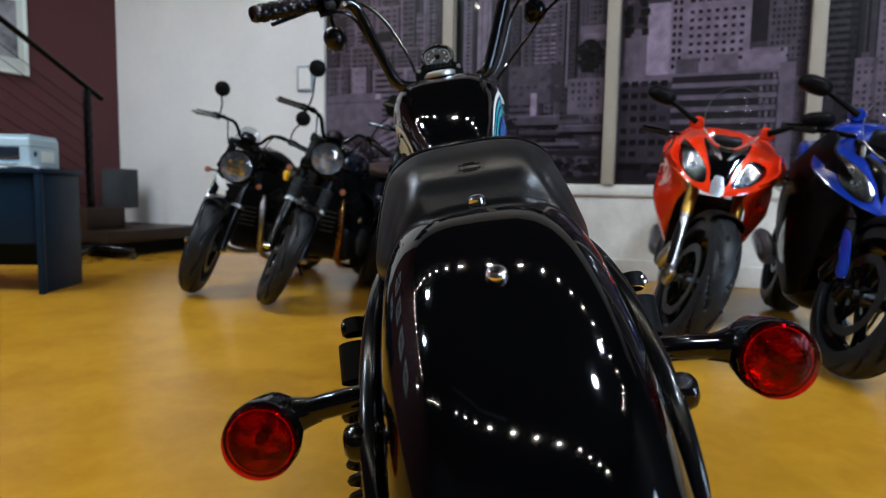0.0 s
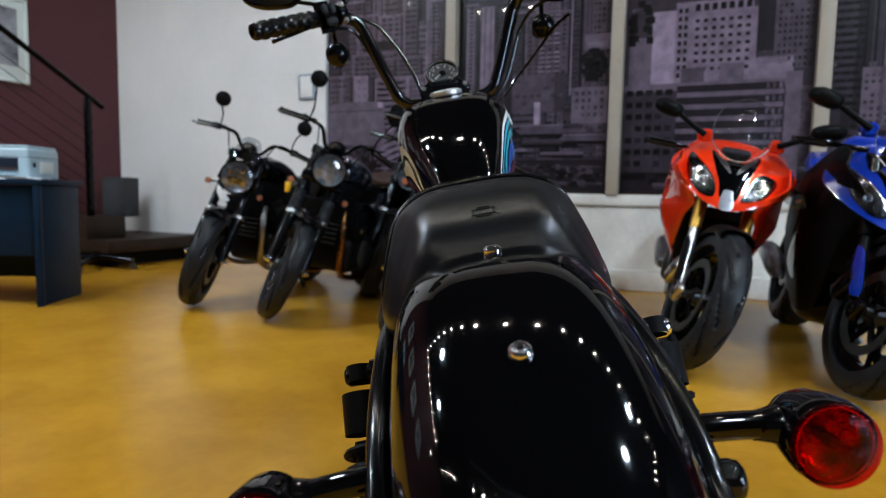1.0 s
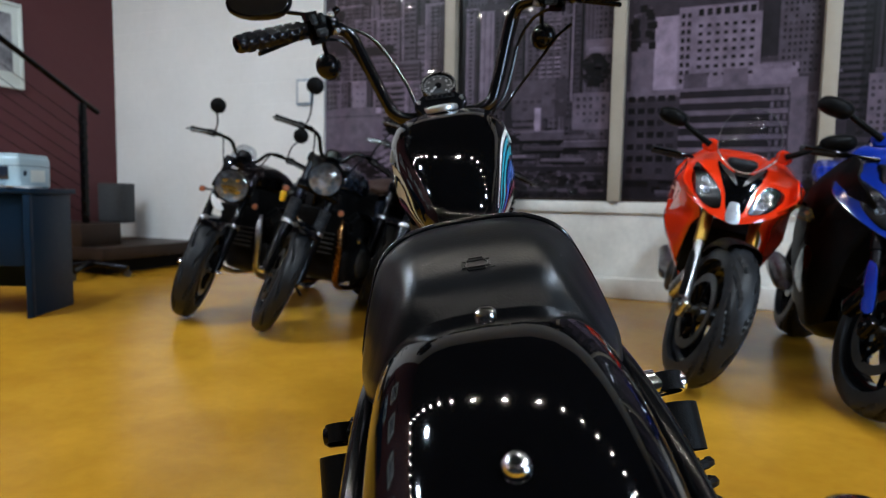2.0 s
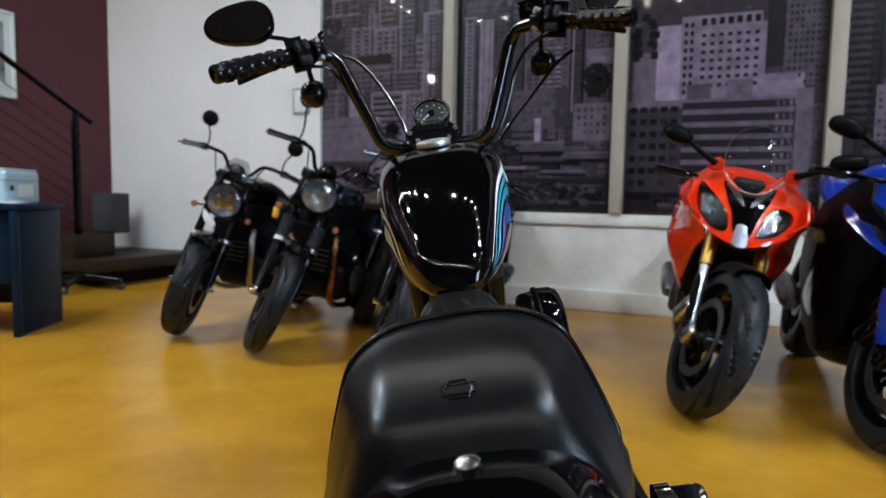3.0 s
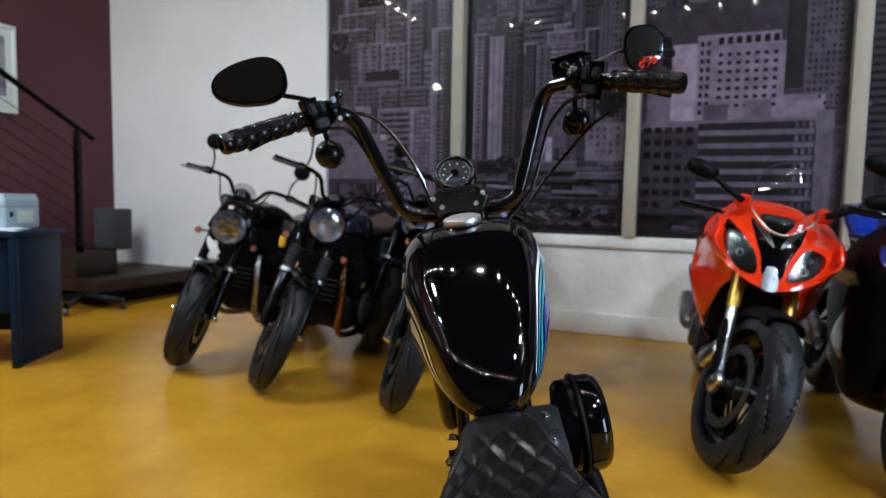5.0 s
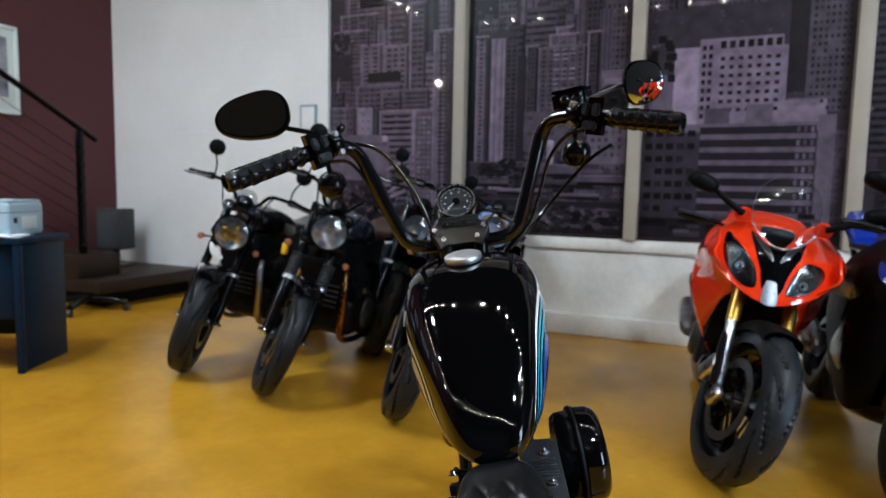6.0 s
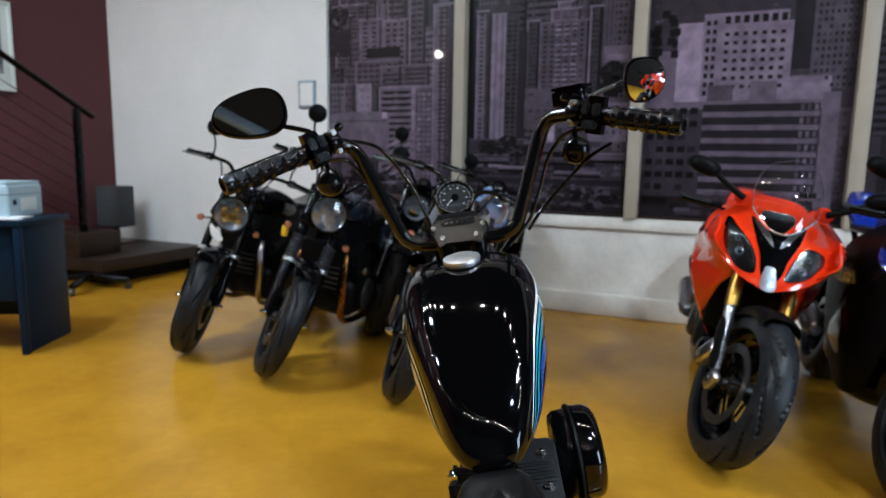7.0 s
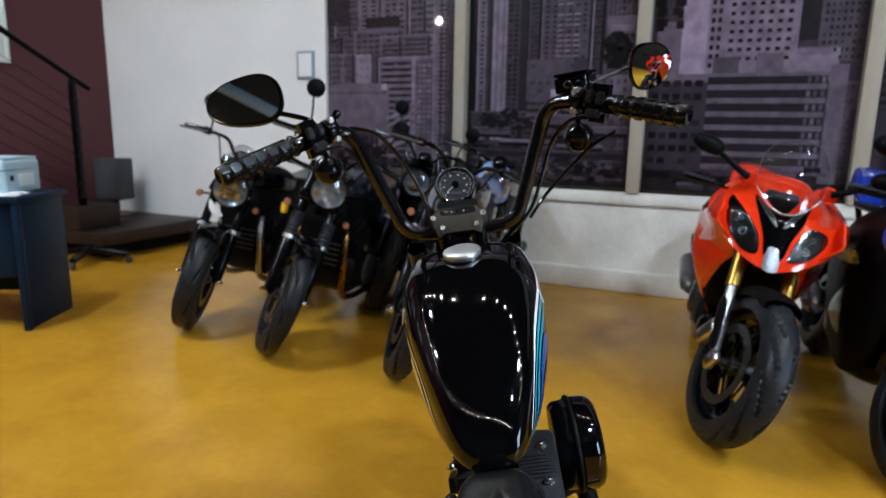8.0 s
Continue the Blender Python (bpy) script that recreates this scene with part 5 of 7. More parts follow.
lathe(bm, [(0.084, 0.010), (0.05, -0.04), (0.015, -0.06), (0.0, -0.06)], (0, 1.43, 0.86), (0, 1, 0), 32)
part("headlight_reflector", bm, "lamp_reflector", hl)
bm = B()
rings = []
for a in np.linspace(-52, 58, 34):
    ring = []
    for k in range(17):
        u = math.pi * k / 16
        x, dd = 0.066 * spow(math.cos(u), 0.7), spow(math.sin(u), 0.8)
        r = 0.352 - 0.05 * (1 - dd)
        ring.append(AXLE_F + Vector((x, r * math.sin(radians(a)), r * math.cos(radians(a)))))
    rings.append(ring + [p + (AXLE_F - p).normalized() * 0.003 for p in ring[::-1]])
loft(bm, rings)
part("front_fender", bm, "gloss_black", fork, sharp=60)

# frame, engine, air cleaner, exhaust
for nm, pts, r in (("frame_backbone", [(0, 1.27, 0.86), (0, 1.0, 0.74), (0, 0.75, 0.655), (0, 0.52, 0.60)], 0.022),
                   ("down_tube", [(0.05, 1.30, 0.80), (0.07, 1.36, 0.55), (0.09, 1.33, 0.28), (0.10, 1.15, 0.19), (0.10, 0.70, 0.19), (0.10, 0.48, 0.27), (0.105, 0.42, 0.45), (0.10, 0.50, 0.60)], 0.016),
                   ("down_tube", [(-0.05, 1.30, 0.80), (-0.07, 1.36, 0.55), (-0.09, 1.33, 0.28), (-0.10, 1.15, 0.19), (-0.10, 0.70, 0.19), (-0.10, 0.48, 0.27), (-0.105, 0.42, 0.45), (-0.10, 0.50, 0.60)], 0.016),
                   ("swing_arm", [(0.10, 0.62, 0.33), (0.105, 0.42, 0.325), (0.095, 0.20, 0.322)], 0.018),
                   ("swing_arm", [(-0.10, 0.62, 0.33), (-0.105, 0.42, 0.325), (-0.095, 0.20, 0.322)], 0.018)):
    bm = B()
    tube(bm, pts, r, 12, 6)
    part(nm, bm, "satin_black", cruiser)
bm = B()
box(bm, (0.22, 0.52, 0.20), (0, 0.88, 0.30), 0.05, segs=4)
part("crankcase", bm, "engine_black", cruiser, "black crankcase")
bm = B()
lathe(bm, [(0.0, 0.035), (0.09, 0.03), (0.12, 0.01), (0.125, -0.02)], (-0.115, 1.0, 0.30), (-1, 0, 0), 30)
lathe(bm, [(0.0, 0.03), (0.07, 0.026), (0.095, 0.01), (0.10, -0.02)], (-0.115, 0.74, 0.31), (-1, 0, 0), 26)
part("primary_cover", bm, "engine_black", cruiser)
for y0, lean in ((1.01, 22), (0.80, -22)):
    dirv = Vector((0, math.sin(radians(lean)), math.cos(radians(lean))))
    base = Vector((0, 0.905, 0.36))
    bm = B()
    cyl(bm, base + dirv * 0.02, base + dirv * 0.20, 0.05, 24)
    cylr = part("engine_cylinder", bm, "engine_black", cruiser, "finned black engine cylinder")
    for k in range(9):
        bm = B()
        f = Matrix.Translation(base + dirv * (0.05 + 0.014 * k)) @ dirv.to_track_quat("Z", "Y").to_matrix().to_4x4()
        tmp = B()
        bmesh.ops.create_cube(tmp, size=1)
        bmesh.ops.scale(tmp, vec=(0.212 - 0.004 * (k % 2), 0.150, 0.0042), verts=tmp.verts)
        bmesh.ops.bevel(tmp, geom=[e for e in tmp.edges if abs(e.verts[0].co.z - e.verts[1].co.z) > 1e-4], offset=0.03, segments=3, affect="EDGES")
        merge(bm, tmp, f)
        part("cooling_fin", bm, "engine_black", cylr)
    bm = B()
    f = Matrix.Translation(base + dirv * 0.205) @ dirv.to_track_quat("Z", "Y").to_matrix().to_4x4()
    tmp = B()
    bmesh.ops.create_cube(tmp, size=1)
    bmesh.ops.scale(tmp, vec=(0.178, 0.125, 0.062), verts=tmp.verts)
    bmesh.ops.bevel(tmp, geom=tmp.edges[:], offset=0.018, segments=3, affect="EDGES")
    merge(bm, tmp, f)
    rock = part("rocker_cover", bm, "engine_black", cruiser, "textured black rocker cover")
    for s in (-1, 1):
        for k in range(8):
            tmp = B()
            bmesh.ops.create_cube(tmp, size=1)
            bmesh.ops.scale(tmp, vec=(0.05, 0.0045, 0.006), verts=tmp.verts)
            part("cover_rib", merge(B(), tmp, f @ Matrix.Translation((s * 0.055, -0.038 + 0.0108 * k, 0.031))), "engine_black", rock)
    for s in (-1, 1):
        for k in (-1, 1):
            bm = B()
            lathe(bm, [(0.0, 0.010), (0.004, 0.010), (0.0045, 0.0075), (0.0065, 0.0075), (0.0065, 0.003), (0.010, 0.0025), (0.010, 0.0)], f @ Vector((s * 0.080, k * 0.045, 0.029)), dirv, 12)
            part("cover_bolt", bm, "chrome", rock, "bright hex bolt with a washer")
# ribbed cover plate between the tank and the air cleaner, with two bright bolts
bm = B()
outl = [(0.030, 0.800), (0.088, 0.800), (0.100, 0.822), (0.112, 1.020), (0.104, 1.040), (0.060, 1.045), (0.040, 1.0)]
loft(bm, [[Vector((0.06 + (x - 0.06) * k, 0.93 + (y - 0.93) * k, z)) for x, y in outl] for k, z in ((1, 0.53), (1, 0.592), (0.985, 0.597), (0.94, 0.600))])
cov = part("rocker_side_cover", bm, "charcoal", cruiser, "ribbed wrinkle-black cover with two bright bolts")
for k in range(7):
    bm = B()
    box(bm, (0.060, 0.0055, 0.006), (0.068, 0.876 + 0.0112 * k, 0.6015), 0.0015)
    part("cover_rib", bm, "charcoal", cov)
for x, y in ((0.082, 0.972), (0.080, 0.857)):
    bm = B()
    lathe(bm, [(0.0, 0.010), (0.0045, 0.010), (0.005, 0.0085), (0.0068, 0.008), (0.0068, 0.003), (0.0105, 0.0025), (0.0105, 0.0)], (x, y, 0.600), (0, 0, 1), 12)
    part("cover_bolt", bm, "chrome", cov, "bright hex bolt with a washer")
# air cleaner
bm = B()
ac = Vector((0.1345, 1.073, 0.5426))
lathe(bm, [(0.0, -0.022), (0.076, -0.022), (0.083, -0.014), (0.085, 0.006), (0.085, 0.012)], ac, (1, 0, 0), 56)
air = part("air_cleaner", bm, "satin_black", cruiser, "round black air cleaner with a glossy cover")
bm = B()
lathe(bm, [(0.084, 0.009), (0.0915, 0.011), (0.0935, 0.015), (0.0915, 0.020), (0.085, 0.021)], ac, (1, 0, 0), 56)
part("cover_rim", bm, "matte_black", air)
bm = B()
lathe(bm, [(0.086, 0.019), (0.0895, 0.023), (0.0885, 0.046), (0.083, 0.058), (0.074, 0.064), (0.055, 0.067), (0.0, 0.068)], ac, (1, 0, 0), 56)
part("cover", bm, "gloss_black", air, "mirror-gloss black round cover")
bm = B()
tube(bm, [(0.05, 0.86, 0.60), (0.06, 0.80, 0.61), (0.05, 0.73, 0.60), (0.04, 0.66, 0.57)], 0.011, 10, 6)
tube(bm, [(0.035, 0.80, 0.64), (0.05, 0.75, 0.645), (0.055, 0.68, 0.62)], 0.007, 10, 6)
part("wiring_loom", bm, "rubber", cruiser)
for k, z in ((0, 0.20), (1, 0.29)):
    bm = B()
    tube(bm, [(0.10, 1.05 - 0.25 * k, 0.46), (0.165, 1.10 - 0.25 * k, 0.42), (0.175, 1.02 - 0.25 * k, z + 0.02), (0.175, 0.80 - 0.2 * k, z), (0.178, 0.45 - 0.1 * k, z)], 0.02, 12, 7)
    part("exhaust_pipe", bm, "matte_black", cruiser)
    bm = B()
    lathe(bm, [(0.02, 0.0), (0.034, 0.03), (0.037, 0.06), (0.037, 0.34), (0.033, 0.37), (0.03, 0.365), (0.03, 0.33)], (0.170, 0.55 - 0.1 * k, z), (0, -1, -0.02), 24)
    part("silencer", bm, "matte_black", cruiser)
bm = B()
tube(bm, [(-0.11, 0.93, 0.20), (-0.165, 0.96, 0.13), (-0.235, 0.98, 0.052)], 0.011, 10, 5)
part("side_stand", bm, "satin_black", cruiser)
for s in (-1, 1):
    bm = B()
    cyl(bm, (s * 0.13, 0.98, 0.30), (s * 0.27, 0.98, 0.30), 0.015, 14)
    part("footpeg", bm, "rubber", cruiser)
# side oil tank and battery cover beside the seat
for s in (-1, 1):
    bm = B()
    box(bm, (0.03, 0.17, 0.17), (s * 0.108, 0.56, 0.475), 0.014, segs=3)
    part("side_cover", bm, "satin_black", cruiser)

# ---- the parked motorcycles along the wall ----
def steer(head, axle, degrees):
    """The turn of the steered parts about the steering axis, to the rider's left."""
    ax = (Vector(head) - Vector(axle)).normalized()
    return Matrix.Translation(head) @ Matrix.Rotation(radians(degrees), 4, ax) @ Matrix.Translation(-Vector(head))


def body_loft(rows, n=28, px=0.7, pz=0.7):
    """A closed body along y; rows of (y, half width, top, bottom)."""
    bm = B()
    rings = []
    for y, w, top, bot in rows:
        mid, h = (top + bot) / 2, (top - bot) / 2
        rings.append([Vector((w * spow(math.cos(a), px), y, mid + h * spow(math.sin(a), pz))) for a in (2 * math.pi * k / n for k in range(n))])
    return loft(bm, rings)


def smooth_rows(rows, steps=34):
    rows = sorted(rows)
    return [(y, *lerp_table(rows, y)) for y in np.linspace(rows[0][0], rows[-1][0], steps)]


def shield(outline, place, thick=0.006, rings=7, res=5):
    """A domed panel: outline of (u, v) round its middle, laid on a surface by place(u, v), with a rim of its own."""
    pts = smooth_path([(u, v, 0) for u, v in outline], res, True)
    cu, cv = sum(p.x for p in pts) / len(pts), sum(p.y for p in pts) / len(pts)
    bm = B()
    front = []
    for k in range(1, rings + 1):
        s = k / rings
        front.append([bm.verts.new(place(cu + (p.x - cu) * s, cv + (p.y - cv) * s, 0.0 if k < rings else -thick * 0.25)) for p in pts])
    back = [bm.verts.new(place(p.x, p.y, -thick)) for p in pts]
    mid = bm.verts.new(place(cu, cv, 0.0))
    midb = bm.verts.new(place(cu, cv, -thick))
    n = len(pts)
    for i in range(n):
        j = (i + 1) % n
        bm.faces.new((mid, front[0][i], front[0][j]))
        for a, b in zip(front, front[1:]):
            bm.faces.new((a[i], b[i], b[j], a[j]))
        bm.faces.new((front[-1][i], back[i], back[j], front[-1][j]))
        bm.faces.new((back[i], midb, back[j]))
    return bm


def fender_arc(parent, axle, r, hw, a0, a1, mat, drop=0.035):
    bm = B()
    rings = []
    for a in np.linspace(a0, a1, 24):
        ring = []
        for k in range(13):
            u = math.pi * k / 12
            rr = r - drop * (1 - spow(math.sin(u), 0.8))
            ring.append(Vector(axle) + Vector((hw * spow(math.cos(u), 0.7), rr * math.sin(radians(a)), rr * math.cos(radians(a)))))
        rings.append(ring + [p + (Vector(axle) - p).normalized() * 0.003 for p in ring[::-1]])
    loft(bm, rings)
    return part("front_fender", bm, mat, parent, sharp=60)


def round_lamp(parent, at, r, shell, leds=0, axis=(0, 1, 0)):
    bm = B()
    lathe(bm, [(0.0, -0.09), (r * 0.5, -0.082), (r * 0.85, -0.055), (r, -0.015), (r * 1.03, 0.004), (r * 0.99, 0.010), (r * 0.93, 0.010), (r * 0.93, 0.0)], at, axis, 32)
    lamp = part("headlight", bm, shell, parent, "round headlight with a clear ribbed lens")
    bm = B()
    lathe(bm, [(r * 0.92, 0.004), (r * 0.6, -0.035), (r * 0.25, -0.05), (0.0, -0.05)], at, axis, 28)
    part("headlight_reflector", bm, "lamp_reflector", lamp)
    bm = B()
    lathe(bm, [(r * 0.93, 0.006), (r * 0.7, 0.018), (r * 0.35, 0.025), (0.0, 0.027)], at, axis, 28)
    part("headlight_lens", bm, "lens_fluted", lamp)
    for i in range(leds):
        a = 2 * math.pi * i / leds + 0.5
        bm = B()
        lathe(bm, [(0.0, 0.012), (r * 0.14, 0.008), (r * 0.2, -0.01), (r * 0.2, -0.03)], Vector(at) + Vector((r * 0.5 * math.cos(a), 0.0, r * 0.5 * math.sin(a))), axis, 14)
        part("led_projector", bm, "chrome", lamp)
    return lamp


def indicator(parent, a, b, r=0.022, col="amber"):
    bm = B()
    cyl(bm, a, b, 0.006, 8)
    d = Vector((0, 1, 0))
    lathe(bm, [(0.0, -0.035), (r * 0.7, -0.03), (r, -0.01), (r, 0.006)], b, d, 16)
    st = part("turn_signal", bm, "matte_black", parent, "small turn signal with an amber lens")
    bm = B()
    lathe(bm, [(r * 0.95, 0.004), (r * 0.8, 0.014), (0.0, 0.018)], b, d, 16)
    part("signal_lens", bm, col, st, "amber lens")


def engine(parent, y, z, w=0.24, fins=True, mat="engine_black"):
    bm = B()
    box(bm, (w, 0.40, 0.22), (0, y - 0.02, z - 0.08), 0.05, segs=3)
    part("crankcase", bm, mat, parent)
    for s in (-1, 1):
        bm = B()
        lathe(bm, [(0.0, 0.03), (0.07, 0.027), (0.09, 0.012), (0.095, -0.02)], (s * w / 2, y - 0.05, z - 0.08), (s, 0, 0), 24)
        part("engine_cover", bm, "engine_grey", parent, "grey round engine cover")
    d = Vector((0, 0.35, 0.94)).normalized()
    f = d.to_track_quat("Z", "Y").to_matrix().to_4x4()
    for k in range(8):
        tmp = B()
        bmesh.ops.create_cube(tmp, size=1)
        bmesh.ops.scale(tmp, vec=(w * 1.05 - 0.008 * (k % 2), 0.19, 0.006), verts=tmp.verts)
        bm = merge(B(), tmp, Matrix.Translation(Vector((0, y + 0.05, z + 0.03)) + d * 0.019 * k) @ f)
        part("cooling_fin", bm, mat, parent)
    bm = B()
    tmp = B()
    bmesh.ops.create_cube(tmp, size=1)
    bmesh.ops.scale(tmp, vec=(w * 1.0, 0.17, 0.26), verts=tmp.verts)
    bmesh.ops.bevel(tmp, geom=tmp.edges[:], offset=0.025, segments=2, affect="EDGES")
    merge(bm, tmp, Matrix.Translation(Vector((0, y + 0.05, z + 0.03)) + d * 0.09) @ f)
    part("cylinder_head", bm, mat, parent)


def retro_bike(label, contact, theta, lean, turn, paint, seat_mat, style="cast", shell="satin_black", hl=(0.80, -0.27, 0.085), leds=0,
               bar=(1.03, 0.38, 0.02), mirrors="round", mirror_z=1.25, mirror_x=0.26, pipes="copper", cowl=None, fork_col="satin_black", rotor=0.15, tyre=0.115, caliper="engine_grey"):
    m = pose(contact[0], contact[1], 0, 0, 0, theta) @ pose(0, 0.09, 0, 0, -lean, 0)
    bike = thing("roadster_motorcycle", m, label, "motorcycle", "motorcycles parked along the wall")
    R = 0.305
    head, axle = Vector((0, -0.43, 0.90)), Vector((0, -0.09, R))
    front = (bike, steer(head, axle, turn))
    wheel(front, axle, R, tyre, 0.225, style, rotor=rotor, tread=8, mat="steel" if style == "wire" else "satin_black")
    wheel(bike, (0, -1.40, R + 0.005), R + 0.005, 0.16, 0.22, style, rotor=0.11, tread=8)
    # forks
    for s in (-1, 1):
        top, bot = Vector((s * 0.088, -0.40, 0.94)), Vector((s * 0.088, -0.085, R - 0.01))
        d = (bot - top).normalized()
        bm = B()
        cyl(bm, top, top + d * 0.42, 0.026, 16)
        leg = part("fork_tube", bm, fork_col, front)
        bm = B()
        lathe(bm, [(0.029, 0.0), (0.033, 0.015), (0.031, 0.24), (0.026, 0.315), (0.0, 0.325)], top + d * 0.40, d, 18)
        part("fork_lower", bm, "satin_black", leg)
        bm = B()
        lathe(bm, [(0.0, 0.022), (0.009, 0.021), (0.014, 0.016), (0.016, 0.0), (0.022, -0.002), (0.022, -0.012)], bot + Vector((s * 0.022, 0, 0.01)), (s, 0, 0), 12)
        part("axle_nut", bm, "chrome", leg, "bright axle nut")
        bm = B()
        lathe(bm, [(0.030, -0.012), (0.036, -0.008), (0.036, 0.008), (0.030, 0.012)], top + d * 0.41, d, 18)
        part("fork_seal_ring", bm, "steel", leg, "bright seal ring")
        bm = B()
        lathe(bm, [(0.0, 0.010), (0.010, 0.009), (0.021, 0.004), (0.023, -0.008)], top - d * 0.004, -d, 16)
        part("fork_cap", bm, "chrome", leg, "chrome fork cap")
        if style == "wire":
            bm = B()
            lathe(bm, [(0.030 + 0.0045 * (k % 2), 0.011 * k) for k in range(13)], top + d * 0.27, d, 16)
            part("fork_gaiter", bm, "rubber", leg, "ribbed rubber fork gaiter")
        bm = B()
        box(bm, (0.035, 0.06, 0.10), bot + Vector((-s * 0.012, -0.075, 0.055)), 0.012, Euler((radians(-35), 0, 0)).to_matrix())
        part("brake_caliper", bm, caliper, leg, "brake caliper")
    for y, z in ((-0.40, 0.935), (-0.30, 0.79)):
        bm = B()
        box(bm, (0.25, 0.07, 0.03), (0, y, z), 0.012, Euler((radians(-33), 0, 0)).to_matrix())
        part("triple_clamp", bm, "satin_black", front)
    fender_arc(front, axle, R + 0.022, 0.07, -58, 26, "gloss_black")
    # lamp and gauge
    round_lamp(front, (0, hl[1], hl[0]), hl[2], shell, leds=leds)
    if cowl:
        bm = shield([(-0.105, 0.80), (-0.10, 0.89), (-0.08, 0.96), (0, 1.0), (0.08, 0.96), (0.10, 0.89), (0.105, 0.80), (0.0, 0.76)],
                    lambda u, v, o: Vector((u, hl[1] + 0.03 - 2.6 * u * u - 0.5 * (v - 0.75) + o, v)))
        part("headlight_cowl", bm, cowl, front, "painted headlight cowl")
    bm = B()
    lathe(bm, [(0.0, -0.05), (0.04, -0.045), (0.05, -0.02), (0.05, 0.004), (0.044, 0.004), (0.043, -0.004), (0.0, -0.004)], (0, -0.35, 0.995), (0, -0.75, 0.65), 24)
    g = part("instrument", bm, "satin_black", front)
    bm = B()
    lathe(bm, [(0.0, 0.001), (0.043, 0.001), (0.043, -0.002)], (0, -0.35, 0.995), (0, -0.75, 0.65), 24)
    part("dial", bm, "dial", g)
    if leds:
        part("lamp_bracket", shield([(-0.01, 0.665), (0.03, 0.655), (0.07, 0.685), (0.085, 0.735), (0.05, 0.72), (0.01, 0.69)], lambda u, v, o: Vector((u, -0.165 + o - 2.0 * u * u, v)), 0.006, 4, 3), "white_paint", front, "pale bracket under the headlight")
        part("gauge_hood", shield([(-0.07, 0.935), (0.07, 0.935), (0.075, 1.0), (0.04, 1.06), (-0.04, 1.06), (-0.075, 1.0)], lambda u, v, o: Vector((u, -0.285 + o - 4.0 * u * u - 0.5 * (v - 0.935), v)), 0.004, 6, 4), "screen", front, "small smoked fly screen")
    # bars
    bz, bw, drop = bar
    bm = B()
    half = [(0.0, -0.43, 0.975), (0.06, -0.43, 0.975), (0.12, -0.425, bz - 0.01), (0.20, -0.44, bz), (bw - 0.12, -0.47, bz - drop * 0.3), (bw, -0.53, bz - drop)]
    tube(bm, [(-x, y, z) for x, y, z in half[:0:-1]] + half, 0.0115, 12, 6)
    part("handlebar", bm, "satin_black", front)
    for s in (-1, 1):
        a, b = Vector((s * (bw - 0.12), -0.472, bz - drop * 0.3)), Vector((s * bw, -0.532, bz - drop))
        d = (b - a).normalized()
        bm = B()
        lathe(bm, [(0.0, 0.0), (0.019, 0.0)] + [(0.0165 + 0.0012 * (k % 2), 0.006 + 0.008 * k) for k in range(15)] + [(0.02, 0.128), (0.016, 0.136), (0.0, 0.137)], a, d, 16)
        part("grip", bm, "rubber_shiny", front)
        bm = B()
        box(bm, (0.05, 0.045, 0.042), a - d * 0.03, 0.01)
        part("switch_housing", bm, "matte_black", front)
        bm = B()
        fw = Vector((0, 1, 0))
        tube(bm, [a - d * 0.04 + fw * 0.03, a + fw * 0.055, a + d * 0.07 + fw * 0.06, a + d * 0.15 + fw * 0.065], 0.0062, 8, 5)
        part("hand_lever", bm, "engine_grey", front, "grey metal hand lever")
        if mirrors:
            mc = Vector((s * mirror_x, -0.46, mirror_z))
            bm = B()
            tube(bm, [a - d * 0.05 + Vector((0, 0, 0.015)), a - d * 0.05 + Vector((s * 0.004, 0.004, 0.08)), mc + Vector((0, 0.01, -0.03))], 0.005, 8, 5)
            lathe(bm, [(0.0, -0.018), (0.03, -0.014), (0.047, -0.004), (0.049, 0.006), (0.045, 0.008)], mc, (0, -1, 0.05), 28)
            mi = part("mirror", bm, "matte_black", front, "round rear-view mirror")
            bm = B()
            lathe(bm, [(0.0, 0.0075), (0.045, 0.0075), (0.045, 0.004)], mc, (0, -1, 0.05), 24)
            part("mirror_glass", bm, "mirror", mi)
        indicator(front, (s * 0.10, -0.30, 0.74), (s * 0.165, -0.27, 0.73), 0.019)
        indicator(bike, (s * 0.06, -1.66, 0.70), (s * 0.13, -1.68, 0.69), 0.018)
    # tank, seat, tail, frame
    part("fuel_tank", body_loft(smooth_rows([(-1.02, 0.03, 0.80, 0.74), (-1.0, 0.075, 0.83, 0.72), (-0.92, 0.105, 0.86, 0.71), (-0.78, 0.135, 0.915, 0.72), (-0.66, 0.145, 0.94, 0.74), (-0.56, 0.135, 0.935, 0.77), (-0.49, 0.10, 0.90, 0.79), (-0.475, 0.04, 0.86, 0.81)])), paint, bike, "painted teardrop fuel tank", sharp=75)
    bm = B()
    lathe(bm, [(0.034, -0.01), (0.036, 0.006), (0.030, 0.012), (0.0, 0.014)], (0, -0.66, 0.935), (0, 0.05, 1), 24)
    part("filler_cap", bm, "steel", bike)
    part("seat", body_loft(smooth_rows([(-1.66, 0.05, 0.86, 0.81), (-1.62, 0.10, 0.88, 0.80), (-1.45, 0.12, 0.865, 0.785), (-1.25, 0.125, 0.83, 0.765), (-1.10, 0.11, 0.82, 0.76), (-0.99, 0.07, 0.83, 0.76), (-0.97, 0.03, 0.82, 0.78)])), seat_mat, bike, "padded two-up seat", sharp=75)
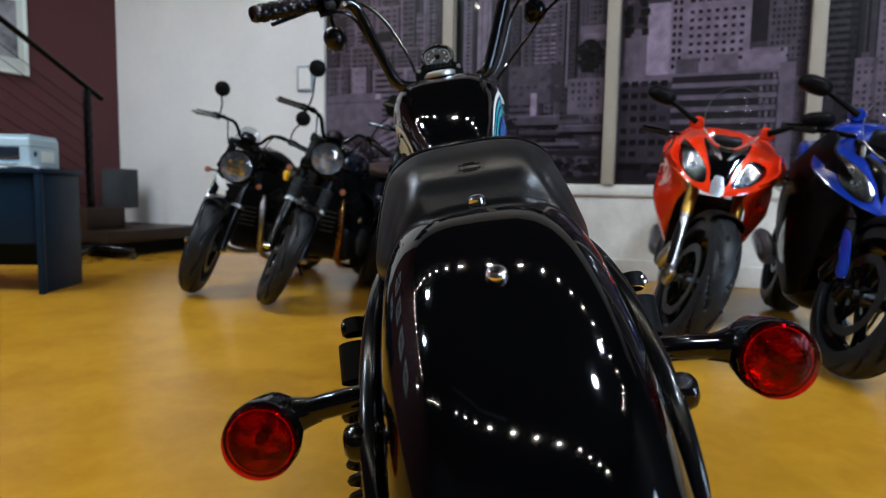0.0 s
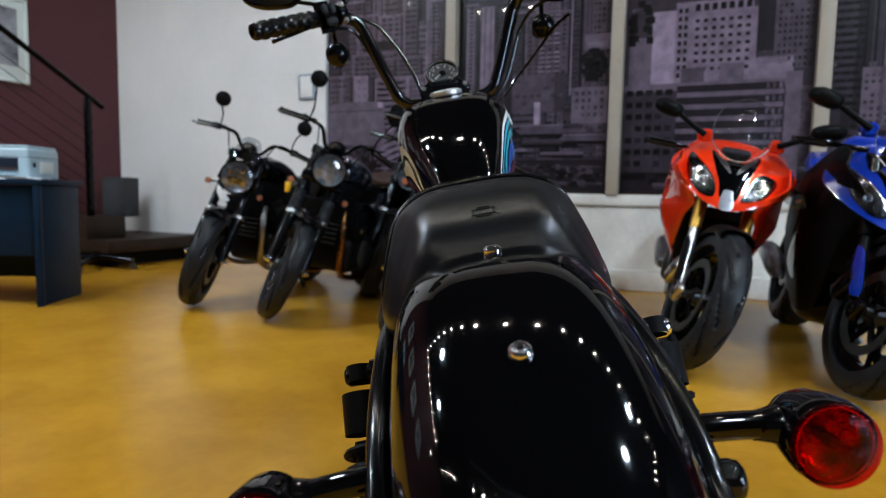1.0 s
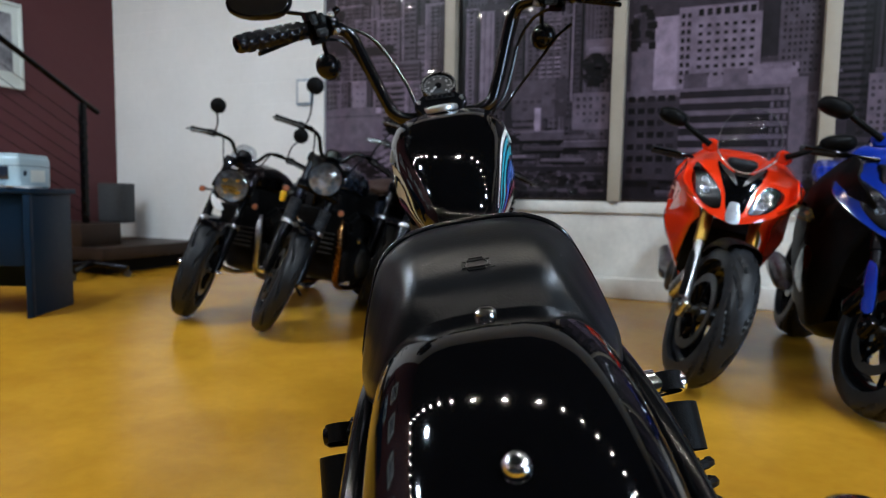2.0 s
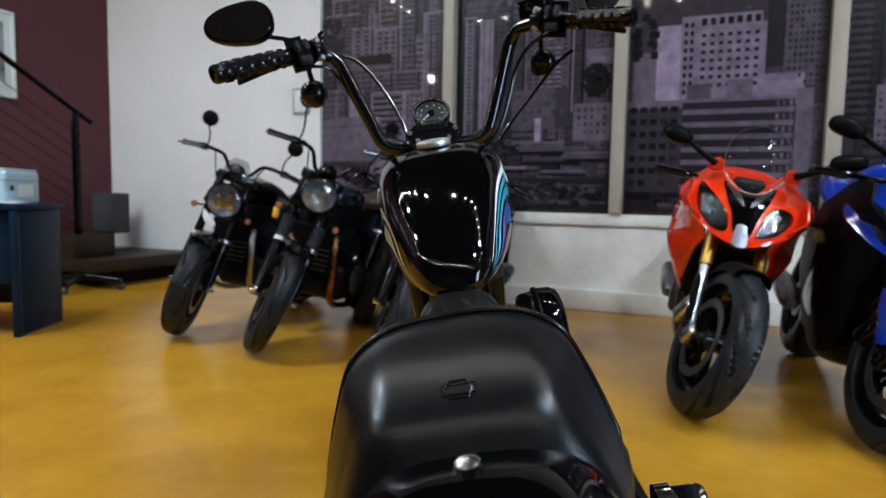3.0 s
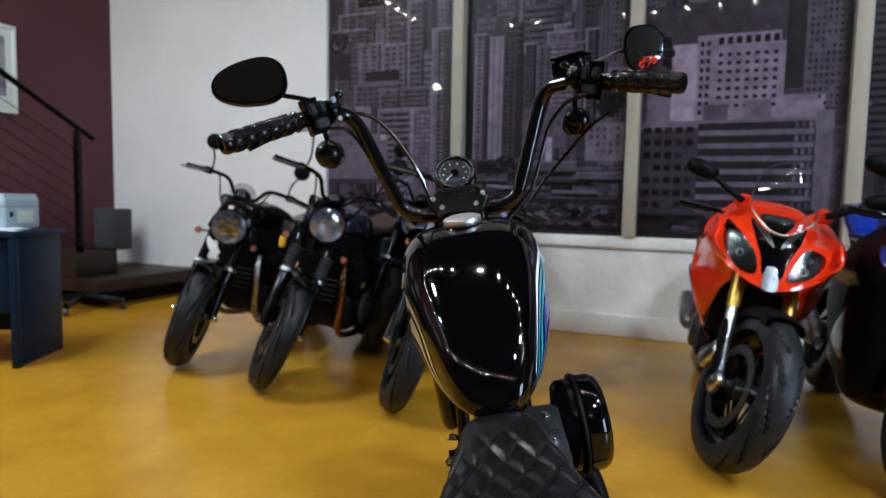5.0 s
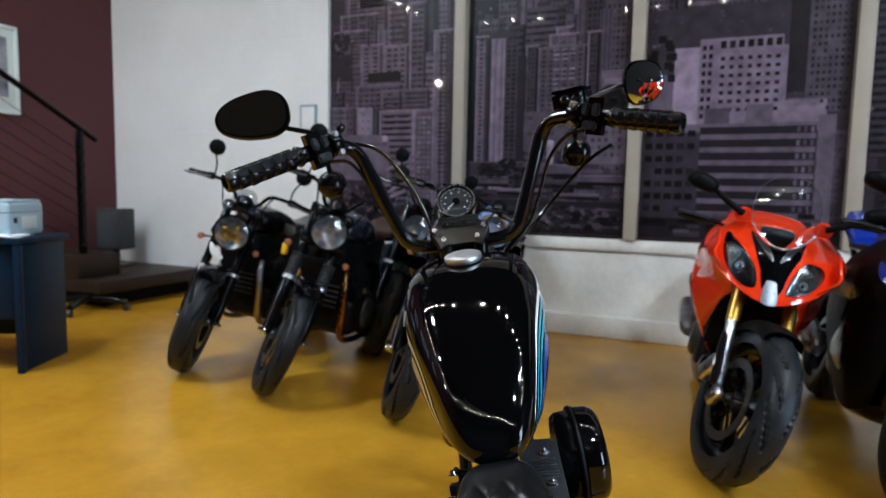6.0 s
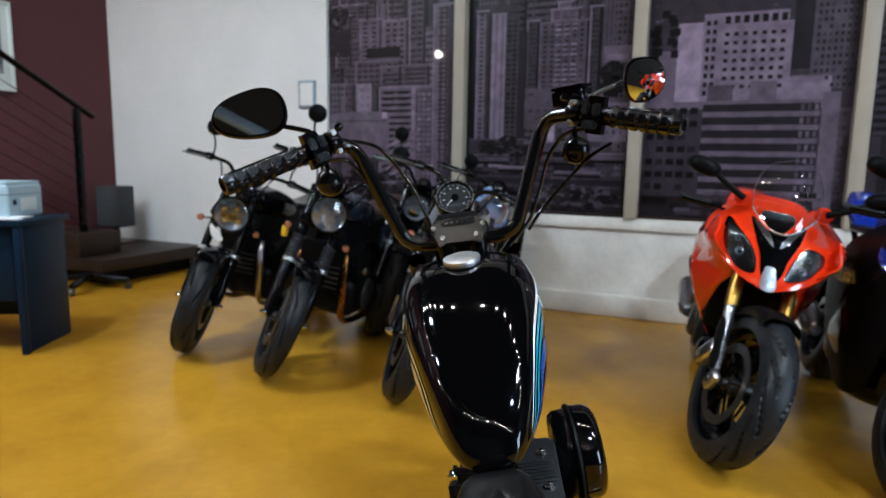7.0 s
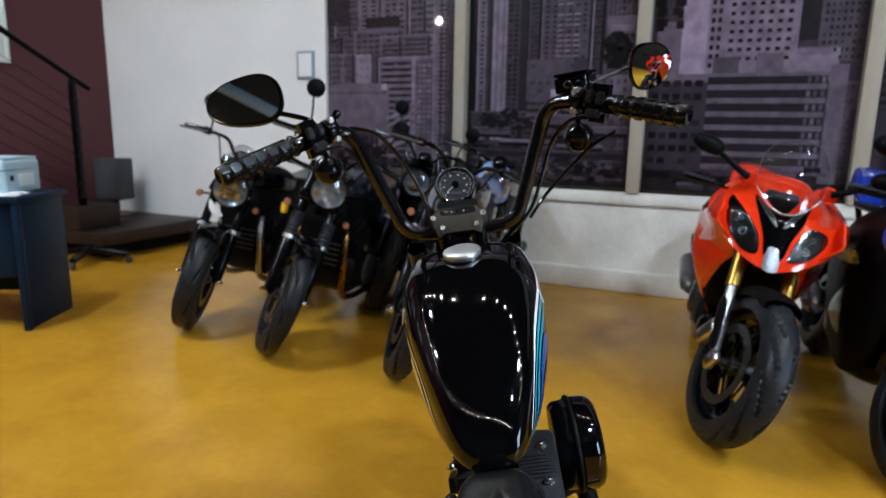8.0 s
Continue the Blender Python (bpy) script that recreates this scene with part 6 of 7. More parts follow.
    part("tail_fender", body_loft(smooth_rows([(-1.86, 0.05, 0.66, 0.62), (-1.78, 0.075, 0.74, 0.68), (-1.6, 0.085, 0.79, 0.73), (-1.3, 0.08, 0.775, 0.72)])), "satin_black", bike)
    bm = B()
    lathe(bm, [(0.0, 0.012), (0.03, 0.01), (0.036, 0.0), (0.034, -0.03)], (0, -1.76, 0.76), (0, -1, 0.1), 20)
    part("tail_light", bm, "red_lens", bike, "red tail light")
    for s in (-1, 1):
        for pts, r in (([(s * 0.03, -0.45, 0.80), (s * 0.10, -0.60, 0.68), (s * 0.13, -0.90, 0.62), (s * 0.12, -1.05, 0.45), (s * 0.11, -1.02, 0.30)], 0.019),
                       ([(s * 0.03, -0.43, 0.76), (s * 0.09, -0.50, 0.55), (s * 0.11, -0.58, 0.32)], 0.015),
                       ([(s * 0.10, -1.0, 0.60), (s * 0.11, -1.3, 0.73), (s * 0.09, -1.62, 0.76)], 0.013),
                       ([(s * 0.11, -1.02, 0.34), (s * 0.115, -1.2, 0.32), (s * 0.105, -1.42, 0.31)], 0.02),
                       ([(s * 0.125, -1.22, 0.70), (s * 0.13, -1.38, 0.36)], 0.022)):
            bm = B()
            tube(bm, pts, r, 10, 5)
            part("frame_tube", bm, "satin_black", bike)
        bm = B()
        box(bm, (0.03, 0.20, 0.16), (s * 0.115, -1.08, 0.66), 0.02, segs=2)
        part("side_panel", bm, paint, bike)
        bm = B()
        tube(bm, [(s * 0.08, -0.56, 0.62), (s * 0.13, -0.47, 0.60), (s * 0.155, -0.44, 0.45), (s * 0.14, -0.50, 0.24), (s * 0.13, -0.85, 0.18), (s * 0.16, -1.15, 0.24)], 0.019, 12, 6)
        part("exhaust_pipe", bm, pipes, bike, "curved exhaust header")
        bm = B()
        lathe(bm, [(0.019, 0.0), (0.042, 0.05), (0.045, 0.1), (0.045, 0.42), (0.03, 0.46), (0.026, 0.44)], (s * 0.165, -1.12, 0.235), (0.02 * s, -1, 0.22), 20)
        part("silencer", bm, "satin_black", bike)
        bm = B()
        cyl(bm, (s * 0.12, -0.93, 0.33), (s * 0.25, -0.95, 0.33), 0.013, 10)
        part("footpeg", bm, "rubber", bike)
    engine(bike, -0.72, 0.42, 0.34)
    bm = B()
    box(bm, (0.25, 0.62, 0.30), (0, -0.76, 0.64), 0.04, segs=2)
    part("airbox", bm, "matte_black", bike)
    bm = B()
    box(bm, (0.27, 0.03, 0.28), (0, -0.46, 0.54), 0.008, Euler((radians(-12), 0, 0)).to_matrix())
    part("oil_cooler", bm, "matte_black", bike)
    for k in range(9):
        bm = B()
        box(bm, (0.235, 0.010, 0.007), (0, -0.438 - 0.0065 * (k - 4), 0.54 + 0.028 * (k - 4)), 0.002)
        part("cooler_fin", bm, "engine_grey", bike)
    for s in (-1, 1):
        bm = B()
        lathe(bm, [(0.0, 0.016), (0.012, 0.014), (0.016, 0.006), (0.024, 0.004), (0.026, -0.012)], (s * 0.178, -0.66, 0.50), (s, 0.2, 0), 18)
        part("plug_cover", bm, "chrome", bike, "chrome cylinder cover bolt")
        bm = B()
        lathe(bm, [(0.023, -0.010), (0.030, -0.006), (0.030, 0.006), (0.023, 0.010)], (s * 0.085, -0.555, 0.62), (s * 0.5, 0.9, -0.1), 16)
        part("exhaust_clamp", bm, "steel", bike, "steel exhaust clamp")
    bm = B()
    tube(bm, [(-0.10, -0.95, 0.24), (-0.17, -0.93, 0.14), (-0.24, -0.92, 0.015 + 0.24 * math.tan(radians(lean)))], 0.011, 8, 4)
    part("side_stand", bm, "satin_black", bike)
    # cables
    for s in (-1, 1):
        bm = B()
        tube(bm, [(s * (bw - 0.15), -0.45, bz), (s * 0.16, -0.33, bz + 0.01), (s * 0.10, -0.30, 0.93), (s * 0.05, -0.40, 0.84)], 0.0045, 7, 7)
        part("cable", bm, "rubber_shiny", front)
    return bike


retro_bike("black naked roadster motorcycle with a round LED headlight", (-2.36, 4.05), 187, 7, 26, "satin_black", "leather", leds=4,
           hl=(0.81, -0.24, 0.105), bar=(1.06, 0.40, 0.03), mirrors="round", mirror_z=1.23, mirror_x=0.27, pipes="steel", rotor=0.16, tyre=0.12)
cafe = retro_bike("black cafe roadster motorcycle with round mirrors and a copper-toned exhaust", (-1.685, 3.93), 188, 9, 36, "navy_tank", "brown_leather", style="wire",
           hl=(0.87, -0.24, 0.097), bar=(1.07, 0.37, 0.03), mirror_z=1.30, mirror_x=0.25, pipes="copper", rotor=0.15, tyre=0.098)
retro_bike("dark scrambler motorcycle with a silver headlight cowl", (-0.95, 3.93), 188, 9, 24, "grey_tank", "leather", cowl="silver_tank", shell="satin_black",
           hl=(0.82, -0.24, 0.085), bar=(1.04, 0.37, 0.02), mirrors="", pipes="steel", rotor=0.15, tyre=0.11)
retro_bike("silver and blue roadster motorcycle standing behind the others", (-1.06, 4.75), 188, 11, 20, "silver_tank", "leather", cowl="pale_blue", shell="chrome",
           hl=(0.86, -0.25, 0.09), bar=(1.0, 0.36, 0.02), mirrors="", pipes="steel")

retro_bike("black roadster motorcycle with round mirrors in the second row", (-1.60, 4.85), 188, 10, 22, "satin_black", "leather", shell="satin_black",
           hl=(0.84, -0.25, 0.09), bar=(1.05, 0.37, 0.02), mirror_z=1.24, mirror_x=0.25, pipes="steel")


bm = B()
box(bm, (0.03, 0.03, 0.06), (0.155, -0.27, 0.72), 0.008)
part("fork_reflector", bm, "yellow", cafe, "small yellow side reflector")


def sport_bike(label, contact, theta, lean, turn, paint, dark="satin_black", stripe="steel", fork="gold", drop=0.0):
    m = pose(contact[0], contact[1], 0, 0, 0, theta) @ pose(0, 0, 0, 0, -lean, 0)
    bike = thing("sport_motorcycle", m, label, "motorcycle", "motorcycles parked along the wall")
    R = 0.302
    head, axle = Vector((0, -0.40, 0.90)), Vector((0, 0, R))
    front = (bike, steer(head, axle, turn))
    wheel(front, axle, R, 0.116, 0.222, "cast", rotor=0.16, tread=6, tyre_label="black grooved sport tyre")
    wheel(bike, (0, -1.43, R + 0.015), R + 0.015, 0.19, 0.222, "cast", rotor=0.11, tread=6)
    for s in (-1, 1):
        top, bot = Vector((s * 0.105, -0.315, 0.855)), Vector((s * 0.105, 0.005, R - 0.005))
        d = (bot - top).normalized()
        bm = B()
        cyl(bm, top, top + d * 0.345, 0.026, 18)
        leg = part("fork_tube", bm, fork, front, "gold anodised fork tube" if fork == "gold" else "")
        bm = B()
        cyl(bm, top + d * 0.335, bot - d * 0.04, 0.020, 16)
        part("fork_stanchion", bm, "steel" if fork == "gold" else dark, leg)
        bm = B()
        box(bm, (0.036, 0.055, 0.085), bot + Vector((0, 0.0, 0.0)), 0.016, Euler((radians(-30), 0, 0)).to_matrix())
        part("fork_foot", bm, "steel" if fork == "gold" else dark, leg, "bright metal axle clamp" if fork == "gold" else "")
        bm = B()
        lathe(bm, [(0.0, 0.002), (0.009, 0.002), (0.010, 0.006), (0.015, 0.006), (0.017, 0.003), (0.017, -0.006)], bot + Vector((s * 0.018, 0, 0)), (s, 0, 0), 16)
        part("axle_nut", bm, "engine_grey" if fork == "gold" else dark, leg)
        bm = B()
        box(bm, (0.05, 0.065, 0.13), bot + Vector((s * 0.010, -0.105, 0.070)), 0.014, Euler((radians(-42), 0, 0)).to_matrix(), 3)
        part("brake_caliper", bm, "steel" if fork == "gold" else "satin_black", leg, "radial brake caliper")
    for y, z in ((-0.335, 0.86), (-0.27, 0.76)):
        bm = B()
        box(bm, (0.26, 0.07, 0.03), (0, y, z), 0.012, Euler((radians(-30), 0, 0)).to_matrix())
        part("triple_clamp", bm, dark, front)
    fender_arc(front, axle, R + 0.020, 0.072, -62, 14, "matte_black", 0.05)

    def nose(u, v, o):
        return Vector((u * 1.13, -0.05 - 1.9 * u * u - 0.62 * max(0, v - 0.665) - 0.9 * max(0, v - 0.86) + o, v - drop))
    half = [(0.0, 0.675), (0.03, 0.680), (0.089, 0.703), (0.160, 0.750), (0.215, 0.810), (0.227, 0.85), (0.213, 0.895), (0.178, 0.940), (0.142, 0.978), (0.112, 0.992), (0.092, 0.95), (0.074, 0.908), (0.04, 0.888)]
    cowl = part("nose_cowl", shield(half + [(0.0, 0.880)] + [(-x, z) for x, z in half[:0:-1]], nose, 0.03, 10, 4), paint, bike, "glossy painted nose cowl", sharp=60)
    proud = lambda k: (lambda u, v, o: nose(u, v, o + k))
    part("nose_intake", shield([(0.0, 0.705), (0.030, 0.73), (0.043, 0.79), (0.070, 0.86), (0.088, 0.925), (0.04, 0.890), (0, 0.882), (-0.04, 0.890), (-0.088, 0.925), (-0.070, 0.86), (-0.043, 0.79), (-0.030, 0.73)], proud(0.006), 0.010, 6, 4), "gloss_black", cowl, "gloss black V-shaped centre")
    part("nose_badge_stripe", shield([(-0.021, 0.681), (0.023, 0.681), (0.025, 0.74), (0.020, 0.764), (-0.010, 0.764), (-0.018, 0.74)], proud(0.007), 0.008, 4, 4), stripe, cowl, "silver stripe")
    lamps = ([(0.051, 0.726), (0.099, 0.729), (0.149, 0.784), (0.168, 0.852), (0.160, 0.903), (0.125, 0.874), (0.084, 0.831), (0.055, 0.783)],
             [(-0.047, 0.722), (-0.108, 0.742), (-0.152, 0.798), (-0.148, 0.837), (-0.097, 0.850), (-0.067, 0.811), (-0.050, 0.763)])
    for ol in lamps:
        part("headlight_rim", shield(ol, proud(0.004), 0.008, 5, 4), "gloss_black", cowl)
        cx, cz = sum(p[0] for p in ol) / len(ol), sum(p[1] for p in ol) / len(ol)
        inner = [(cx + (x - cx) * 0.93, cz + (z - cz) * 0.94) for x, z in ol]
        part("headlight_bowl", shield(inner, proud(0.006), 0.006, 6, 4), "lamp_bowl", cowl, "faceted reflector behind the lens")
        for kx, kz, r in ((-0.004, -0.022, 0.015), (0.010, 0.022, 0.010)):
            p = nose(cx + kx * (1 if cx > 0 else -1), cz + kz, 0.007)
            bm = B()
            lathe(bm, [(r, -0.002), (r, 0.004), (r * 0.88, 0.005), (r * 0.7, 0.001), (r * 0.3, -0.002), (0.0, -0.002)], p, (cx * 1.5, 1, 0.4), 20)
            part("lamp_projector", bm, "lamp_reflector", cowl)
        part("headlight_lens", shield(inner, proud(0.016), 0.003, 6, 4), "lens_clear", cowl, "clear glossy headlight lens")
    for sx in (-1, 1):
        part("intake_blade", shield([(sx * 0.010, 0.832), (sx * 0.030, 0.848), (sx * 0.080, 0.912), (sx * 0.052, 0.897), (sx * 0.026, 0.872)], proud(0.011), 0.008, 4, 4), "engine_grey", cowl, "grey metallic blade")
    # windscreen
    bm = B()
    rows = []
    for i in range(15):
        v = i / 14
        hw = 0.012 + 0.122 * math.sqrt(max(0.0, 1 - v ** 2.6)) - 0.022 * (1 - v) ** 2
        bow = lambda x: 0.085 * (math.sqrt(1 + ((x + 0.012) / 0.075) ** 2) - 1)
        rows.append([Vector((u * hw, -0.150 - bow(u * hw) - 0.060 * v - 0.065 * v * v, 0.884 - drop + 0.075 * u * u * (1 - v) + 0.278 * v)) for u in np.linspace(-1, 1, 25)])
    vs = [[bm.verts.new(p) for p in r] for r in rows]
    for a, b in zip(vs, vs[1:]):
        for k in range(24):
            bm.faces.new((a[k], a[k + 1], b[k + 1], b[k]))
    screen = part("windscreen", bm, "screen", bike, "clear curved windscreen", sharp=60)
    bm = B()
    edge = [r[0] for r in rows] + rows[-1][1:-1] + [r[-1] for r in rows[::-1]]
    tube(bm, edge, 0.0016, 6, smooth=False)
    part("screen_edge", bm, "engine_grey", screen)
    bm = B()
    tube(bm, [rows[0][k] for k in range(25)], 0.0025, 6, smooth=False)
    part("screen_trim", bm, "steel", screen)
    bm = B()
    box(bm, (0.13, 0.05, 0.10), (0, -0.345, 0.905), 0.02, Euler((radians(-30), 0, 0)).to_matrix(), 3)
    part("instrument", bm, "charcoal", bike)
    # side fairings
    for s in (-1, 1):
        def side(u, v, o, s=s):
            return Vector((s * (0.262 - 0.40 * max(0, u + 0.50) * min(1, max(0, (0.82 - v) / 0.14)) - (0.80 if paint == "red" else 0.30) * max(0, 0.66 - v) ** 1.4 - 0.35 * max(0, v - 0.80) - 0.18 * max(0, -0.25 - u - 0.35) ** 2 + o - 0.25 * max(0, u + 0.24)), u, v))
        ol = [(-0.145, 0.845), (-0.24, 0.90), (-0.42, 0.885), (-0.62, 0.80), (-0.80, 0.68), (-0.90, 0.52), (-0.84, 0.36), (-0.66, 0.20), (-0.44, 0.22), (-0.34, 0.36), (-0.24, 0.56), (-0.14, 0.73)]
        if paint == "red":
            ol = ol[:5] + [(-0.90, 0.56), (-0.84, 0.47), (-0.66, 0.43), (-0.50, 0.45), (-0.40, 0.51), (-0.28, 0.60), (-0.15, 0.73)]
        fr = part("side_fairing", shield(ol, side, 0.012, 8, 5), paint if paint == "red" else "matte_black", bike, "painted side fairing", sharp=60)
        part("fairing_vent", shield([(-0.50, 0.64), (-0.58, 0.67), (-0.68, 0.58), (-0.66, 0.52), (-0.56, 0.54)], lambda u, v, o: side(u, v, o + 0.005), 0.008, 4, 4), "matte_black", fr)
        part("fairing_flash", shield([(-0.46, 0.49), (-0.52, 0.53), (-0.74, 0.40), (-0.72, 0.36), (-0.56, 0.33)], lambda u, v, o: side(u, v, o + 0.004), 0.007, 4, 4), paint if paint == "red" else "satin_black", fr)
        # mirror on a stalk
        bm = B()
        a, b = Vector((s * 0.148, -0.27, 0.985)), Vector((s * 0.285, -0.27, 1.062))
        tube(bm, [a, a + Vector((s * 0.05, 0.012, 0.024)), b - Vector((s * 0.02, 0, 0.012)), b], lambda t: 0.014 - 0.005 * t, 10, 5)
        part("mirror_stalk", bm, "matte_black", bike)
        bm = B()
        m2 = Matrix.Translation(b + Vector((s * 0.038, 0, 0.014))) @ Matrix.Rotation(radians(-14 * s), 4, "Y")
        loft(bm, [[m2 @ Vector((0.066 * k * spow(math.cos(q), 0.8), y, 0.036 * k * spow(math.sin(q), 0.8))) for q in (2 * math.pi * i / 24 for i in range(24))] for k, y in ((0.92, -0.022), (1, -0.018), (1, -0.008), (0.92, 0.012), (0.7, 0.028), (0.3, 0.036))])
        mi = part("mirror", bm, "matte_black", bike, "dark grey rear-view mirror")
        bm = B()
        loft(bm, [[m2 @ Vector((0.059 * spow(math.cos(q), 0.8), y, 0.031 * spow(math.sin(q), 0.8))) for q in (2 * math.pi * i / 24 for i in range(24))] for y in (-0.0215, -0.0235)])
        part("mirror_glass", bm, "mirror", mi)
        bm = B()
        ol = [(s * 0.118, 0.962), (s * 0.158, 0.955), (s * 0.178, 0.972), (s * 0.172, 1.000), (s * 0.140, 1.012), (s * 0.118, 1.0)]
        part("mirror_base", shield(ol, lambda u, v, o: Vector((u, -0.275 + o, v)), 0.035, 4, 4), paint, bike)
        # clip-on
        bm = B()
        tube(bm, [(s * 0.11, -0.40, 0.90), (s * 0.22, -0.43, 0.885), (s * 0.37, -0.50, 0.865)], 0.011, 10, 5)
        bar = part("clip_on_bar", bm, dark, front)
        bm = B()
        cyl(bm, (s * 0.25, -0.445, 0.881), (s * 0.37, -0.50, 0.865), 0.017, 14)
        part("grip", bm, "rubber", bar)
        bm = B()
        tube(bm, [(s * 0.20, -0.385, 0.885), (s * 0.27, -0.38, 0.88), (s * 0.38, -0.425, 0.865)], 0.006, 8, 5)
        part("hand_lever", bm, "satin_black", front)
        bm = shield([(-0.03, 0.35), (0.035, 0.35), (0.04, 0.44), (0.025, 0.51), (-0.02, 0.51), (-0.04, 0.43)], lambda u, v, o, s=s: Vector((s * (0.135 + o - 3.0 * u * u), u + 0.02 - (v - 0.30) * 0.55, v)), 0.006, 5, 4)
        part("fork_guard", bm, paint if paint != "red" else "matte_black", front, "painted fork guard" if paint != "red" else "black fork guard")
        if paint != "red":
            bm = shield([(-0.045, -0.022), (-0.01, -0.034), (0.045, -0.012), (0.05, 0.012), (0.0, 0.026), (-0.045, 0.02)], lambda u, v, o, s=s: Vector((s * (0.285 + u - o * 0.3), -0.44 + o - 2.0 * u * u, 0.665 + v)), 0.03, 5, 4)
            tail = part("turn_signal", bm, "lens_fluted", bike, "clear wedge turn signal")
            bm = B()
            lathe(bm, [(0.0, 0.014), (0.009, 0.010), (0.010, 0.0), (0.006, -0.012)], (s * 0.285, -0.463, 0.665), (0, 1, 0), 12)
            part("signal_bulb", bm, "amber", tail, "amber bulb")
        for pts, r in (([(s * 0.05, -0.42, 0.86), (s * 0.13, -0.62, 0.76), (s * 0.14, -0.95, 0.55), (s * 0.12, -1.05, 0.38)], 0.028),
                       ([(s * 0.11, -1.05, 0.38), (s * 0.125, -1.25, 0.36), (s * 0.12, -1.43, 0.317)], 0.028),
                       ([(s * 0.09, -1.0, 0.62), (s * 0.09, -1.3, 0.80), (s * 0.06, -1.6, 0.90)], 0.014)):
            bm = B()
            tube(bm, pts, r, 10, 5)
            part("frame_tube", bm, dark, bike)
    part("belly_pan", body_loft(smooth_rows([(-0.95, 0.10, 0.30, 0.16), (-0.75, 0.14, 0.34, 0.13), (-0.55, 0.13, 0.36, 0.16), (-0.44, 0.07, 0.36, 0.22)])), dark, bike)
    part("fuel_tank", body_loft(smooth_rows([(-1.0, 0.05, 0.86, 0.78), (-0.92, 0.11, 0.92, 0.76), (-0.75, 0.16, 0.995, 0.78), (-0.6, 0.165, 1.01, 0.80), (-0.5, 0.12, 0.97, 0.82), (-0.47, 0.05, 0.92, 0.85)])), paint, bike, "painted sport fuel tank", sharp=75)
    part("seat", body_loft(smooth_rows([(-1.32, 0.10, 0.87, 0.81), (-1.2, 0.14, 0.845, 0.80), (-1.05, 0.11, 0.85, 0.80), (-0.97, 0.06, 0.86, 0.81)])), "leather", bike)
    part("tail_unit", body_loft(smooth_rows([(-1.75, 0.03, 1.0, 0.96), (-1.6, 0.09, 1.01, 0.93), (-1.4, 0.13, 0.97, 0.85), (-1.22, 0.12, 0.88, 0.80)])), paint, bike)
    bm = B()
    box(bm, (0.30, 0.04, 0.24), (0, -0.43, 0.52), 0.01, Euler((radians(-14), 0, 0)).to_matrix())
    part("radiator", bm, "matte_black", bike)
    engine(bike, -0.76, 0.42, 0.30)
    bm = B()
    lathe(bm, [(0.03, 0.0), (0.05, 0.04), (0.055, 0.1), (0.055, 0.28), (0.045, 0.32), (0.035, 0.30)], (0.17, -1.08, 0.30), (0.1, -1, 0.35), 22)
    part("silencer", bm, "steel", bike)
    bm = B()
    tube(bm, [(-0.10, -0.95, 0.24), (-0.17, -0.93, 0.14), (-0.24, -0.92, 0.015 + 0.24 * math.tan(radians(lean)))], 0.011, 8, 4)
    part("side_stand", bm, "satin_black", bike)
    return bike


red_bike = sport_bike("bright red sport motorcycle with twin dark headlights and a clear screen", (0.413, 3.901), 182.7, 11.3, 17.8, "red", stripe="silver_stripe")
sport_bike("blue and black sport motorcycle parked beside the red one", (1.02, 3.79), 184, 11, 14, "blue", dark="satin_black", stripe="blue", fork="satin_black", drop=0.075)
copy_thing(red_bike, pose(2.75, 1.35, 0, 0, 0, 84) @ pose(0, 0, 0, 0, -11, 0))

# ---- corner of the room: stage, railing, pictures, desk ----
bm = B()
box(bm, (1.2, 1.14, 0.11), (-4.895, 5.52, 0.195), 0.008)
stage = thing("low_stage", Matrix(), "low dark-stained wooden stage in the corner", "stage")
part("deck", bm, "dark_wood", stage)
bm = B()
box(bm, (1.0, 0.95, 0.14), (-4.98, 5.60, 0.07))
part("plinth", bm, "matte_black", stage)
bm = B()
box(bm, (0.85, 0.40, 0.20), (-4.98, 5.155, 0.351), 0.008)
single("step_block", bm, "dark_wood", Matrix(), "dark wooden step block on the stage", "step")

sp = thing("loudspeaker", pose(-5.10, 5.76, 0.251, 0, 0, 14), "charcoal box loudspeaker on a short stand", "loudspeaker")
bm = B()
box(bm, (0.28, 0.20, 0.40), (0, 0, 0.37), 0.015, segs=3)
part("cabinet", bm, "speaker", sp)
bm = B()
box(bm, (0.25, 0.01, 0.36), (0, -0.102, 0.37), 0.004)
part("grille", bm, "speaker", sp)
bm = B()
cyl(bm, (0, 0, 0.01), (0, 0, 0.17), 0.03)
box(bm, (0.28, 0.22, 0.02), (0, 0, 0.01), 0.006)
part("stand", bm, "brown_leather", sp)

rail = thing("stair_railing", Matrix(), "black steel stair railing with thin cables", "railing")
RX = -4.70
bm = B()
tube(bm, [(RX, 5.264, 1.448), (RX, 4.57, 1.844), (RX, 3.30, 2.568)], 0.024, 12, 4)
part("handrail", bm, "satin_black", rail)
bm = B()
box(bm, (0.05, 0.05, 1.06), (RX, 5.11, 0.981), 0.006)
post = part("post", bm, "satin_black", rail)
for k in range(8):
    bm = B()
    box(bm, (0.03, 0.075, 0.03), (RX + 0.03, 5.09, 0.53 + 0.115 * k), 0.006)
    part("cable_clamp", bm, "satin_black", post)
    bm = B()
    tube(bm, [(RX, 5.11, 0.53 + 0.115 * k), (RX, 3.30, 0.53 + 0.115 * k + 1.81 * 0.57)], 0.003, 6, smooth=False)
    part("cable", bm, "satin_black", rail)


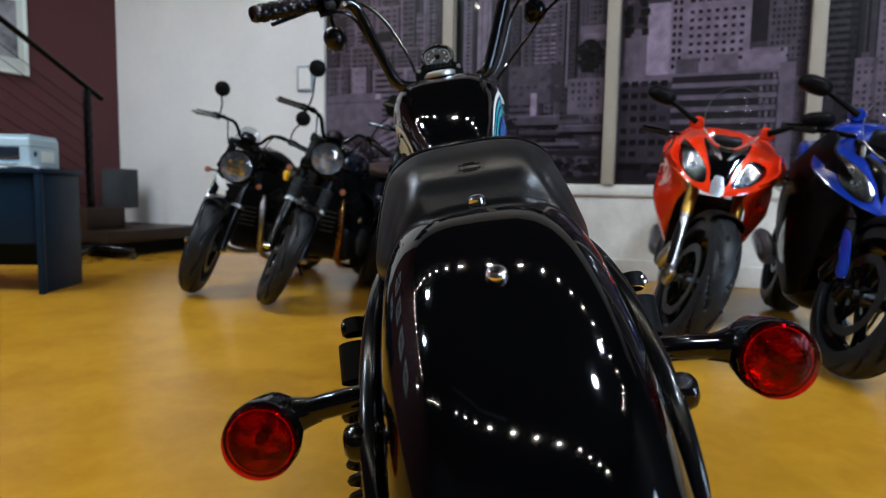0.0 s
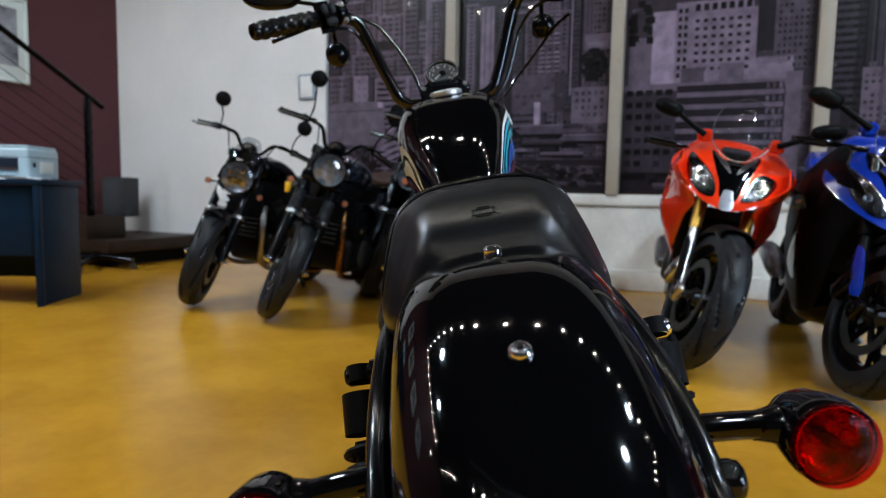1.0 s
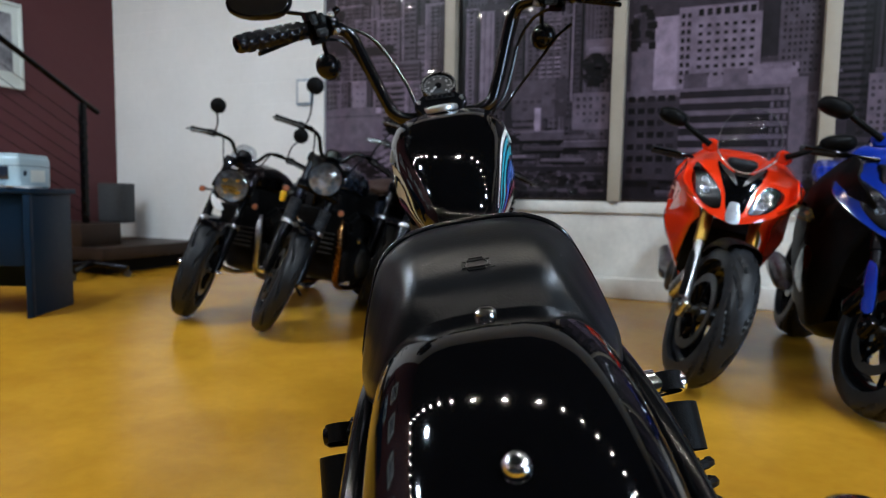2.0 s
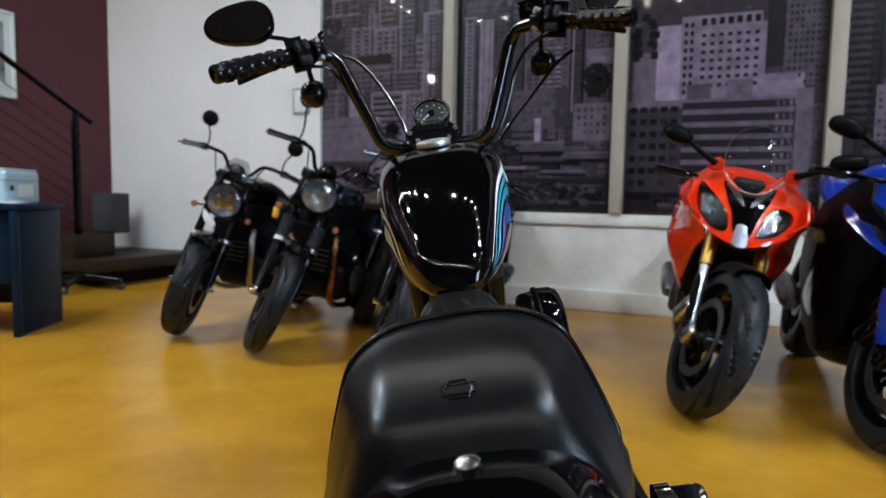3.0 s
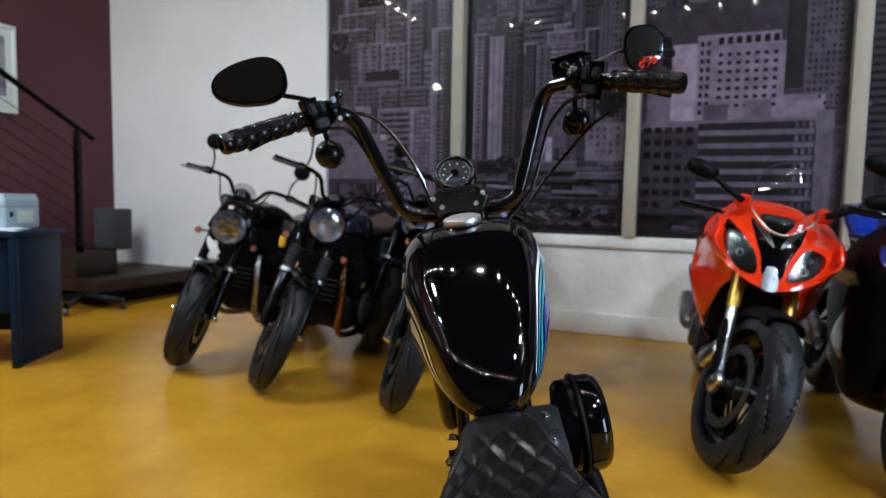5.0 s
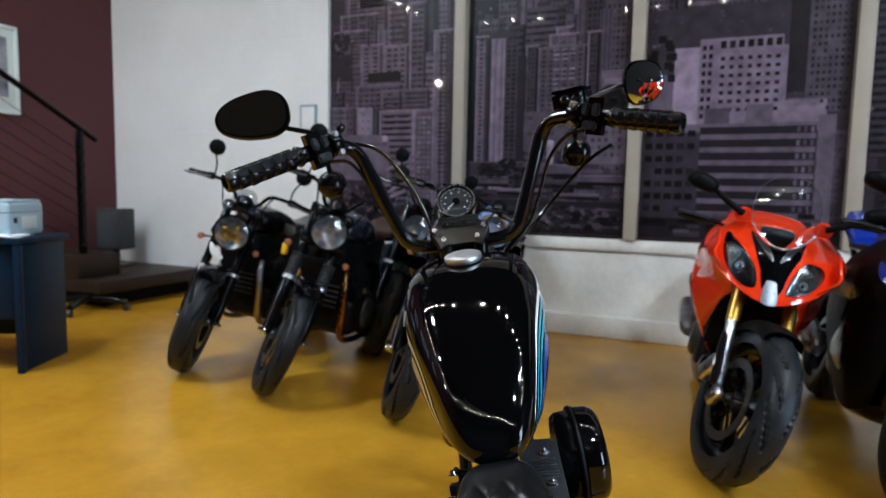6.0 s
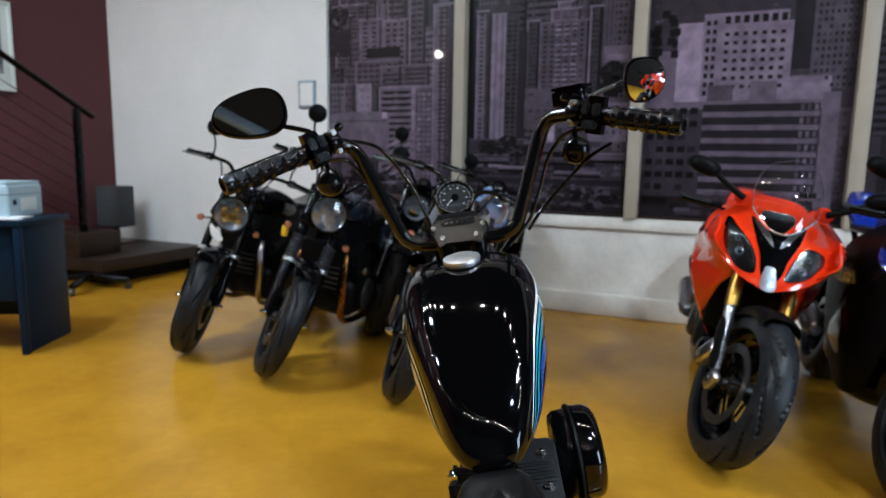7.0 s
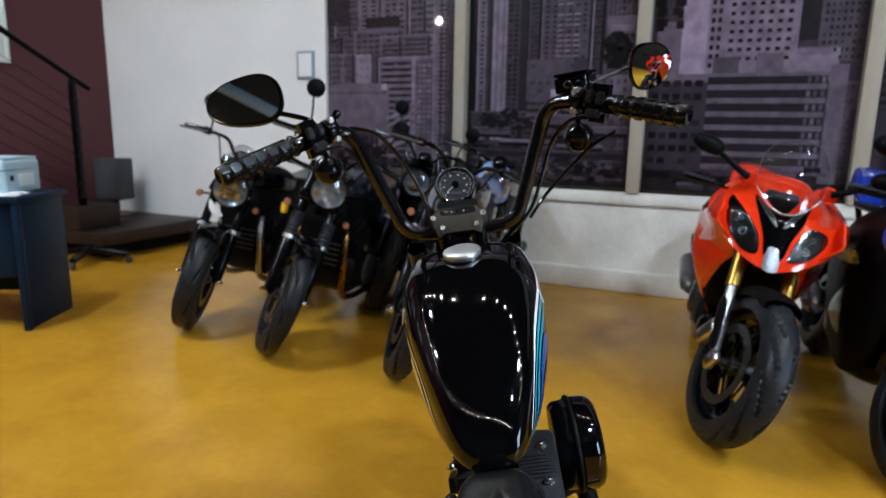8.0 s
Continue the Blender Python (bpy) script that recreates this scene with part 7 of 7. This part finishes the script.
def picture(y, z):
    ob = thing("framed_picture", pose(WEST + 0.002, y, z), "pale framed monochrome photograph on the burgundy wall", "picture", "framed pictures on the wall")
    b = B()
    box(b, (0.03, 0.66, 0.74), (0.015, 0, 0), 0.004)
    part("mount", b, "frame_pale", ob)
    b = B()
    box(b, (0.006, 0.50, 0.52), (0.032, 0, 0.02))
    part("photograph", b, "photo_dark", ob, "dark monochrome photograph")
    b = B()
    for sy, sz, cy, cz in ((0.69, 0.03, 0, 0.37), (0.69, 0.03, 0, -0.37), (0.03, 0.71, 0.33, 0), (0.03, 0.71, -0.33, 0)):
        box(b, (0.045, sy, sz), (0.023, cy, cz), 0.004)
    part("frame", b, "frame_pale", ob)
    return ob


pic = picture(4.76, 2.05)
for y in (3.53, 2.30, 1.07):
    copy_thing(pic, pose(WEST + 0.002, y, 2.05))

pl = thing("wall_panel", pose(-3.03, NORTH, 1.683), "small grey wall-mounted control panel with a frame", "panel")
bm = B()
box(bm, (0.175, 0.02, 0.235), (0, -0.011, 0), 0.004)
part("frame", bm, "blue_grey", pl)
bm = B()
box(bm, (0.135, 0.008, 0.195), (0, -0.023, 0), 0.003)
part("face", bm, "wall_white", pl)

# desk: its corner at the front leg, its end towards the motorcycles
DESK = Matrix(((-0.894, -0.447, 0, -3.13), (-0.447, 0.894, 0, 3.59), (0, 0, 1, 0), (0, 0, 0, 1)))
desk = thing("desk", DESK, "navy blue lacquered desk with slim legs", "desk")
for nm, size, at in (("desktop", (1.5, 0.50, 0.03), (0.74, 0.225, 0.738)), ("end_panel", (0.03, 0.44, 0.722), (0.030, 0.235, 0.361)), ("front_panel", (1.40, 0.025, 0.42), (0.74, 0.03, 0.51)),
                     ("back_panel", (1.40, 0.025, 0.60), (0.74, 0.44, 0.42)), ("leg", (0.035, 0.035, 0.72), (0.018, -0.002, 0.36)), ("leg", (0.035, 0.035, 0.72), (1.45, 0.0, 0.36))):
    bm = B()
    box(bm, size, at, 0.004)
    part(nm, bm, "navy_desk", desk)
pr = thing("printer", DESK @ pose(0.33, 0.27, 0.753), "pale blue-white desktop printer", "printer")
bm = B()
box(bm, (0.42, 0.33, 0.19), (0, 0, 0.095), 0.018, segs=3)
body = part("body", bm, "printer_white", pr)
for nm, size, at, mt in (("lid", (0.40, 0.31, 0.02), (0, 0, 0.196), "printer_white"), ("front_panel", (0.20, 0.012, 0.08), (-0.05, -0.166, 0.09), "navy_tank"), ("paper_tray", (0.26, 0.08, 0.014), (0, -0.19, 0.03), "printer_white"),
                         ("button", (0.014, 0.008, 0.014), (0.15, -0.167, 0.12), "navy_desk"), ("seam", (0.4215, 0.3315, 0.004), (0, 0, 0.135), "navy_tank"),
                         ("side_hatch", (0.006, 0.15, 0.075), (-0.2105, 0.02, 0.075), "frame_pale"), ("side_label", (0.004, 0.03, 0.03), (-0.2115, -0.11, 0.09), "navy_desk")):
    bm = B()
    box(bm, size, at, 0.004)
    part(nm, bm, mt, pr)
for k in range(5):
    bm = B()
    box(bm, (0.30, 0.21, 0.0025), (0, 0, 0.00125))
    single("paper_sheet", bm, "paper", DESK @ pose(0.20, 0.11, 0.7535 + 0.0026 * k, 0, 0, 7 * k - 10), "loose white paper sheet on the desk", "paper", "papers on the desk")

# wheeled foot of a stand beside the stage
ft = thing("stand_base", pose(-4.42, 4.95, 0, 0, 0, 25), "black metal stand base with castors beside the stage", "stand")
for a in range(4):
    c, s_ = math.cos(a * math.pi / 2), math.sin(a * math.pi / 2)
    bm = B()
    tube(bm, [(0, 0, 0.12), (0.15 * c, 0.15 * s_, 0.10), (0.30 * c, 0.30 * s_, 0.075)], 0.028, 10, 4)
    part("foot_arm", bm, "satin_black", ft)
    bm = B()
    lathe(bm, [(0.0, -0.012), (0.028, -0.012), (0.03, 0.0), (0.028, 0.012), (0.0, 0.012)], (0.30 * c, 0.30 * s_, 0.031), (-s_, c, 0), 16)
    part("castor", bm, "engine_grey", ft)
bm = B()
cyl(bm, (0, 0, 0.09), (0, 0, 0.15), 0.025)
part("column", bm, "satin_black", ft)
